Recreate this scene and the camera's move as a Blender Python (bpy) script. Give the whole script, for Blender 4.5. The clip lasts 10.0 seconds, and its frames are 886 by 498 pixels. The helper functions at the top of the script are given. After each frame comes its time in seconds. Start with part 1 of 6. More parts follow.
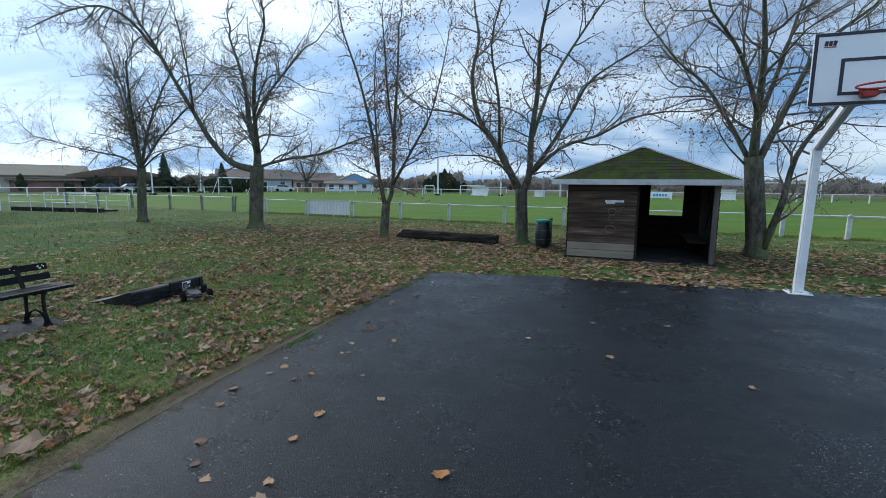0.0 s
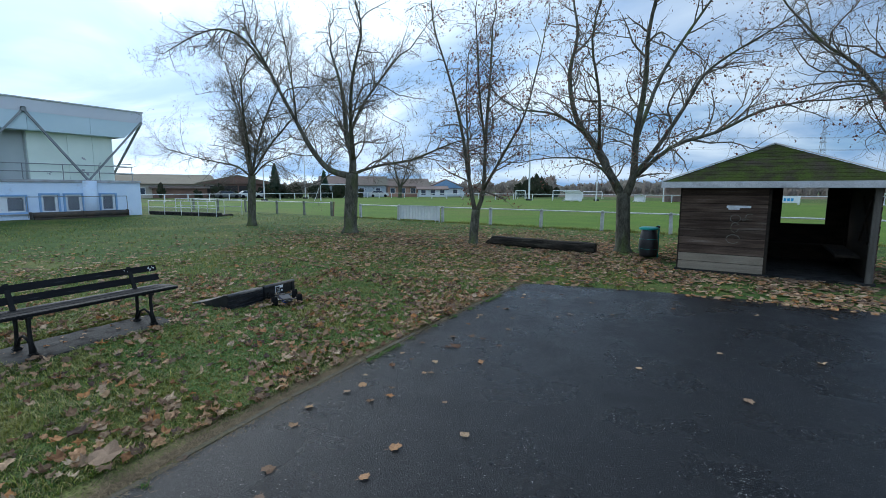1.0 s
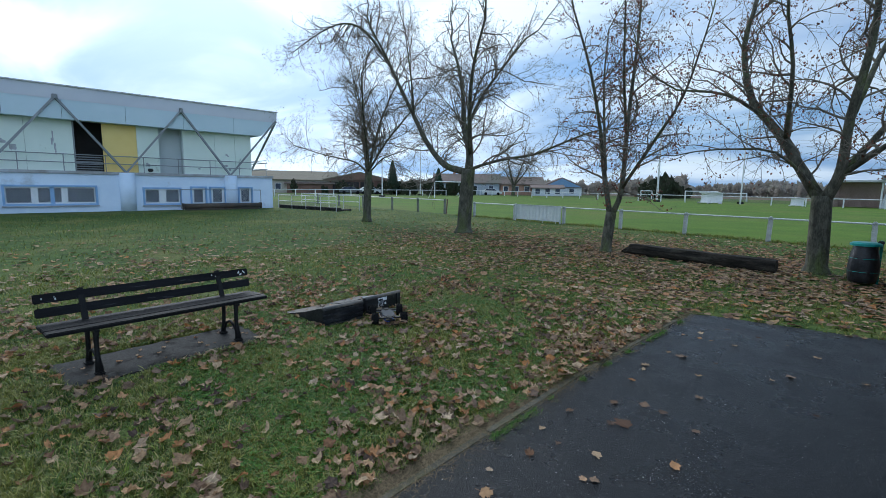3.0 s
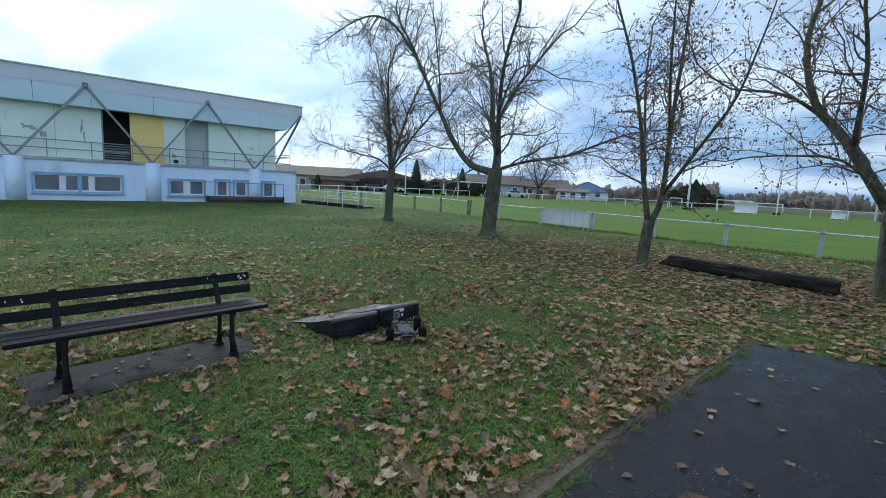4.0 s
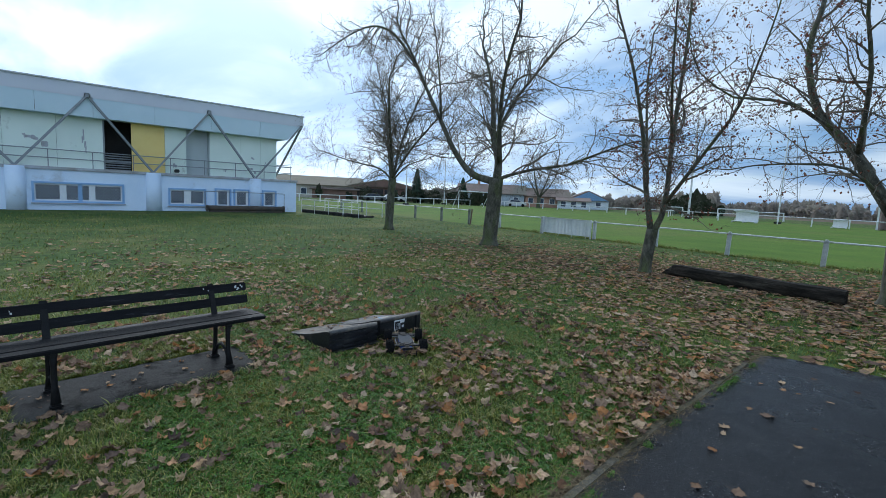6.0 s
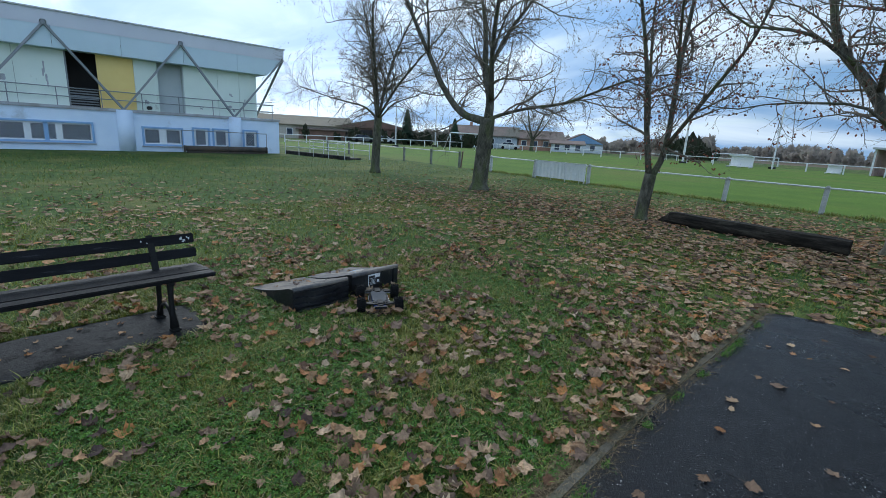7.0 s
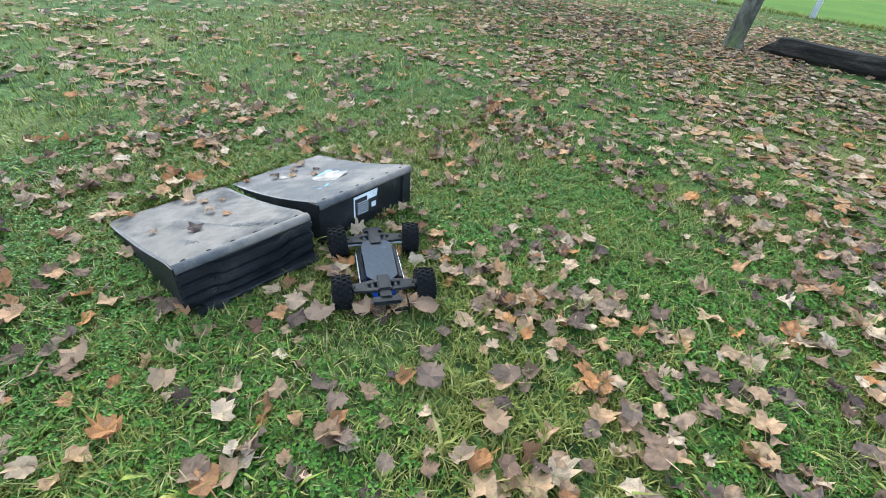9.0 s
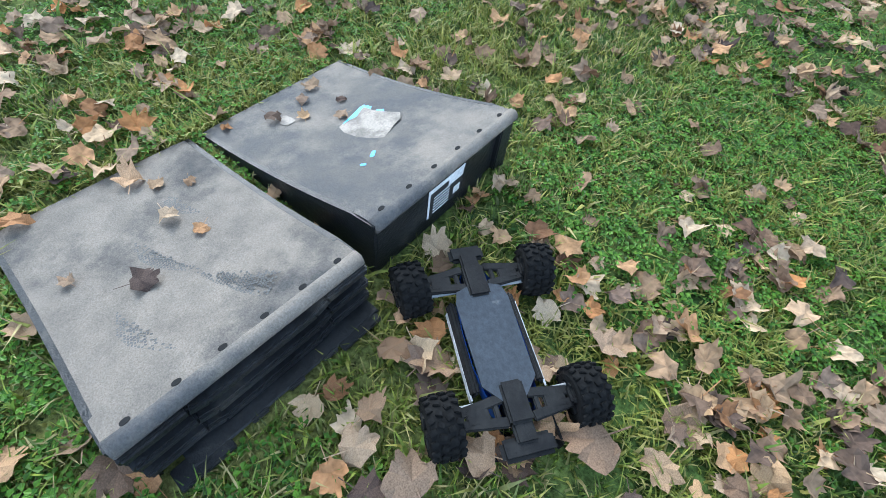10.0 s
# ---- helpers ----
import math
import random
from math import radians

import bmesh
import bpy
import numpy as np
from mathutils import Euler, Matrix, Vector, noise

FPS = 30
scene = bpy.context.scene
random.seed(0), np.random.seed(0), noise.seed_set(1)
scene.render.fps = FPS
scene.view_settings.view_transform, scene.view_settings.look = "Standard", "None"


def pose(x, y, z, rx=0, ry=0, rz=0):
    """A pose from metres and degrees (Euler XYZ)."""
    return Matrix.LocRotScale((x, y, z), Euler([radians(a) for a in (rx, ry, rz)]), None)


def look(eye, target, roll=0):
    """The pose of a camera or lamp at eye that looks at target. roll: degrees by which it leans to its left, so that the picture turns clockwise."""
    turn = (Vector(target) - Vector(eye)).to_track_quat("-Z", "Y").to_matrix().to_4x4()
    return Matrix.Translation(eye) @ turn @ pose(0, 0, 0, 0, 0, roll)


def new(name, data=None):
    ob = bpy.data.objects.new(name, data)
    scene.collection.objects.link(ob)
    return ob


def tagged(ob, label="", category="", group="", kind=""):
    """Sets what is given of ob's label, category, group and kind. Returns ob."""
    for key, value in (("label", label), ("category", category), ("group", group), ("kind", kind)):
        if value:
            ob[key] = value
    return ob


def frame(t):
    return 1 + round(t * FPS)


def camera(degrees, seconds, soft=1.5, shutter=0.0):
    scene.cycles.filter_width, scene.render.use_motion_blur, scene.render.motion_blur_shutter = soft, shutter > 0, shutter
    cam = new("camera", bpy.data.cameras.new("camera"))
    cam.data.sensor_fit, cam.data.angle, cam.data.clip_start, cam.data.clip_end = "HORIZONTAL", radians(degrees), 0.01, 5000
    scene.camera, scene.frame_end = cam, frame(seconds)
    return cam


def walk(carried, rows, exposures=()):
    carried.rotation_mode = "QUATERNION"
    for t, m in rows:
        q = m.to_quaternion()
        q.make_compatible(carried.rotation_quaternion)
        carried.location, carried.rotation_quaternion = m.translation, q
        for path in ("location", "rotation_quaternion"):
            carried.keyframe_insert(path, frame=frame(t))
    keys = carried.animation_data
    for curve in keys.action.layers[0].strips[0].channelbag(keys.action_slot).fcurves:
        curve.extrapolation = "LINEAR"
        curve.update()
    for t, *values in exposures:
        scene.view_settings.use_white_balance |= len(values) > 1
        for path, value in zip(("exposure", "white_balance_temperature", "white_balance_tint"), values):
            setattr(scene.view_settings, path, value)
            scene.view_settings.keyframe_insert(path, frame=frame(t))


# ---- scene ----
cam = camera(87.7, 10.0, soft=0.8)
PATH = [
    (0, (0.685, -0.115, 1.755), (-0.005, 1.741, 1.478), 0.5),
    (0.5, (0.676, 0.137, 1.768), (-0.171, 1.929, 1.499), 0.2),
    (1, (0.459, 0.343, 1.744), (-0.579, 2.033, 1.487), 0.1),
    (1.5, (0.22, 0.598, 1.741), (-0.989, 2.173, 1.498), 0.4),
    (2, (-0.009, 0.927, 1.753), (-1.365, 2.382, 1.536), 0.9),
    (2.5, (-0.352, 1.173, 1.728), (-1.748, 2.585, 1.487), 1.0),
    (2.7, (-0.485, 1.271, 1.721), (-1.881, 2.679, 1.464), 0.8),
    (3.8, (-1.177, 1.849, 1.7), (-2.632, 3.193, 1.422), 2.3),
    (4, (-1.241, 1.892, 1.709), (-2.709, 3.223, 1.438), 2.7),
    (4.5, (-1.311, 1.975, 1.71), (-2.809, 3.277, 1.463), 2.3),
    (5, (-1.321, 1.953, 1.708), (-2.817, 3.265, 1.505), 2.5),
    (5.2, (-1.293, 1.93, 1.705), (-2.787, 3.249, 1.535), 2.6),
    (6.5, (-1.429, 2.04, 1.687), (-2.875, 3.381, 1.356), 2.8),
    (7, (-1.676, 2.446, 1.667), (-3.087, 3.784, 1.198), 3.1),
    (7.5, (-2.153, 2.745, 1.649), (-3.52, 4.058, 1.012), 3.0),
    (8, (-2.663, 3.198, 1.573), (-3.929, 4.478, 0.702), 3.8),
    (8.5, (-3.278, 3.495, 1.455), (-4.474, 4.742, 0.448), 4.7),
    (9, (-3.89, 3.949, 1.39), (-5.0, 5.145, 0.233), 5.4),
    (9.5, (-4.469, 4.121, 1.406), (-5.47, 5.228, 0.075), 6.6),
    (10, (-5.052, 4.481, 1.164), (-5.777, 5.395, -0.46), 8.9),
]
EXPOSURES = [(0.0, 0.0, 5950.0, 7.0), (1.5, 0.0, 5950.0, 7.0), (2.5, -0.1, 5950.0, 7.0), (4.5, 0.0, 5950.0, 7.0), (5.2, 0.0, 5950.0, 7.0), (6.5, -0.15, 5950.0, 7.0), (7.0, -0.06, 5950.0, 7.0), (7.5, 0.18, 5950.0, 7.0), (8.0, 0.65, 5950.0, 7.0), (8.5, 1.1, 5950.0, 7.0), (9.0, 1.34, 5950.0, 7.0), (9.5, 1.35, 5950.0, 7.0), (10.0, 1.25, 5950.0, 7.0)]
walk(cam, [(t, look(eye, target, roll)) for t, eye, target, roll in PATH], EXPOSURES)

# ---- light ----
SUN_AZ, SUN_EL = 72.0, 30.0          # degrees to the left of +y, above the horizon
sun_way = Vector((-math.sin(radians(SUN_AZ)) * math.cos(radians(SUN_EL)), math.cos(radians(SUN_AZ)) * math.cos(radians(SUN_EL)), math.sin(radians(SUN_EL))))
sun = new("sun", bpy.data.lights.new("sun", "SUN"))
sun.data.energy, sun.data.angle, sun.data.color = 2.4, radians(40), (1.0, 0.985, 0.96)
sun.matrix_world = look((0, 0, 0), -sun_way)
sun.location = sun_way * 60


def sky_world():
    w = bpy.data.worlds.new("sky")
    w.use_nodes = True
    scene.world = w
    nt = w.node_tree
    N, L = nt.nodes, nt.links
    N.clear()

    def nd(kind, **kw):
        n = N.new(kind)
        for k, v in kw.items():
            n.inputs[k].default_value = v
        return n

    def m(op, a, b=None, clamp=False):
        n = N.new("ShaderNodeMath")
        n.operation, n.use_clamp = op, clamp
        for i, v in enumerate((a, b)):
            if v is None:
                continue
            if isinstance(v, (int, float)):
                n.inputs[i].default_value = v
            else:
                L.new(v, n.inputs[i])
        return n.outputs[0]

    def mix(f, a, b, blend="MIX"):
        n = N.new("ShaderNodeMix")
        n.data_type, n.blend_type = "RGBA", blend
        for key, v in ((0, f), (6, a), (7, b)):
            if isinstance(v, (int, float)):
                n.inputs[key].default_value = v
            elif isinstance(v, tuple):
                n.inputs[key].default_value = (*v, 1)
            else:
                L.new(v, n.inputs[key])
        return n.outputs[2]

    def ramp(v, lo, hi):
        n = N.new("ShaderNodeMapRange")
        n.interpolation_type = "SMOOTHSTEP"
        L.new(v, n.inputs[0])
        n.inputs[1].default_value, n.inputs[2].default_value = lo, hi
        return n.outputs[0]

    sky = N.new("ShaderNodeTexSky")
    sky.sky_type, sky.sun_disc = "NISHITA", False
    sky.sun_elevation, sky.sun_rotation = radians(SUN_EL), radians(-SUN_AZ)
    sky.air_density, sky.dust_density, sky.ozone_density = 1.0, 0.3, 1.0
    tc = N.new("ShaderNodeTexCoord")
    sep = N.new("ShaderNodeSeparateXYZ")
    L.new(tc.outputs["Generated"], sep.inputs[0])
    z = m("MAXIMUM", sep.outputs[2], 0.0)
    # the clouds lie on a flat sheet overhead
    down = m("ADD", z, 0.20)
    cmb = N.new("ShaderNodeCombineXYZ")
    L.new(m("DIVIDE", sep.outputs[0], down), cmb.inputs[0])
    L.new(m("DIVIDE", sep.outputs[1], down), cmb.inputs[1])
    mp = N.new("ShaderNodeMapping")
    mp.inputs["Location"].default_value = CLOUD_AT
    mp.inputs["Rotation"].default_value = (0, 0, radians(25))
    mp.inputs["Scale"].default_value = (0.55, 0.9, 1.0)
    L.new(cmb.outputs[0], mp.inputs[0])
    big = nd("ShaderNodeTexNoise", Scale=0.6, Detail=6.0, Roughness=0.48, Distortion=0.5)
    fine = nd("ShaderNodeTexNoise", Scale=1.1, Detail=7.0, Roughness=0.5, Distortion=0.8)
    for n in (big, fine):
        L.new(mp.outputs[0], n.inputs["Vector"])
    cover = ramp(big.outputs[0], 0.26, 0.48)
    body = ramp(fine.outputs[0], 0.36, 0.66)
    dot = N.new("ShaderNodeVectorMath")
    dot.operation = "DOT_PRODUCT"
    L.new(tc.outputs["Generated"], dot.inputs[0])
    dot.inputs[1].default_value = sun_way
    near = m("POWER", m("MAXIMUM", dot.outputs["Value"], 0.0), 3.0)
    disc = m("POWER", m("MAXIMUM", dot.outputs["Value"], 0.0), 9.0)
    sky_l = mix(1.0, sky.outputs[0], (SKY_GAIN * 0.90, SKY_GAIN, SKY_GAIN * 1.15), "MULTIPLY")
    cloud = mix(m("ADD", body, m("MULTIPLY", disc, 0.7), True), CLOUD_DARK, CLOUD_LIGHT)
    away = m("MAXIMUM", m("MULTIPLY", dot.outputs["Value"], -1.0), 0.0)
    glow = m("ADD", m("ADD", m("MULTIPLY", near, 0.62), 0.86), m("MULTIPLY", away, 1.25))
    both = mix(m("ADD", cover, disc, True), sky_l, cloud)
    scale = N.new("ShaderNodeVectorMath")
    scale.operation = "SCALE"
    L.new(both, scale.inputs[0])
    L.new(glow, scale.inputs["Scale"])
    bg = nd("ShaderNodeBackground", Strength=1.0)
    L.new(scale.outputs[0], bg.inputs[0])
    out = N.new("ShaderNodeOutputWorld")
    L.new(bg.outputs[0], out.inputs[0])


CLOUD_AT = (2.3, 1.1, 0.0)
SKY_GAIN = 0.12
CLOUD_DARK, CLOUD_LIGHT = (0.25, 0.43, 0.70), (0.90, 1.0, 1.09)
sky_world()

# ---- materials ----


def mat(name, c1, c2, scale=4.0, rough=0.7, bump=0.15, bscale=80.0, metal=0.0, speck=0.25, rand=0.0, island=False,
        stretch=(1, 1, 1), lo=0.38, hi=0.62, coat=0.0, third=None, third_scale=0.6, third_lo=0.5, third_hi=0.65, rough2=None, spec=0.5):
    """Two colours mixed by a broad noise, darkened and lightened by a fine one; a third colour comes in large patches."""
    ma = bpy.data.materials.new(name)
    ma.use_nodes = True
    nt = ma.node_tree
    N, L = nt.nodes, nt.links
    bs = N["Principled BSDF"]
    tc = N.new("ShaderNodeTexCoord")
    mp = N.new("ShaderNodeMapping")
    mp.inputs["Scale"].default_value = stretch
    L.new(tc.outputs["Object"], mp.inputs[0])

    def noise_of(sc, detail=5.0, rgh=0.6):
        n = N.new("ShaderNodeTexNoise")
        n.inputs["Scale"].default_value, n.inputs["Detail"].default_value, n.inputs["Roughness"].default_value = sc, detail, rgh
        L.new(mp.outputs[0], n.inputs["Vector"])
        return n.outputs[0]

    def rng(v, a, b, c=0.0, d=1.0):
        n = N.new("ShaderNodeMapRange")
        L.new(v, n.inputs[0])
        for i, q in enumerate((a, b, c, d)):
            n.inputs[i + 1].default_value = q
        return n.outputs[0]

    def mix(f, a, b, blend="MIX"):
        n = N.new("ShaderNodeMix")
        n.data_type, n.blend_type = "RGBA", blend
        for key, v in ((0, f), (6, a), (7, b)):
            if isinstance(v, (int, float)):
                n.inputs[key].default_value = v
            elif isinstance(v, tuple):
                n.inputs[key].default_value = (*v, 1)
            else:
                L.new(v, n.inputs[key])
        return n.outputs[2]

    broad = rng(noise_of(scale), lo, hi)
    col = mix(broad, c1, c2)
    if third:
        col = mix(rng(noise_of(third_scale, 6.0, 0.65), third_lo, third_hi), col, third)
    fine = noise_of(bscale, 4.0, 0.7)
    hsv = N.new("ShaderNodeHueSaturation")
    L.new(col, hsv.inputs["Color"])
    val = rng(fine, 0.3, 0.7, 1.0 - speck, 1.0 + speck)
    if rand or island:
        src = N.new("ShaderNodeNewGeometry").outputs["Random Per Island"] if island else N.new("ShaderNodeObjectInfo").outputs["Random"]
        mul = N.new("ShaderNodeMath")
        mul.operation = "MULTIPLY"
        L.new(val, mul.inputs[0])
        L.new(rng(src, 0, 1, 1.0 - rand, 1.0 + rand), mul.inputs[1])
        val = mul.outputs[0]
    L.new(val, hsv.inputs["Value"])
    L.new(hsv.outputs[0], bs.inputs["Base Color"])
    if rough2 is None:
        rough2 = min(1.0, rough + 0.12)
    L.new(rng(broad, 0, 1, rough, rough2), bs.inputs["Roughness"])
    bs.inputs["Metallic"].default_value = metal
    bs.inputs["Specular IOR Level"].default_value = spec
    bs.inputs["Coat Weight"].default_value = coat
    if bump:
        bp = N.new("ShaderNodeBump")
        bp.inputs["Strength"].default_value, bp.inputs["Distance"].default_value = bump, 0.01
        L.new(fine, bp.inputs["Height"])
        L.new(bp.outputs[0], bs.inputs["Normal"])
    return ma


def many(name, colours, rough=0.75, island=True, thin=0.0, patch=None, spec=0.25):
    """A colour picked per piece out of a short list."""
    ma = bpy.data.materials.new(name)
    ma.use_nodes = True
    N, L = ma.node_tree.nodes, ma.node_tree.links
    bs = N["Principled BSDF"]
    src = N.new("ShaderNodeNewGeometry").outputs["Random Per Island"] if island else N.new("ShaderNodeObjectInfo").outputs["Random"]
    cr = N.new("ShaderNodeValToRGB")
    cr.color_ramp.interpolation = "LINEAR"
    while len(cr.color_ramp.elements) < len(colours):
        cr.color_ramp.elements.new(0.5)
    for i, c in enumerate(colours):
        cr.color_ramp.elements[i].position = i / (len(colours) - 1)
        cr.color_ramp.elements[i].color = (*c, 1)
    L.new(src, cr.inputs[0])
    tc = N.new("ShaderNodeTexCoord")
    nz = N.new("ShaderNodeTexNoise")
    nz.inputs["Scale"].default_value, nz.inputs["Detail"].default_value = 45.0, 4.0
    L.new(tc.outputs["Object"], nz.inputs["Vector"])
    mr = N.new("ShaderNodeMapRange")
    for i, q in enumerate((0.3, 0.7, 0.65, 1.3)):
        mr.inputs[i + 1].default_value = q
    L.new(nz.outputs[0], mr.inputs[0])
    hs = N.new("ShaderNodeHueSaturation")
    L.new(cr.outputs[0], hs.inputs["Color"])
    L.new(mr.outputs[0], hs.inputs["Value"])
    if patch:
        pn = N.new("ShaderNodeTexNoise")
        pn.inputs["Scale"].default_value, pn.inputs["Detail"].default_value = 1.3, 6.0
        L.new(tc.outputs["Object"], pn.inputs["Vector"])
        pr = N.new("ShaderNodeMapRange")
        for i, q in enumerate((0.44, 0.60, 0.0, 0.66)):
            pr.inputs[i + 1].default_value = q
        L.new(pn.outputs[0], pr.inputs[0])
        pm = N.new("ShaderNodeMix")
        pm.data_type = "RGBA"
        L.new(pr.outputs[0], pm.inputs[0])
        L.new(cr.outputs[0], pm.inputs[6])
        pm.inputs[7].default_value = (*patch, 1)
        L.new(pm.outputs[2], hs.inputs["Color"])
    L.new(hs.outputs[0], bs.inputs["Base Color"])
    bs.inputs["Roughness"].default_value = rough
    bs.inputs["Specular IOR Level"].default_value = spec
    if thin:
        tr = N.new("ShaderNodeBsdfTranslucent")
        L.new(hs.outputs[0], tr.inputs[0])
        mx = N.new("ShaderNodeMixShader")
        mx.inputs[0].default_value = thin
        L.new(bs.outputs[0], mx.inputs[1])
        L.new(tr.outputs[0], mx.inputs[2])
        L.new(mx.outputs[0], N["Material Output"].inputs[0])
    return ma


M_GROUND = mat("lawn_soil", (0.030, 0.056, 0.014), (0.085, 0.135, 0.036), 5.0, 0.95, 0.9, 42, speck=0.85, third=(0.135, 0.140, 0.045), third_scale=0.4, third_lo=0.48, spec=0.1)
M_PITCH = mat("mown_pitch", (0.074, 0.132, 0.020), (0.104, 0.165, 0.027), 0.35, 0.95, 0.3, 30, speck=0.4, third=(0.125, 0.145, 0.036), third_scale=0.08, spec=0.1)
M_FIELD = mat("ploughed_soil", (0.10, 0.075, 0.055), (0.16, 0.12, 0.09), 0.05, 0.95, 0.2, 2, spec=0.1)
M_ASPHALT = mat("wet_asphalt", (0.0028, 0.0033, 0.0045), (0.0060, 0.0070, 0.0092), 1.1, 0.22, 1.0, 75, speck=0.95, third=(0.050, 0.051, 0.055), third_scale=95, third_lo=0.55, third_hi=0.66, rough2=0.42, spec=0.19)
M_CHIP = many("pale_grit", [(0.04, 0.04, 0.042), (0.08, 0.08, 0.082), (0.14, 0.14, 0.14), (0.24, 0.235, 0.23), (0.48, 0.47, 0.46)], 0.8)
M_CONCRETE = mat("damp_concrete", (0.018, 0.0185, 0.019), (0.046, 0.045, 0.043), 4, 0.75, 0.8, 70, speck=0.5, third=(0.009, 0.009, 0.009), third_scale=5.0, third_lo=0.52, third_hi=0.62, spec=0.15)
M_EDGING = mat("mossy_edging", (0.085, 0.078, 0.06), (0.14, 0.128, 0.10), 6, 0.85, 0.6, 70, speck=0.4, third=(0.095, 0.090, 0.050), third_scale=2.5, spec=0.1)
M_GRASS = many("grass_blades", [(0.012, 0.034, 0.006), (0.14, 0.225, 0.028), (0.024, 0.066, 0.009), (0.27, 0.32, 0.050), (0.050, 0.120, 0.014), (0.42, 0.38, 0.10), (0.014, 0.042, 0.007), (0.44, 0.36, 0.16), (0.035, 0.09, 0.012)], 0.55, thin=0.2, patch=(0.235, 0.23, 0.046))
M_STRAW = many("dead_grass", [(0.16, 0.115, 0.065), (0.27, 0.20, 0.115), (0.11, 0.085, 0.045), (0.20, 0.15, 0.08)], 0.8)
M_CLOVER = many("clover", [(0.045, 0.12, 0.012), (0.11, 0.23, 0.025), (0.07, 0.17, 0.018), (0.03, 0.085, 0.01)], 0.5, thin=0.2)
LEAF_TONES = [(0.36, 0.17, 0.075), (0.42, 0.27, 0.15), (0.15, 0.09, 0.06), (0.48, 0.34, 0.21), (0.25, 0.15, 0.09), (0.50, 0.38, 0.26), (0.44, 0.20, 0.075), (0.08, 0.055, 0.046), (0.36, 0.245, 0.16), (0.13, 0.088, 0.07), (0.40, 0.25, 0.14), (0.07, 0.05, 0.044), (0.22, 0.14, 0.09)]
M_LEAF = many("dry_leaf", LEAF_TONES, 0.75, thin=0.15, spec=0.08)
M_LEAF_ONE = many("dry_leaf_single", LEAF_TONES, 0.7, island=False, thin=0.15, spec=0.08)
M_LEAF_UP = many("withered_leaf", [(0.20, 0.060, 0.042), (0.24, 0.10, 0.06), (0.10, 0.045, 0.038), (0.16, 0.085, 0.06)], 0.7, thin=0.35)
M_SEED = many("seed_tassel", [(0.12, 0.09, 0.07), (0.18, 0.14, 0.10)], 0.8)
M_BARK = mat("ash_bark", (0.056, 0.054, 0.043), (0.130, 0.126, 0.098), 9, 0.9, 0.9, 40, speck=0.45, stretch=(1, 1, 0.35), third=(0.09, 0.11, 0.042), third_scale=1.6, spec=0.15)
M_TWIG = mat("twig_bark", (0.12, 0.105, 0.085), (0.20, 0.175, 0.145), 5, 0.9, 0.0, 20, spec=0.1)
M_WOOD_DARK = mat("weathered_plank", (0.042, 0.028, 0.021), (0.105, 0.075, 0.057), 2.2, 0.75, 0.5, 60, stretch=(0.5, 4, 6), rand=0.3, speck=0.4, third=(0.17, 0.145, 0.125), third_scale=2.2, third_lo=0.58, third_hi=0.74, spec=0.2)
M_WOOD_PALE = mat("bleached_plank", (0.19, 0.158, 0.12), (0.27, 0.228, 0.175), 2.2, 0.8, 0.4, 60, stretch=(0.5, 4, 6), rand=0.12, speck=0.25)
M_WOOD_GREY = mat("grey_post_wood", (0.085, 0.078, 0.068), (0.14, 0.13, 0.115), 2.2, 0.85, 0.5, 50, stretch=(4, 4, 0.5), spec=0.15)
# near-black plank colour: the shade inside the shelter is painted in
M_WOOD_SHADED = mat("sooty_plank", (0.016, 0.013, 0.011), (0.035, 0.028, 0.022), 3, 0.85, 0.4, 50, stretch=(1, 1, 3), rand=0.2, spec=0.15)
M_FASCIA = mat("grey_white_paint", (0.42, 0.43, 0.44), (0.52, 0.53, 0.54), 4, 0.6, 0.15, 60, third=(0.25, 0.25, 0.25), third_scale=3, third_lo=0.58, third_hi=0.7)
M_MOSS = mat("mossy_shingle", (0.032, 0.032, 0.016), (0.050, 0.072, 0.013), 3.5, 0.95, 0.9, 38, speck=0.5, third=(0.055, 0.045, 0.035), third_scale=1.6, spec=0.1)
M_LOG = mat("rotting_log", (0.014, 0.012, 0.010), (0.045, 0.038, 0.030), 4, 0.85, 0.9, 30, speck=0.5, stretch=(0.3, 3, 3), third=(0.075, 0.068, 0.05), third_scale=2, third_lo=0.55, third_hi=0.7, spec=0.15)
M_CUT = mat("cut_log_end", (0.09, 0.075, 0.06), (0.15, 0.13, 0.10), 8, 0.9, 0.6, 40)
M_BENCH = mat("black_stained_slat", (0.006, 0.006, 0.007), (0.013, 0.013, 0.015), 3, 0.62, 0.25, 60, stretch=(5, 0.5, 5), third=(0.045, 0.045, 0.05), third_scale=6, third_lo=0.62, third_hi=0.7, spec=0.14)
M_IRON = mat("black_cast_iron", (0.006, 0.006, 0.0065), (0.013, 0.0125, 0.012), 10, 0.55, 0.3, 60, spec=0.2)
M_FLAKE = mat("flaked_pale_paint", (0.4, 0.4, 0.4), (0.55, 0.55, 0.55), 20, 0.8, 0.0)
M_RUBBER = mat("black_ramp_plastic", (0.008, 0.0088, 0.0105), (0.019, 0.020, 0.0225), 6, 0.36, 0.35, 70, speck=0.35, third=(0.055, 0.050, 0.044), third_scale=7, third_lo=0.58, third_hi=0.72, spec=0.35)
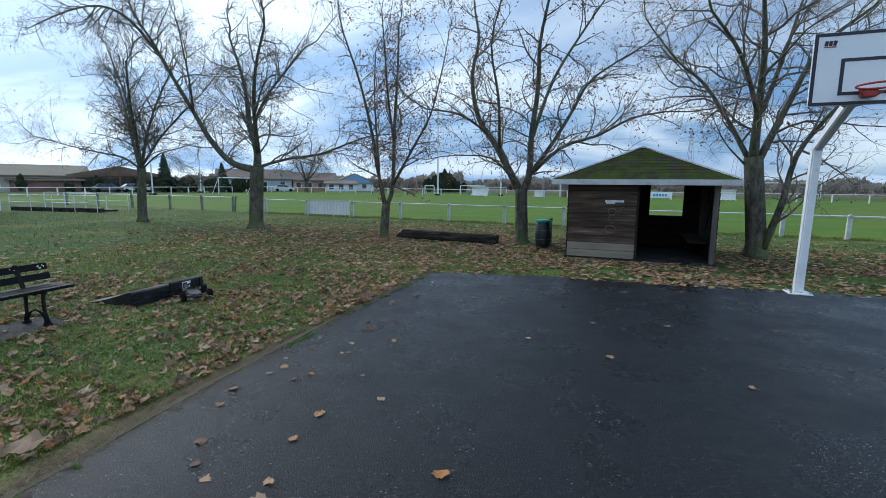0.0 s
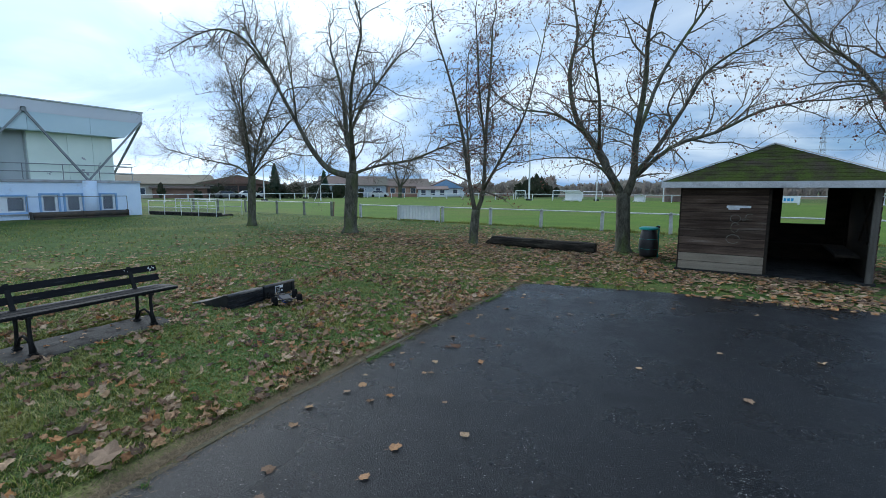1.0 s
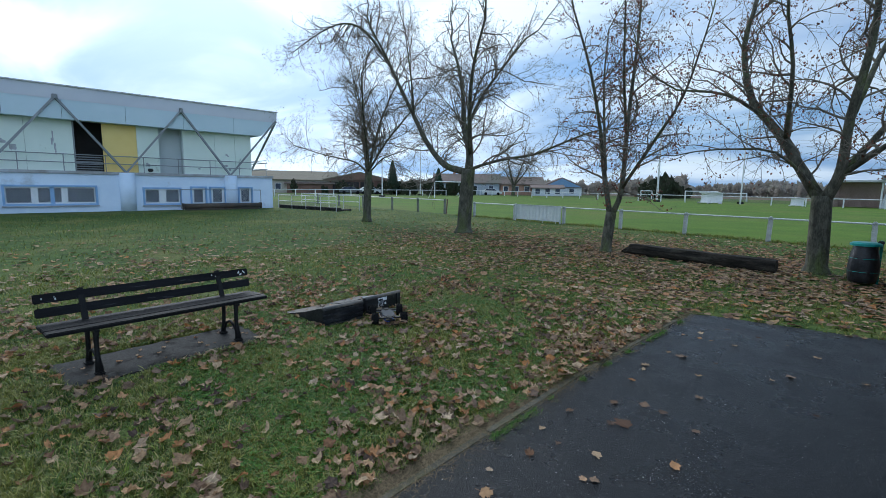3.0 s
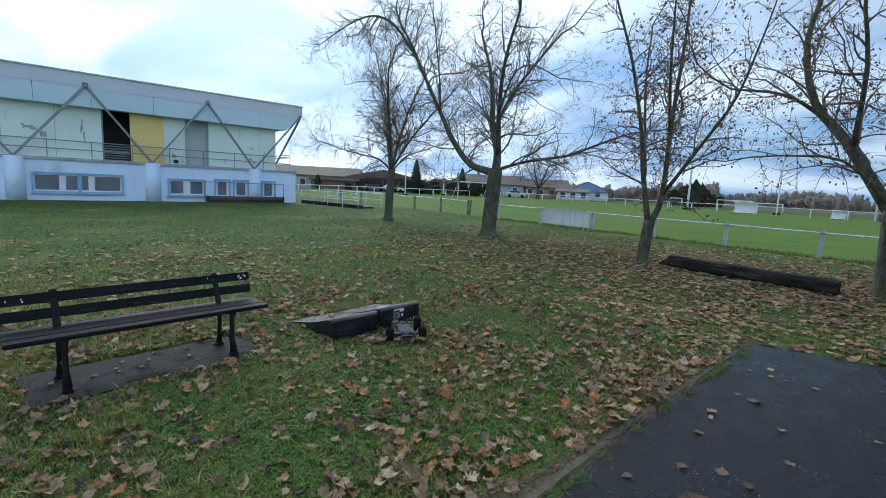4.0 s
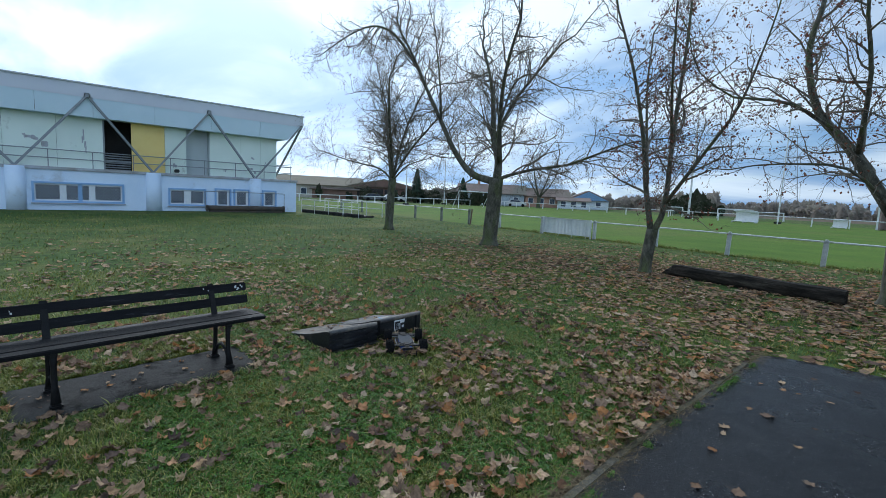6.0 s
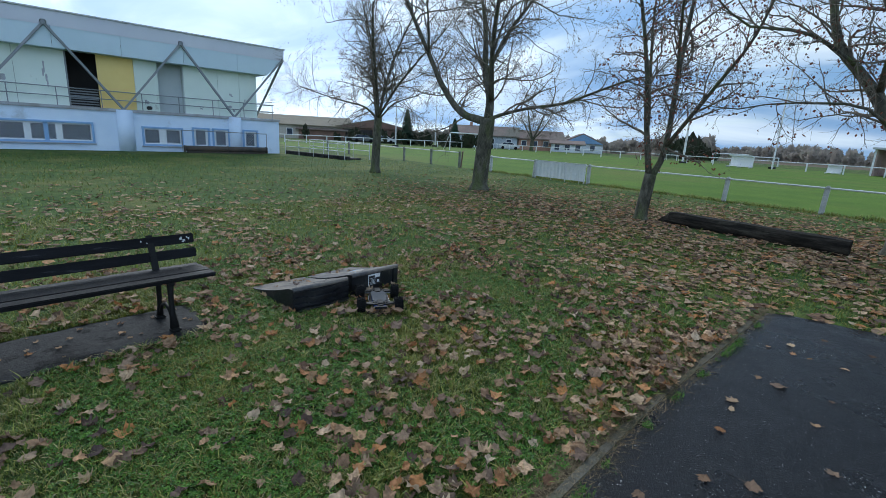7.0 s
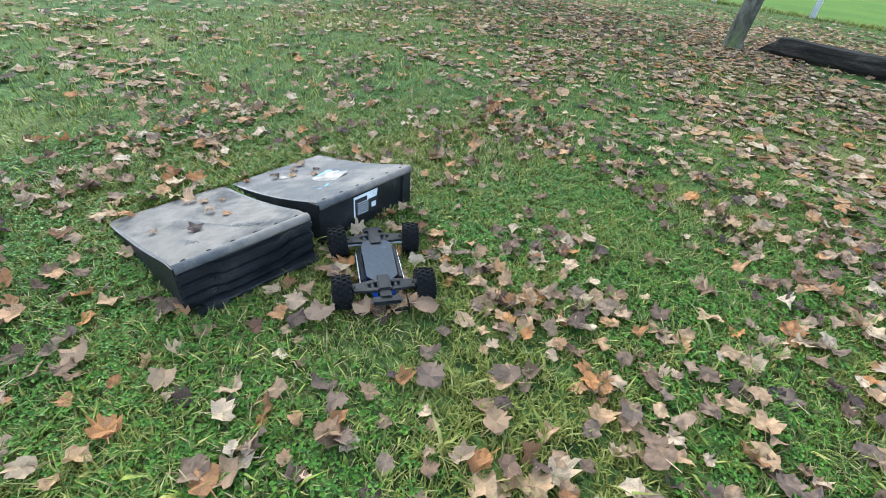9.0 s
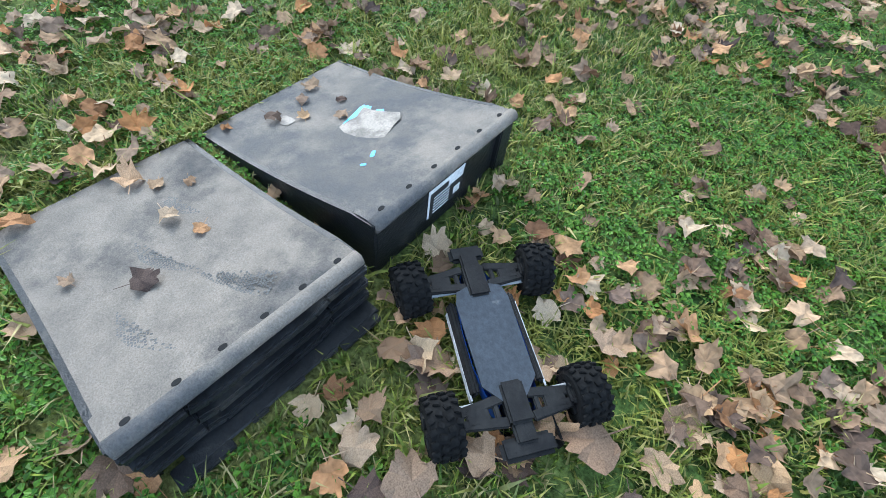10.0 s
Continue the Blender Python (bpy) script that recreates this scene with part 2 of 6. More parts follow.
M_RUBBER_TOP = mat("dusty_ramp_tread", (0.22, 0.19, 0.16), (0.165, 0.145, 0.125), 9, 0.80, 0.5, 230, speck=0.3, third=(0.075, 0.072, 0.070), third_scale=3.2, third_lo=0.53, third_hi=0.68, spec=0.2)
M_RUBBER_TOP2 = mat("scuffed_ramp_tread", (0.075, 0.075, 0.078), (0.125, 0.115, 0.105), 7, 0.72, 0.5, 230, speck=0.3, third=(0.22, 0.19, 0.16), third_scale=2.6, third_lo=0.48, third_hi=0.64, spec=0.3)
M_TREAD_DARK = mat("tyre_scuff", (0.066, 0.066, 0.067), (0.11, 0.106, 0.10), 30, 0.6, 0.4, 150)
M_MULCH = mat("leaf_mould", (0.075, 0.055, 0.036), (0.15, 0.112, 0.072), 9, 0.95, 0.8, 60, speck=0.5, third=(0.10, 0.085, 0.042), third_scale=3.0, spec=0.08)
M_HOLE = mat("hole_black", (0.004, 0.004, 0.004), (0.006, 0.006, 0.006), 10, 0.9, 0.0)
M_STICK = mat("torn_sticker_white", (0.29, 0.25, 0.21), (0.16, 0.14, 0.12), 11, 0.7, 0.1, 120, lo=0.44, hi=0.60)
M_BLUE = mat("bright_blue_print", (0.02, 0.28, 0.62), (0.04, 0.36, 0.70), 18, 0.45, 0.05)
M_LABEL = mat("paper_label", (0.62, 0.63, 0.64), (0.72, 0.72, 0.72), 14, 0.5, 0.0)
M_INK = mat("black_ink", (0.012, 0.012, 0.013), (0.02, 0.02, 0.02), 10, 0.6, 0.0)
M_CHASSIS = mat("anodised_grey_plate", (0.030, 0.037, 0.047), (0.045, 0.053, 0.065), 8, 0.7, 0.1, 90, metal=0.1, third=(0.13, 0.13, 0.13), third_scale=9, third_lo=0.6, third_hi=0.7, spec=0.3)
M_TYRE = mat("black_tyre", (0.005, 0.005, 0.0055), (0.012, 0.012, 0.012), 12, 0.75, 0.3, 90, spec=0.1)
M_NYLON = mat("black_nylon", (0.008, 0.008, 0.009), (0.018, 0.018, 0.018), 12, 0.5, 0.2, 90, spec=0.14)
M_BODYBLUE = mat("blue_body_shell", (0.01, 0.07, 0.42), (0.015, 0.10, 0.52), 6, 0.3, 0.0, coat=0.5)
M_SILVER = mat("silver_trim", (0.5, 0.51, 0.53), (0.62, 0.63, 0.65), 9, 0.35, 0.0, metal=0.5)
M_WHITE = mat("white_paint_steel", (0.68, 0.70, 0.72), (0.77, 0.78, 0.79), 4, 0.42, 0.05, 60, speck=0.07, third=(0.52, 0.52, 0.50), third_scale=4, third_lo=0.6, third_hi=0.75)
M_POSTGREY = mat("weathered_concrete_post", (0.46, 0.46, 0.45), (0.60, 0.60, 0.59), 6, 0.85, 0.4, 60, third=(0.13, 0.14, 0.11), third_scale=3)
M_POSTDARK = mat("mossy_dark_post", (0.17, 0.17, 0.15), (0.27, 0.27, 0.24), 6, 0.9, 0.4, 60, third=(0.07, 0.09, 0.04), third_scale=3)
M_RAIL = mat("galvanised_rail", (0.58, 0.59, 0.60), (0.70, 0.71, 0.72), 6, 0.5, 0.1, 50, metal=0.2)
M_BOARD = mat("white_backboard", (0.76, 0.79, 0.84), (0.80, 0.82, 0.86), 3, 0.35, 0.0, speck=0.03)
M_NAVY = mat("navy_line_paint", (0.012, 0.014, 0.03), (0.02, 0.022, 0.04), 6, 0.5, 0.0)
M_RED = mat("red_rim_paint", (0.30, 0.025, 0.02), (0.42, 0.05, 0.035), 8, 0.5, 0.1)
M_BAG = mat("black_bin_bag", (0.010, 0.011, 0.014), (0.020, 0.021, 0.025), 7, 0.32, 0.7, 22)
M_TEAL = mat("teal_bin_lid", (0.01, 0.24, 0.22), (0.015, 0.30, 0.27), 8, 0.4, 0.1)
M_STAND = mat("blue_white_render", (0.62, 0.73, 0.88), (0.69, 0.79, 0.92), 0.8, 0.8, 0.3, 40, speck=0.08, third=(0.40, 0.42, 0.45), third_scale=0.5, third_lo=0.60, third_hi=0.75)
M_STANDTOP = mat("stained_coping", (0.44, 0.46, 0.50), (0.30, 0.29, 0.28), 1.2, 0.85, 0.3, 30)
M_PANEL = mat("pale_green_panel", (0.72, 0.80, 0.73), (0.77, 0.84, 0.77), 0.6, 0.55, 0.05, 40, speck=0.05, third=(0.42, 0.45, 0.38), third_scale=0.8, third_lo=0.66, third_hi=0.74)
M_YELLOW = mat("yellow_panel", (0.82, 0.60, 0.20), (0.86, 0.65, 0.24), 0.7, 0.5, 0.05, speck=0.05)
M_GREYPANEL = mat("grey_door_panel", (0.45, 0.50, 0.50), (0.50, 0.54, 0.55), 0.7, 0.5, 0.05, speck=0.05)
M_SOFFIT = mat("blue_grey_soffit", (0.55, 0.67, 0.74), (0.60, 0.71, 0.78), 0.5, 0.55, 0.05, 30, speck=0.05)
M_ROOFBAND = mat("lilac_grey_fascia", (0.60, 0.61, 0.68), (0.65, 0.66, 0.72), 0.4, 0.5, 0.05, 30, speck=0.05)
M_STEEL = mat("grey_painted_steel", (0.20, 0.215, 0.23), (0.27, 0.285, 0.30), 2, 0.5, 0.1, 40, speck=0.12)
M_STEELBLUE = mat("blue_window_paint", (0.22, 0.38, 0.62), (0.28, 0.44, 0.68), 3, 0.55, 0.1)
M_DARKGLASS = mat("dark_window_glass", (0.022, 0.034, 0.060), (0.045, 0.062, 0.10), 2, 0.10, 0.0, speck=0.1)
# near black that paints the shade inside doorway, cart shed and stair
M_DARKROOM = mat("dark_doorway", (0.015, 0.014, 0.014), (0.035, 0.03, 0.028), 1.5, 0.7, 0.1)
M_RUST = mat("rusty_roller", (0.05, 0.045, 0.04), (0.10, 0.075, 0.055), 3, 0.8, 0.3, 40)
M_BEIGE = mat("beige_render", (0.38, 0.34, 0.29), (0.46, 0.42, 0.36), 0.3, 0.9, 0.1, 10)
M_BRICK = mat("orange_brick", (0.34, 0.19, 0.14), (0.42, 0.25, 0.18), 0.5, 0.9, 0.1, 12)
M_TIMBER = mat("red_brown_timber", (0.14, 0.085, 0.065), (0.20, 0.12, 0.09), 0.5, 0.85, 0.1, 12)
M_ROOFTILE = mat("old_brown_tiles", (0.17, 0.125, 0.105), (0.22, 0.16, 0.135), 0.4, 0.9, 0.2, 6, third=(0.14, 0.13, 0.10), third_scale=0.12)
M_ROOFMOSS = mat("olive_sheet_roof", (0.13, 0.11, 0.075), (0.17, 0.145, 0.10), 0.3, 0.9, 0.2, 6)
M_GREYWALL = mat("grey_blue_wall", (0.33, 0.38, 0.44), (0.40, 0.45, 0.51), 0.4, 0.85, 0.1, 8)
M_PALEWALL = mat("white_wall", (0.58, 0.62, 0.66), (0.66, 0.70, 0.74), 0.4, 0.85, 0.1, 8)
M_BLUEGABLE = mat("blue_gable", (0.16, 0.28, 0.44), (0.20, 0.33, 0.50), 0.4, 0.7, 0.1, 8)
M_PINK = mat("pinkish_block_wall", (0.36, 0.26, 0.23), (0.42, 0.31, 0.275), 0.5, 0.9, 0.1, 8)
# bare twig browns, lightened so the colour carries the distance haze
M_WOODS_HAZED = many("bare_woods", [(0.25, 0.225, 0.205), (0.31, 0.275, 0.24), (0.36, 0.32, 0.275), (0.27, 0.265, 0.215)], 0.9, thin=0.45)
M_CONIFER = many("conifer_needles", [(0.025, 0.05, 0.03), (0.04, 0.075, 0.042)], 0.85)
M_HEDGE = many("dark_hedge", [(0.025, 0.035, 0.018), (0.04, 0.05, 0.025), (0.05, 0.045, 0.03)], 0.85)
M_CARBODY = mat("car_paint", (0.06, 0.065, 0.07), (0.09, 0.095, 0.10), 0.5, 0.3, 0.0, rand=0.9)
M_NET = mat("grey_green_net", (0.20, 0.26, 0.24), (0.26, 0.32, 0.30), 2, 0.9, 0.0)

# ---- mesh helpers ----


def part(name, bm, material, parent=None, label="", smooth=False):
    me = bpy.data.meshes.new(name)
    if isinstance(bm, tuple):
        me.from_pydata([tuple(v) for v in bm[0]], [], [tuple(f) for f in bm[1]])
    else:
        bmesh.ops.recalc_face_normals(bm, faces=bm.faces)
        bm.to_mesh(me)
        bm.free()
    if smooth:
        me.polygons.foreach_set("use_smooth", [True] * len(me.polygons))
    me.materials.append(material)
    ob = new(name, me)
    if parent:
        ob.parent = parent
    if label:
        ob["label"] = label
    return ob


def thing(name, at=(0, 0, 0), turn=0.0, label="", category="", group="", kind=""):
    ob = new(name)
    ob.empty_display_size = 0.1
    ob.matrix_world = pose(*at, 0, 0, turn)
    return tagged(ob, label, category, group, kind)


def B():
    return bmesh.new()


def box(bm, c, s, rot=None, bevel=0.0):
    """A box with centre c and size s."""
    m = Matrix.Translation(c) @ (rot.to_4x4() if rot else Matrix()) @ Matrix.Diagonal((*s, 1))
    r = bmesh.ops.create_cube(bm, size=1, matrix=m)
    if bevel:
        es = list({e for v in r["verts"] for e in v.link_edges})
        bmesh.ops.bevel(bm, geom=es, offset=bevel, segments=2, affect="EDGES")
    return bm


def rot(x=0, y=0, z=0):
    return Euler((radians(x), radians(y), radians(z))).to_matrix()


def rod(bm, a, b, r, r2=None, n=10):
    a, b = Vector(a), Vector(b)
    d = b - a
    m = Matrix.Translation((a + b) / 2) @ d.to_track_quat("Z", "Y").to_matrix().to_4x4()
    bmesh.ops.create_cone(bm, cap_ends=True, segments=n, radius1=r, radius2=r if r2 is None else r2, depth=d.length, matrix=m)
    return bm


def bar(bm, a, b, w, h, bevel=0.0):
    """A square bar from a to b, w wide and h high."""
    a, b = Vector(a), Vector(b)
    d = b - a
    q = d.to_track_quat("X", "Z").to_matrix()
    return box(bm, (a + b) / 2, (d.length, w, h), q, bevel)


def prism(bm, outline, depth, m=None):
    """An outline in x, z pulled out along y."""
    m = m or Matrix()
    a = [bm.verts.new(m @ Vector((x, 0, z))) for x, z in outline]
    b = [bm.verts.new(m @ Vector((x, depth, z))) for x, z in outline]
    n = len(a)
    bm.faces.new(a)
    bm.faces.new(b[::-1])
    for i in range(n):
        bm.faces.new((a[i], b[i], b[(i + 1) % n], a[(i + 1) % n]))
    return bm


def tubes(lines, capped=True):
    """One mesh out of many tapered tubes: (points, radii, sides)."""
    vs, fs = [], []
    for pts, rad, n in lines:
        pts = [Vector(p) for p in pts]
        base = len(vs)
        for i, p in enumerate(pts):
            d = (pts[min(i + 1, len(pts) - 1)] - pts[max(i - 1, 0)]).normalized()
            u = d.cross(Vector((0.31, 0.93, 0.17))).normalized()
            w = d.cross(u)
            for k in range(n):
                a = 2 * math.pi * k / n
                vs.append(p + (u * math.cos(a) + w * math.sin(a)) * rad[i])
        for i in range(len(pts) - 1):
            for k in range(n):
                o, q = base + i * n, (k + 1) % n
                fs.append((o + k, o + q, o + n + q, o + n + k))
        if not capped:
            continue
        fs.append(tuple(range(base, base + n))[::-1])
        fs.append(tuple(base + (len(pts) - 1) * n + k for k in range(n)))
    return vs, fs


# ---- the ground ----
def sheet(name, outline, z, material, thick=0.0):
    bm = B()
    f = bm.faces.new([bm.verts.new((x, y, z)) for x, y in outline])
    if thick:
        r = bmesh.ops.extrude_face_region(bm, geom=[f])
        bmesh.ops.translate(bm, verts=[v for v in r["geom"] if isinstance(v, bmesh.types.BMVert)], vec=(0, 0, -thick))
    return part(name, bm, material)


def fence_y(x):
    return 20.15 - 0.085 * (x + 1.35)


def far_y(x):
    return 71.0 - 0.085 * (x + 20)


tagged(sheet("ground", [(-1500, -1200), (1500, -1200), (1500, 2500), (-1500, 2500)], 0.0, M_GROUND),
       "damp winter lawn with bare soil and moss patches", "lawn", kind="structure")
tagged(sheet("football_pitch", [(-62, fence_y(-62) + 0.35), (70, fence_y(70) + 0.35), (70, far_y(70) + 9), (-62, far_y(-62) + 9)], 0.006, M_PITCH),
       "bright green mown grass of a football pitch", "pitch", kind="structure")
tagged(sheet("ploughed_field", [(-240, 118), (420, 96), (420, 205), (-240, 215)], 0.01, M_FIELD), "brown ploughed field beyond the pitch", "field", kind="structure")
ASPHALT = [(-2.36, -9.0), (-2.36, 1.3), (-2.53, 2.9), (-2.66, 5.4), (-2.68, 8.25), (-2.5, 8.38), (-0.33, 8.85), (1.83, 9.05), (4.9, 9.22), (14.0, 9.6), (14.0, -9.0)]
tagged(sheet("asphalt_court", ASPHALT, 0.014, M_ASPHALT, 0.1), "damp dark asphalt playing court with pale grit", "court", kind="structure")

# edging stones along the court's side, parts of one kerb
kerb = thing("kerb", label="narrow mossy concrete edging along the asphalt", category="kerb", kind="structure")
edge_pts = [(-2.39, -2.0), (-2.39, 1.3), (-2.56, 2.9), (-2.69, 5.4), (-2.71, 8.25)]


def edge_x(y):
    for (x0, y0), (x1, y1) in zip(edge_pts, edge_pts[1:]):
        if y <= y1:
            return x0 + (x1 - x0) * (y - y0) / (y1 - y0)
    return edge_pts[-1][0]


stone_me = None
for i in range(10):
    y = -1.7 + i * 1.0
    if stone_me is None:
        stone = part("edging_stone", box(B(), (0, 0, 0), (0.07, 0.985, 0.10), bevel=0.012), M_EDGING, kerb)
        stone_me = stone.data
    else:
        stone = new("edging_stone", stone_me)
        stone.parent = kerb
    stone.matrix_basis = pose(edge_x(y), y, -0.031 + random.uniform(-0.006, 0.006), 0, 0, math.degrees(math.atan2(edge_x(y - 0.5) - edge_x(y + 0.5), 1.0)))

def mulch_strip():
    """Trodden leaf mould between the lawn and the edging, with a ragged outline."""
    bm = B()
    rows = []
    for i in range(150):
        y = -2.0 + i * 0.07
        w = 0.09 + 0.07 * noise.noise(Vector((2.0, y * 1.3, 0))) + 0.05 * noise.noise(Vector((7.0, y * 6.0, 0)))
        x1 = edge_x(y) - 0.040
        rows.append([bm.verts.new((x1 - w * f, y, h)) for f, h in ((0.0, 0.006), (0.45, 0.012), (1.0, 0.002))])
    for a, b in zip(rows, rows[1:]):
        for k in range(2):
            bm.faces.new((a[k], b[k], b[k + 1], a[k + 1]))
    return bm


tagged(part("leaf_mould", mulch_strip(), M_MULCH), "brown leaf mould and bare soil along the court edging", "soil", kind="structure")

# pale chips in the asphalt
rng = np.random.default_rng(5)


def scatter_quads(n, xr, yr, keep, size, z):
    vs, fs = [], []
    while len(fs) < n:
        x, y = rng.uniform(*xr), rng.uniform(*yr)
        if not keep(x, y):
            continue
        a, s = rng.uniform(0, 6.28), rng.uniform(*size)
        b = len(vs)
        for k in range(4):
            vs.append((x + s * math.cos(a + k * 1.57) * (1, 0.6)[k % 2], y + s * math.sin(a + k * 1.57) * (1, 0.6)[k % 2], z + 0.3 * s * (k % 2)))
        fs.append((b, b + 1, b + 2, b + 3))
    return vs, fs


grit = part("grit", scatter_quads(60000, (-2.6, 5.0), (0.4, 8.3), lambda x, y: x > edge_x(y) + 0.05, (0.0015, 0.0062), 0.0155), M_CHIP)
tagged(grit, "pale stone chips showing in the asphalt", "grit", kind="stuff")


# ---- the shed ----
def shelter():
    W, D, T = 3.2, 3.1, 0.05
    sh = thing("shelter", (-0.40, 11.55, 0), -2.5, "small dark timber shelter with an open front and mossy pyramid roof", "shelter")
    part("floor_slab", box(B(), (W / 2, D / 2 + 0.02, 0.02), (W + 0.1, D + 0.06, 0.07), bevel=0.01), M_CONCRETE, sh, "damp concrete floor slab")
    # planks of the front panel, each one a board of its own
    n, z0 = 10, 0.05
    h = 1.76 / n
    for i in range(n):
        bm = box(B(), (0.78, 0, z0 + h * (i + 0.5)), (1.53, 0.028, h - 0.008), rot(x=4), bevel=0.004)
        part("plank", bm, M_WOOD_PALE if i < 2 else M_WOOD_DARK, sh, "bleached lower plank" if i < 2 else "")
    for x, d0 in ((0.0, 0.02), (W, 0.02)):
        for i in range(n):
            part("plank", box(B(), (x, D / 2, z0 + h * (i + 0.5)), (0.028, D, h - 0.008), rot(y=-4 if x == 0 else 4), bevel=0.004), M_WOOD_DARK, sh)
        part("lining", box(B(), (x + (0.03 if x == 0 else -0.03), D / 2, 0.93), (0.02, D - 0.08, 1.76)), M_WOOD_SHADED, sh)
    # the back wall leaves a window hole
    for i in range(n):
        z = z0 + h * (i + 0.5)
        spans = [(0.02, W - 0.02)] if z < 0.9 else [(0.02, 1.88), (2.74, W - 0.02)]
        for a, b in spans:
            part("plank", box(B(), ((a + b) / 2, D, z), (b - a, 0.028, h - 0.004), bevel=0.004), M_WOOD_SHADED, sh)
    # solid boards added so no light shows between the back planks
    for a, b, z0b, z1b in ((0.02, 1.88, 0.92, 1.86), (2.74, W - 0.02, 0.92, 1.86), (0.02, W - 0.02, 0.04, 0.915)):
        part("lining", box(B(), ((a + b) / 2, D - 0.035, (z0b + z1b) / 2), (b - a, 0.02, z1b - z0b)), M_WOOD_SHADED, sh)
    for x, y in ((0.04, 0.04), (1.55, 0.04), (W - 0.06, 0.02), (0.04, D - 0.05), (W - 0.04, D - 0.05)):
        part("corner_post", box(B(), (x, y, 0.94), (0.10, 0.09, 1.78), bevel=0.006), M_WOOD_GREY if (x > 3 and y < 1) else M_WOOD_SHADED, sh)
    part("seat_board", box(B(), (W - 0.3, D / 2 + 0.2, 0.45), (0.38, D - 0.8, 0.045), bevel=0.006), M_WOOD_SHADED, sh)
    part("seat_board", box(B(), (W / 2, D - 0.3, 0.45), (W - 0.9, 0.38, 0.045), bevel=0.006), M_WOOD_SHADED, sh)
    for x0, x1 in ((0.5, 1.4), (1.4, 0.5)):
        part("brace", bar(B(), (W - 0.06, x0, 0.75), (W - 0.06, x1, 1.6), 0.03, 0.09), M_WOOD_SHADED, sh)
    # roof: four mossy slopes with courses of shingles, a fascia board round the eaves, caps along the hips
    o, ze, za = 0.34, 1.90, 2.74
    cx, cy = W / 2, D / 2
    corners = [(-o, -o), (W + o, -o), (W + o, D + o), (-o, D + o)]
    rows = 11
    for k in range(4):
        a, b = Vector((*corners[k], ze)), Vector((*corners[(k + 1) % 4], ze))
        top = Vector((cx, cy, za))
        nrm = (b - a).cross(top - a).normalized()
        for r in range(rows):
            f0, f1 = r / rows, (r + 1.15) / rows
            f1 = min(f1, 0.999)
            p = [a.lerp(top, f0), b.lerp(top, f0), b.lerp(top, f1), a.lerp(top, f1)]
            lift = (0.008, 0.008, 0.003, 0.003)
            bm = B()
            vs = [bm.verts.new(q + nrm * l) for q, l in zip(p, lift)]
            vl = [bm.verts.new(q - nrm * 0.005) for q in p[:2]]
            bm.faces.new(vs)
            bm.faces.new((vl[0], vl[1], vs[1], vs[0]))
            part("shingle_course", bm, M_MOSS, sh, "moss-covered brown shingles")
    bm = B()
    f = [bm.verts.new((x, y, ze - 0.04)) for x, y in corners]
    bm.faces.new(f)
    part("soffit", bm, M_WOOD_SHADED, sh)
    for k in range(4):
        a, b = corners[k], corners[(k + 1) % 4]
        part("fascia", bar(B(), (*a, ze - 0.055), (*b, ze - 0.055), 0.03, 0.125, 0.004), M_FASCIA, sh, "pale grey painted fascia board")
        part("hip_cap", bar(B(), (*a, ze + 0.03), (cx, cy, za + 0.03), 0.05, 0.02), M_FASCIA, sh)
    # chalk scrawl and a smear of pale paint on the front panel
    marks = []
    for cxm, cz, rx, rz, t0, t1 in ((1.02, 1.16, 0.09, 0.08, 0, 6.3), (1.02, 0.98, 0.07, 0.1, 0.5, 6.0), (1.26, 1.2, 0.07, 0.06, 1.0, 5.4), (1.0, 0.74, 0.12, 0.09, 0, 5.6), (1.16, 1.14, 0.03, 0.02, 0, 6.3)):
        pts = [(cxm + rx * math.cos(t0 + (t1 - t0) * j / 12), -0.024, cz + rz * math.sin(t0 + (t1 - t0) * j / 12)) for j in range(13)]
        marks.append((pts, [0.004] * 13, 4))
    part("chalk_scrawl", tubes(marks), M_POSTDARK, sh, "faded pale chalk scrawl")
    bm = box(B(), (1.06, -0.021, 1.40), (0.42, 0.012, 0.05), bevel=0.005)
    box(bm, (0.98, -0.021, 1.36), (0.2, 0.012, 0.04), bevel=0.005)
    part("paint_smear", bm, M_PALEWALL, sh, "smear of pale blue-white paint")


shelter()


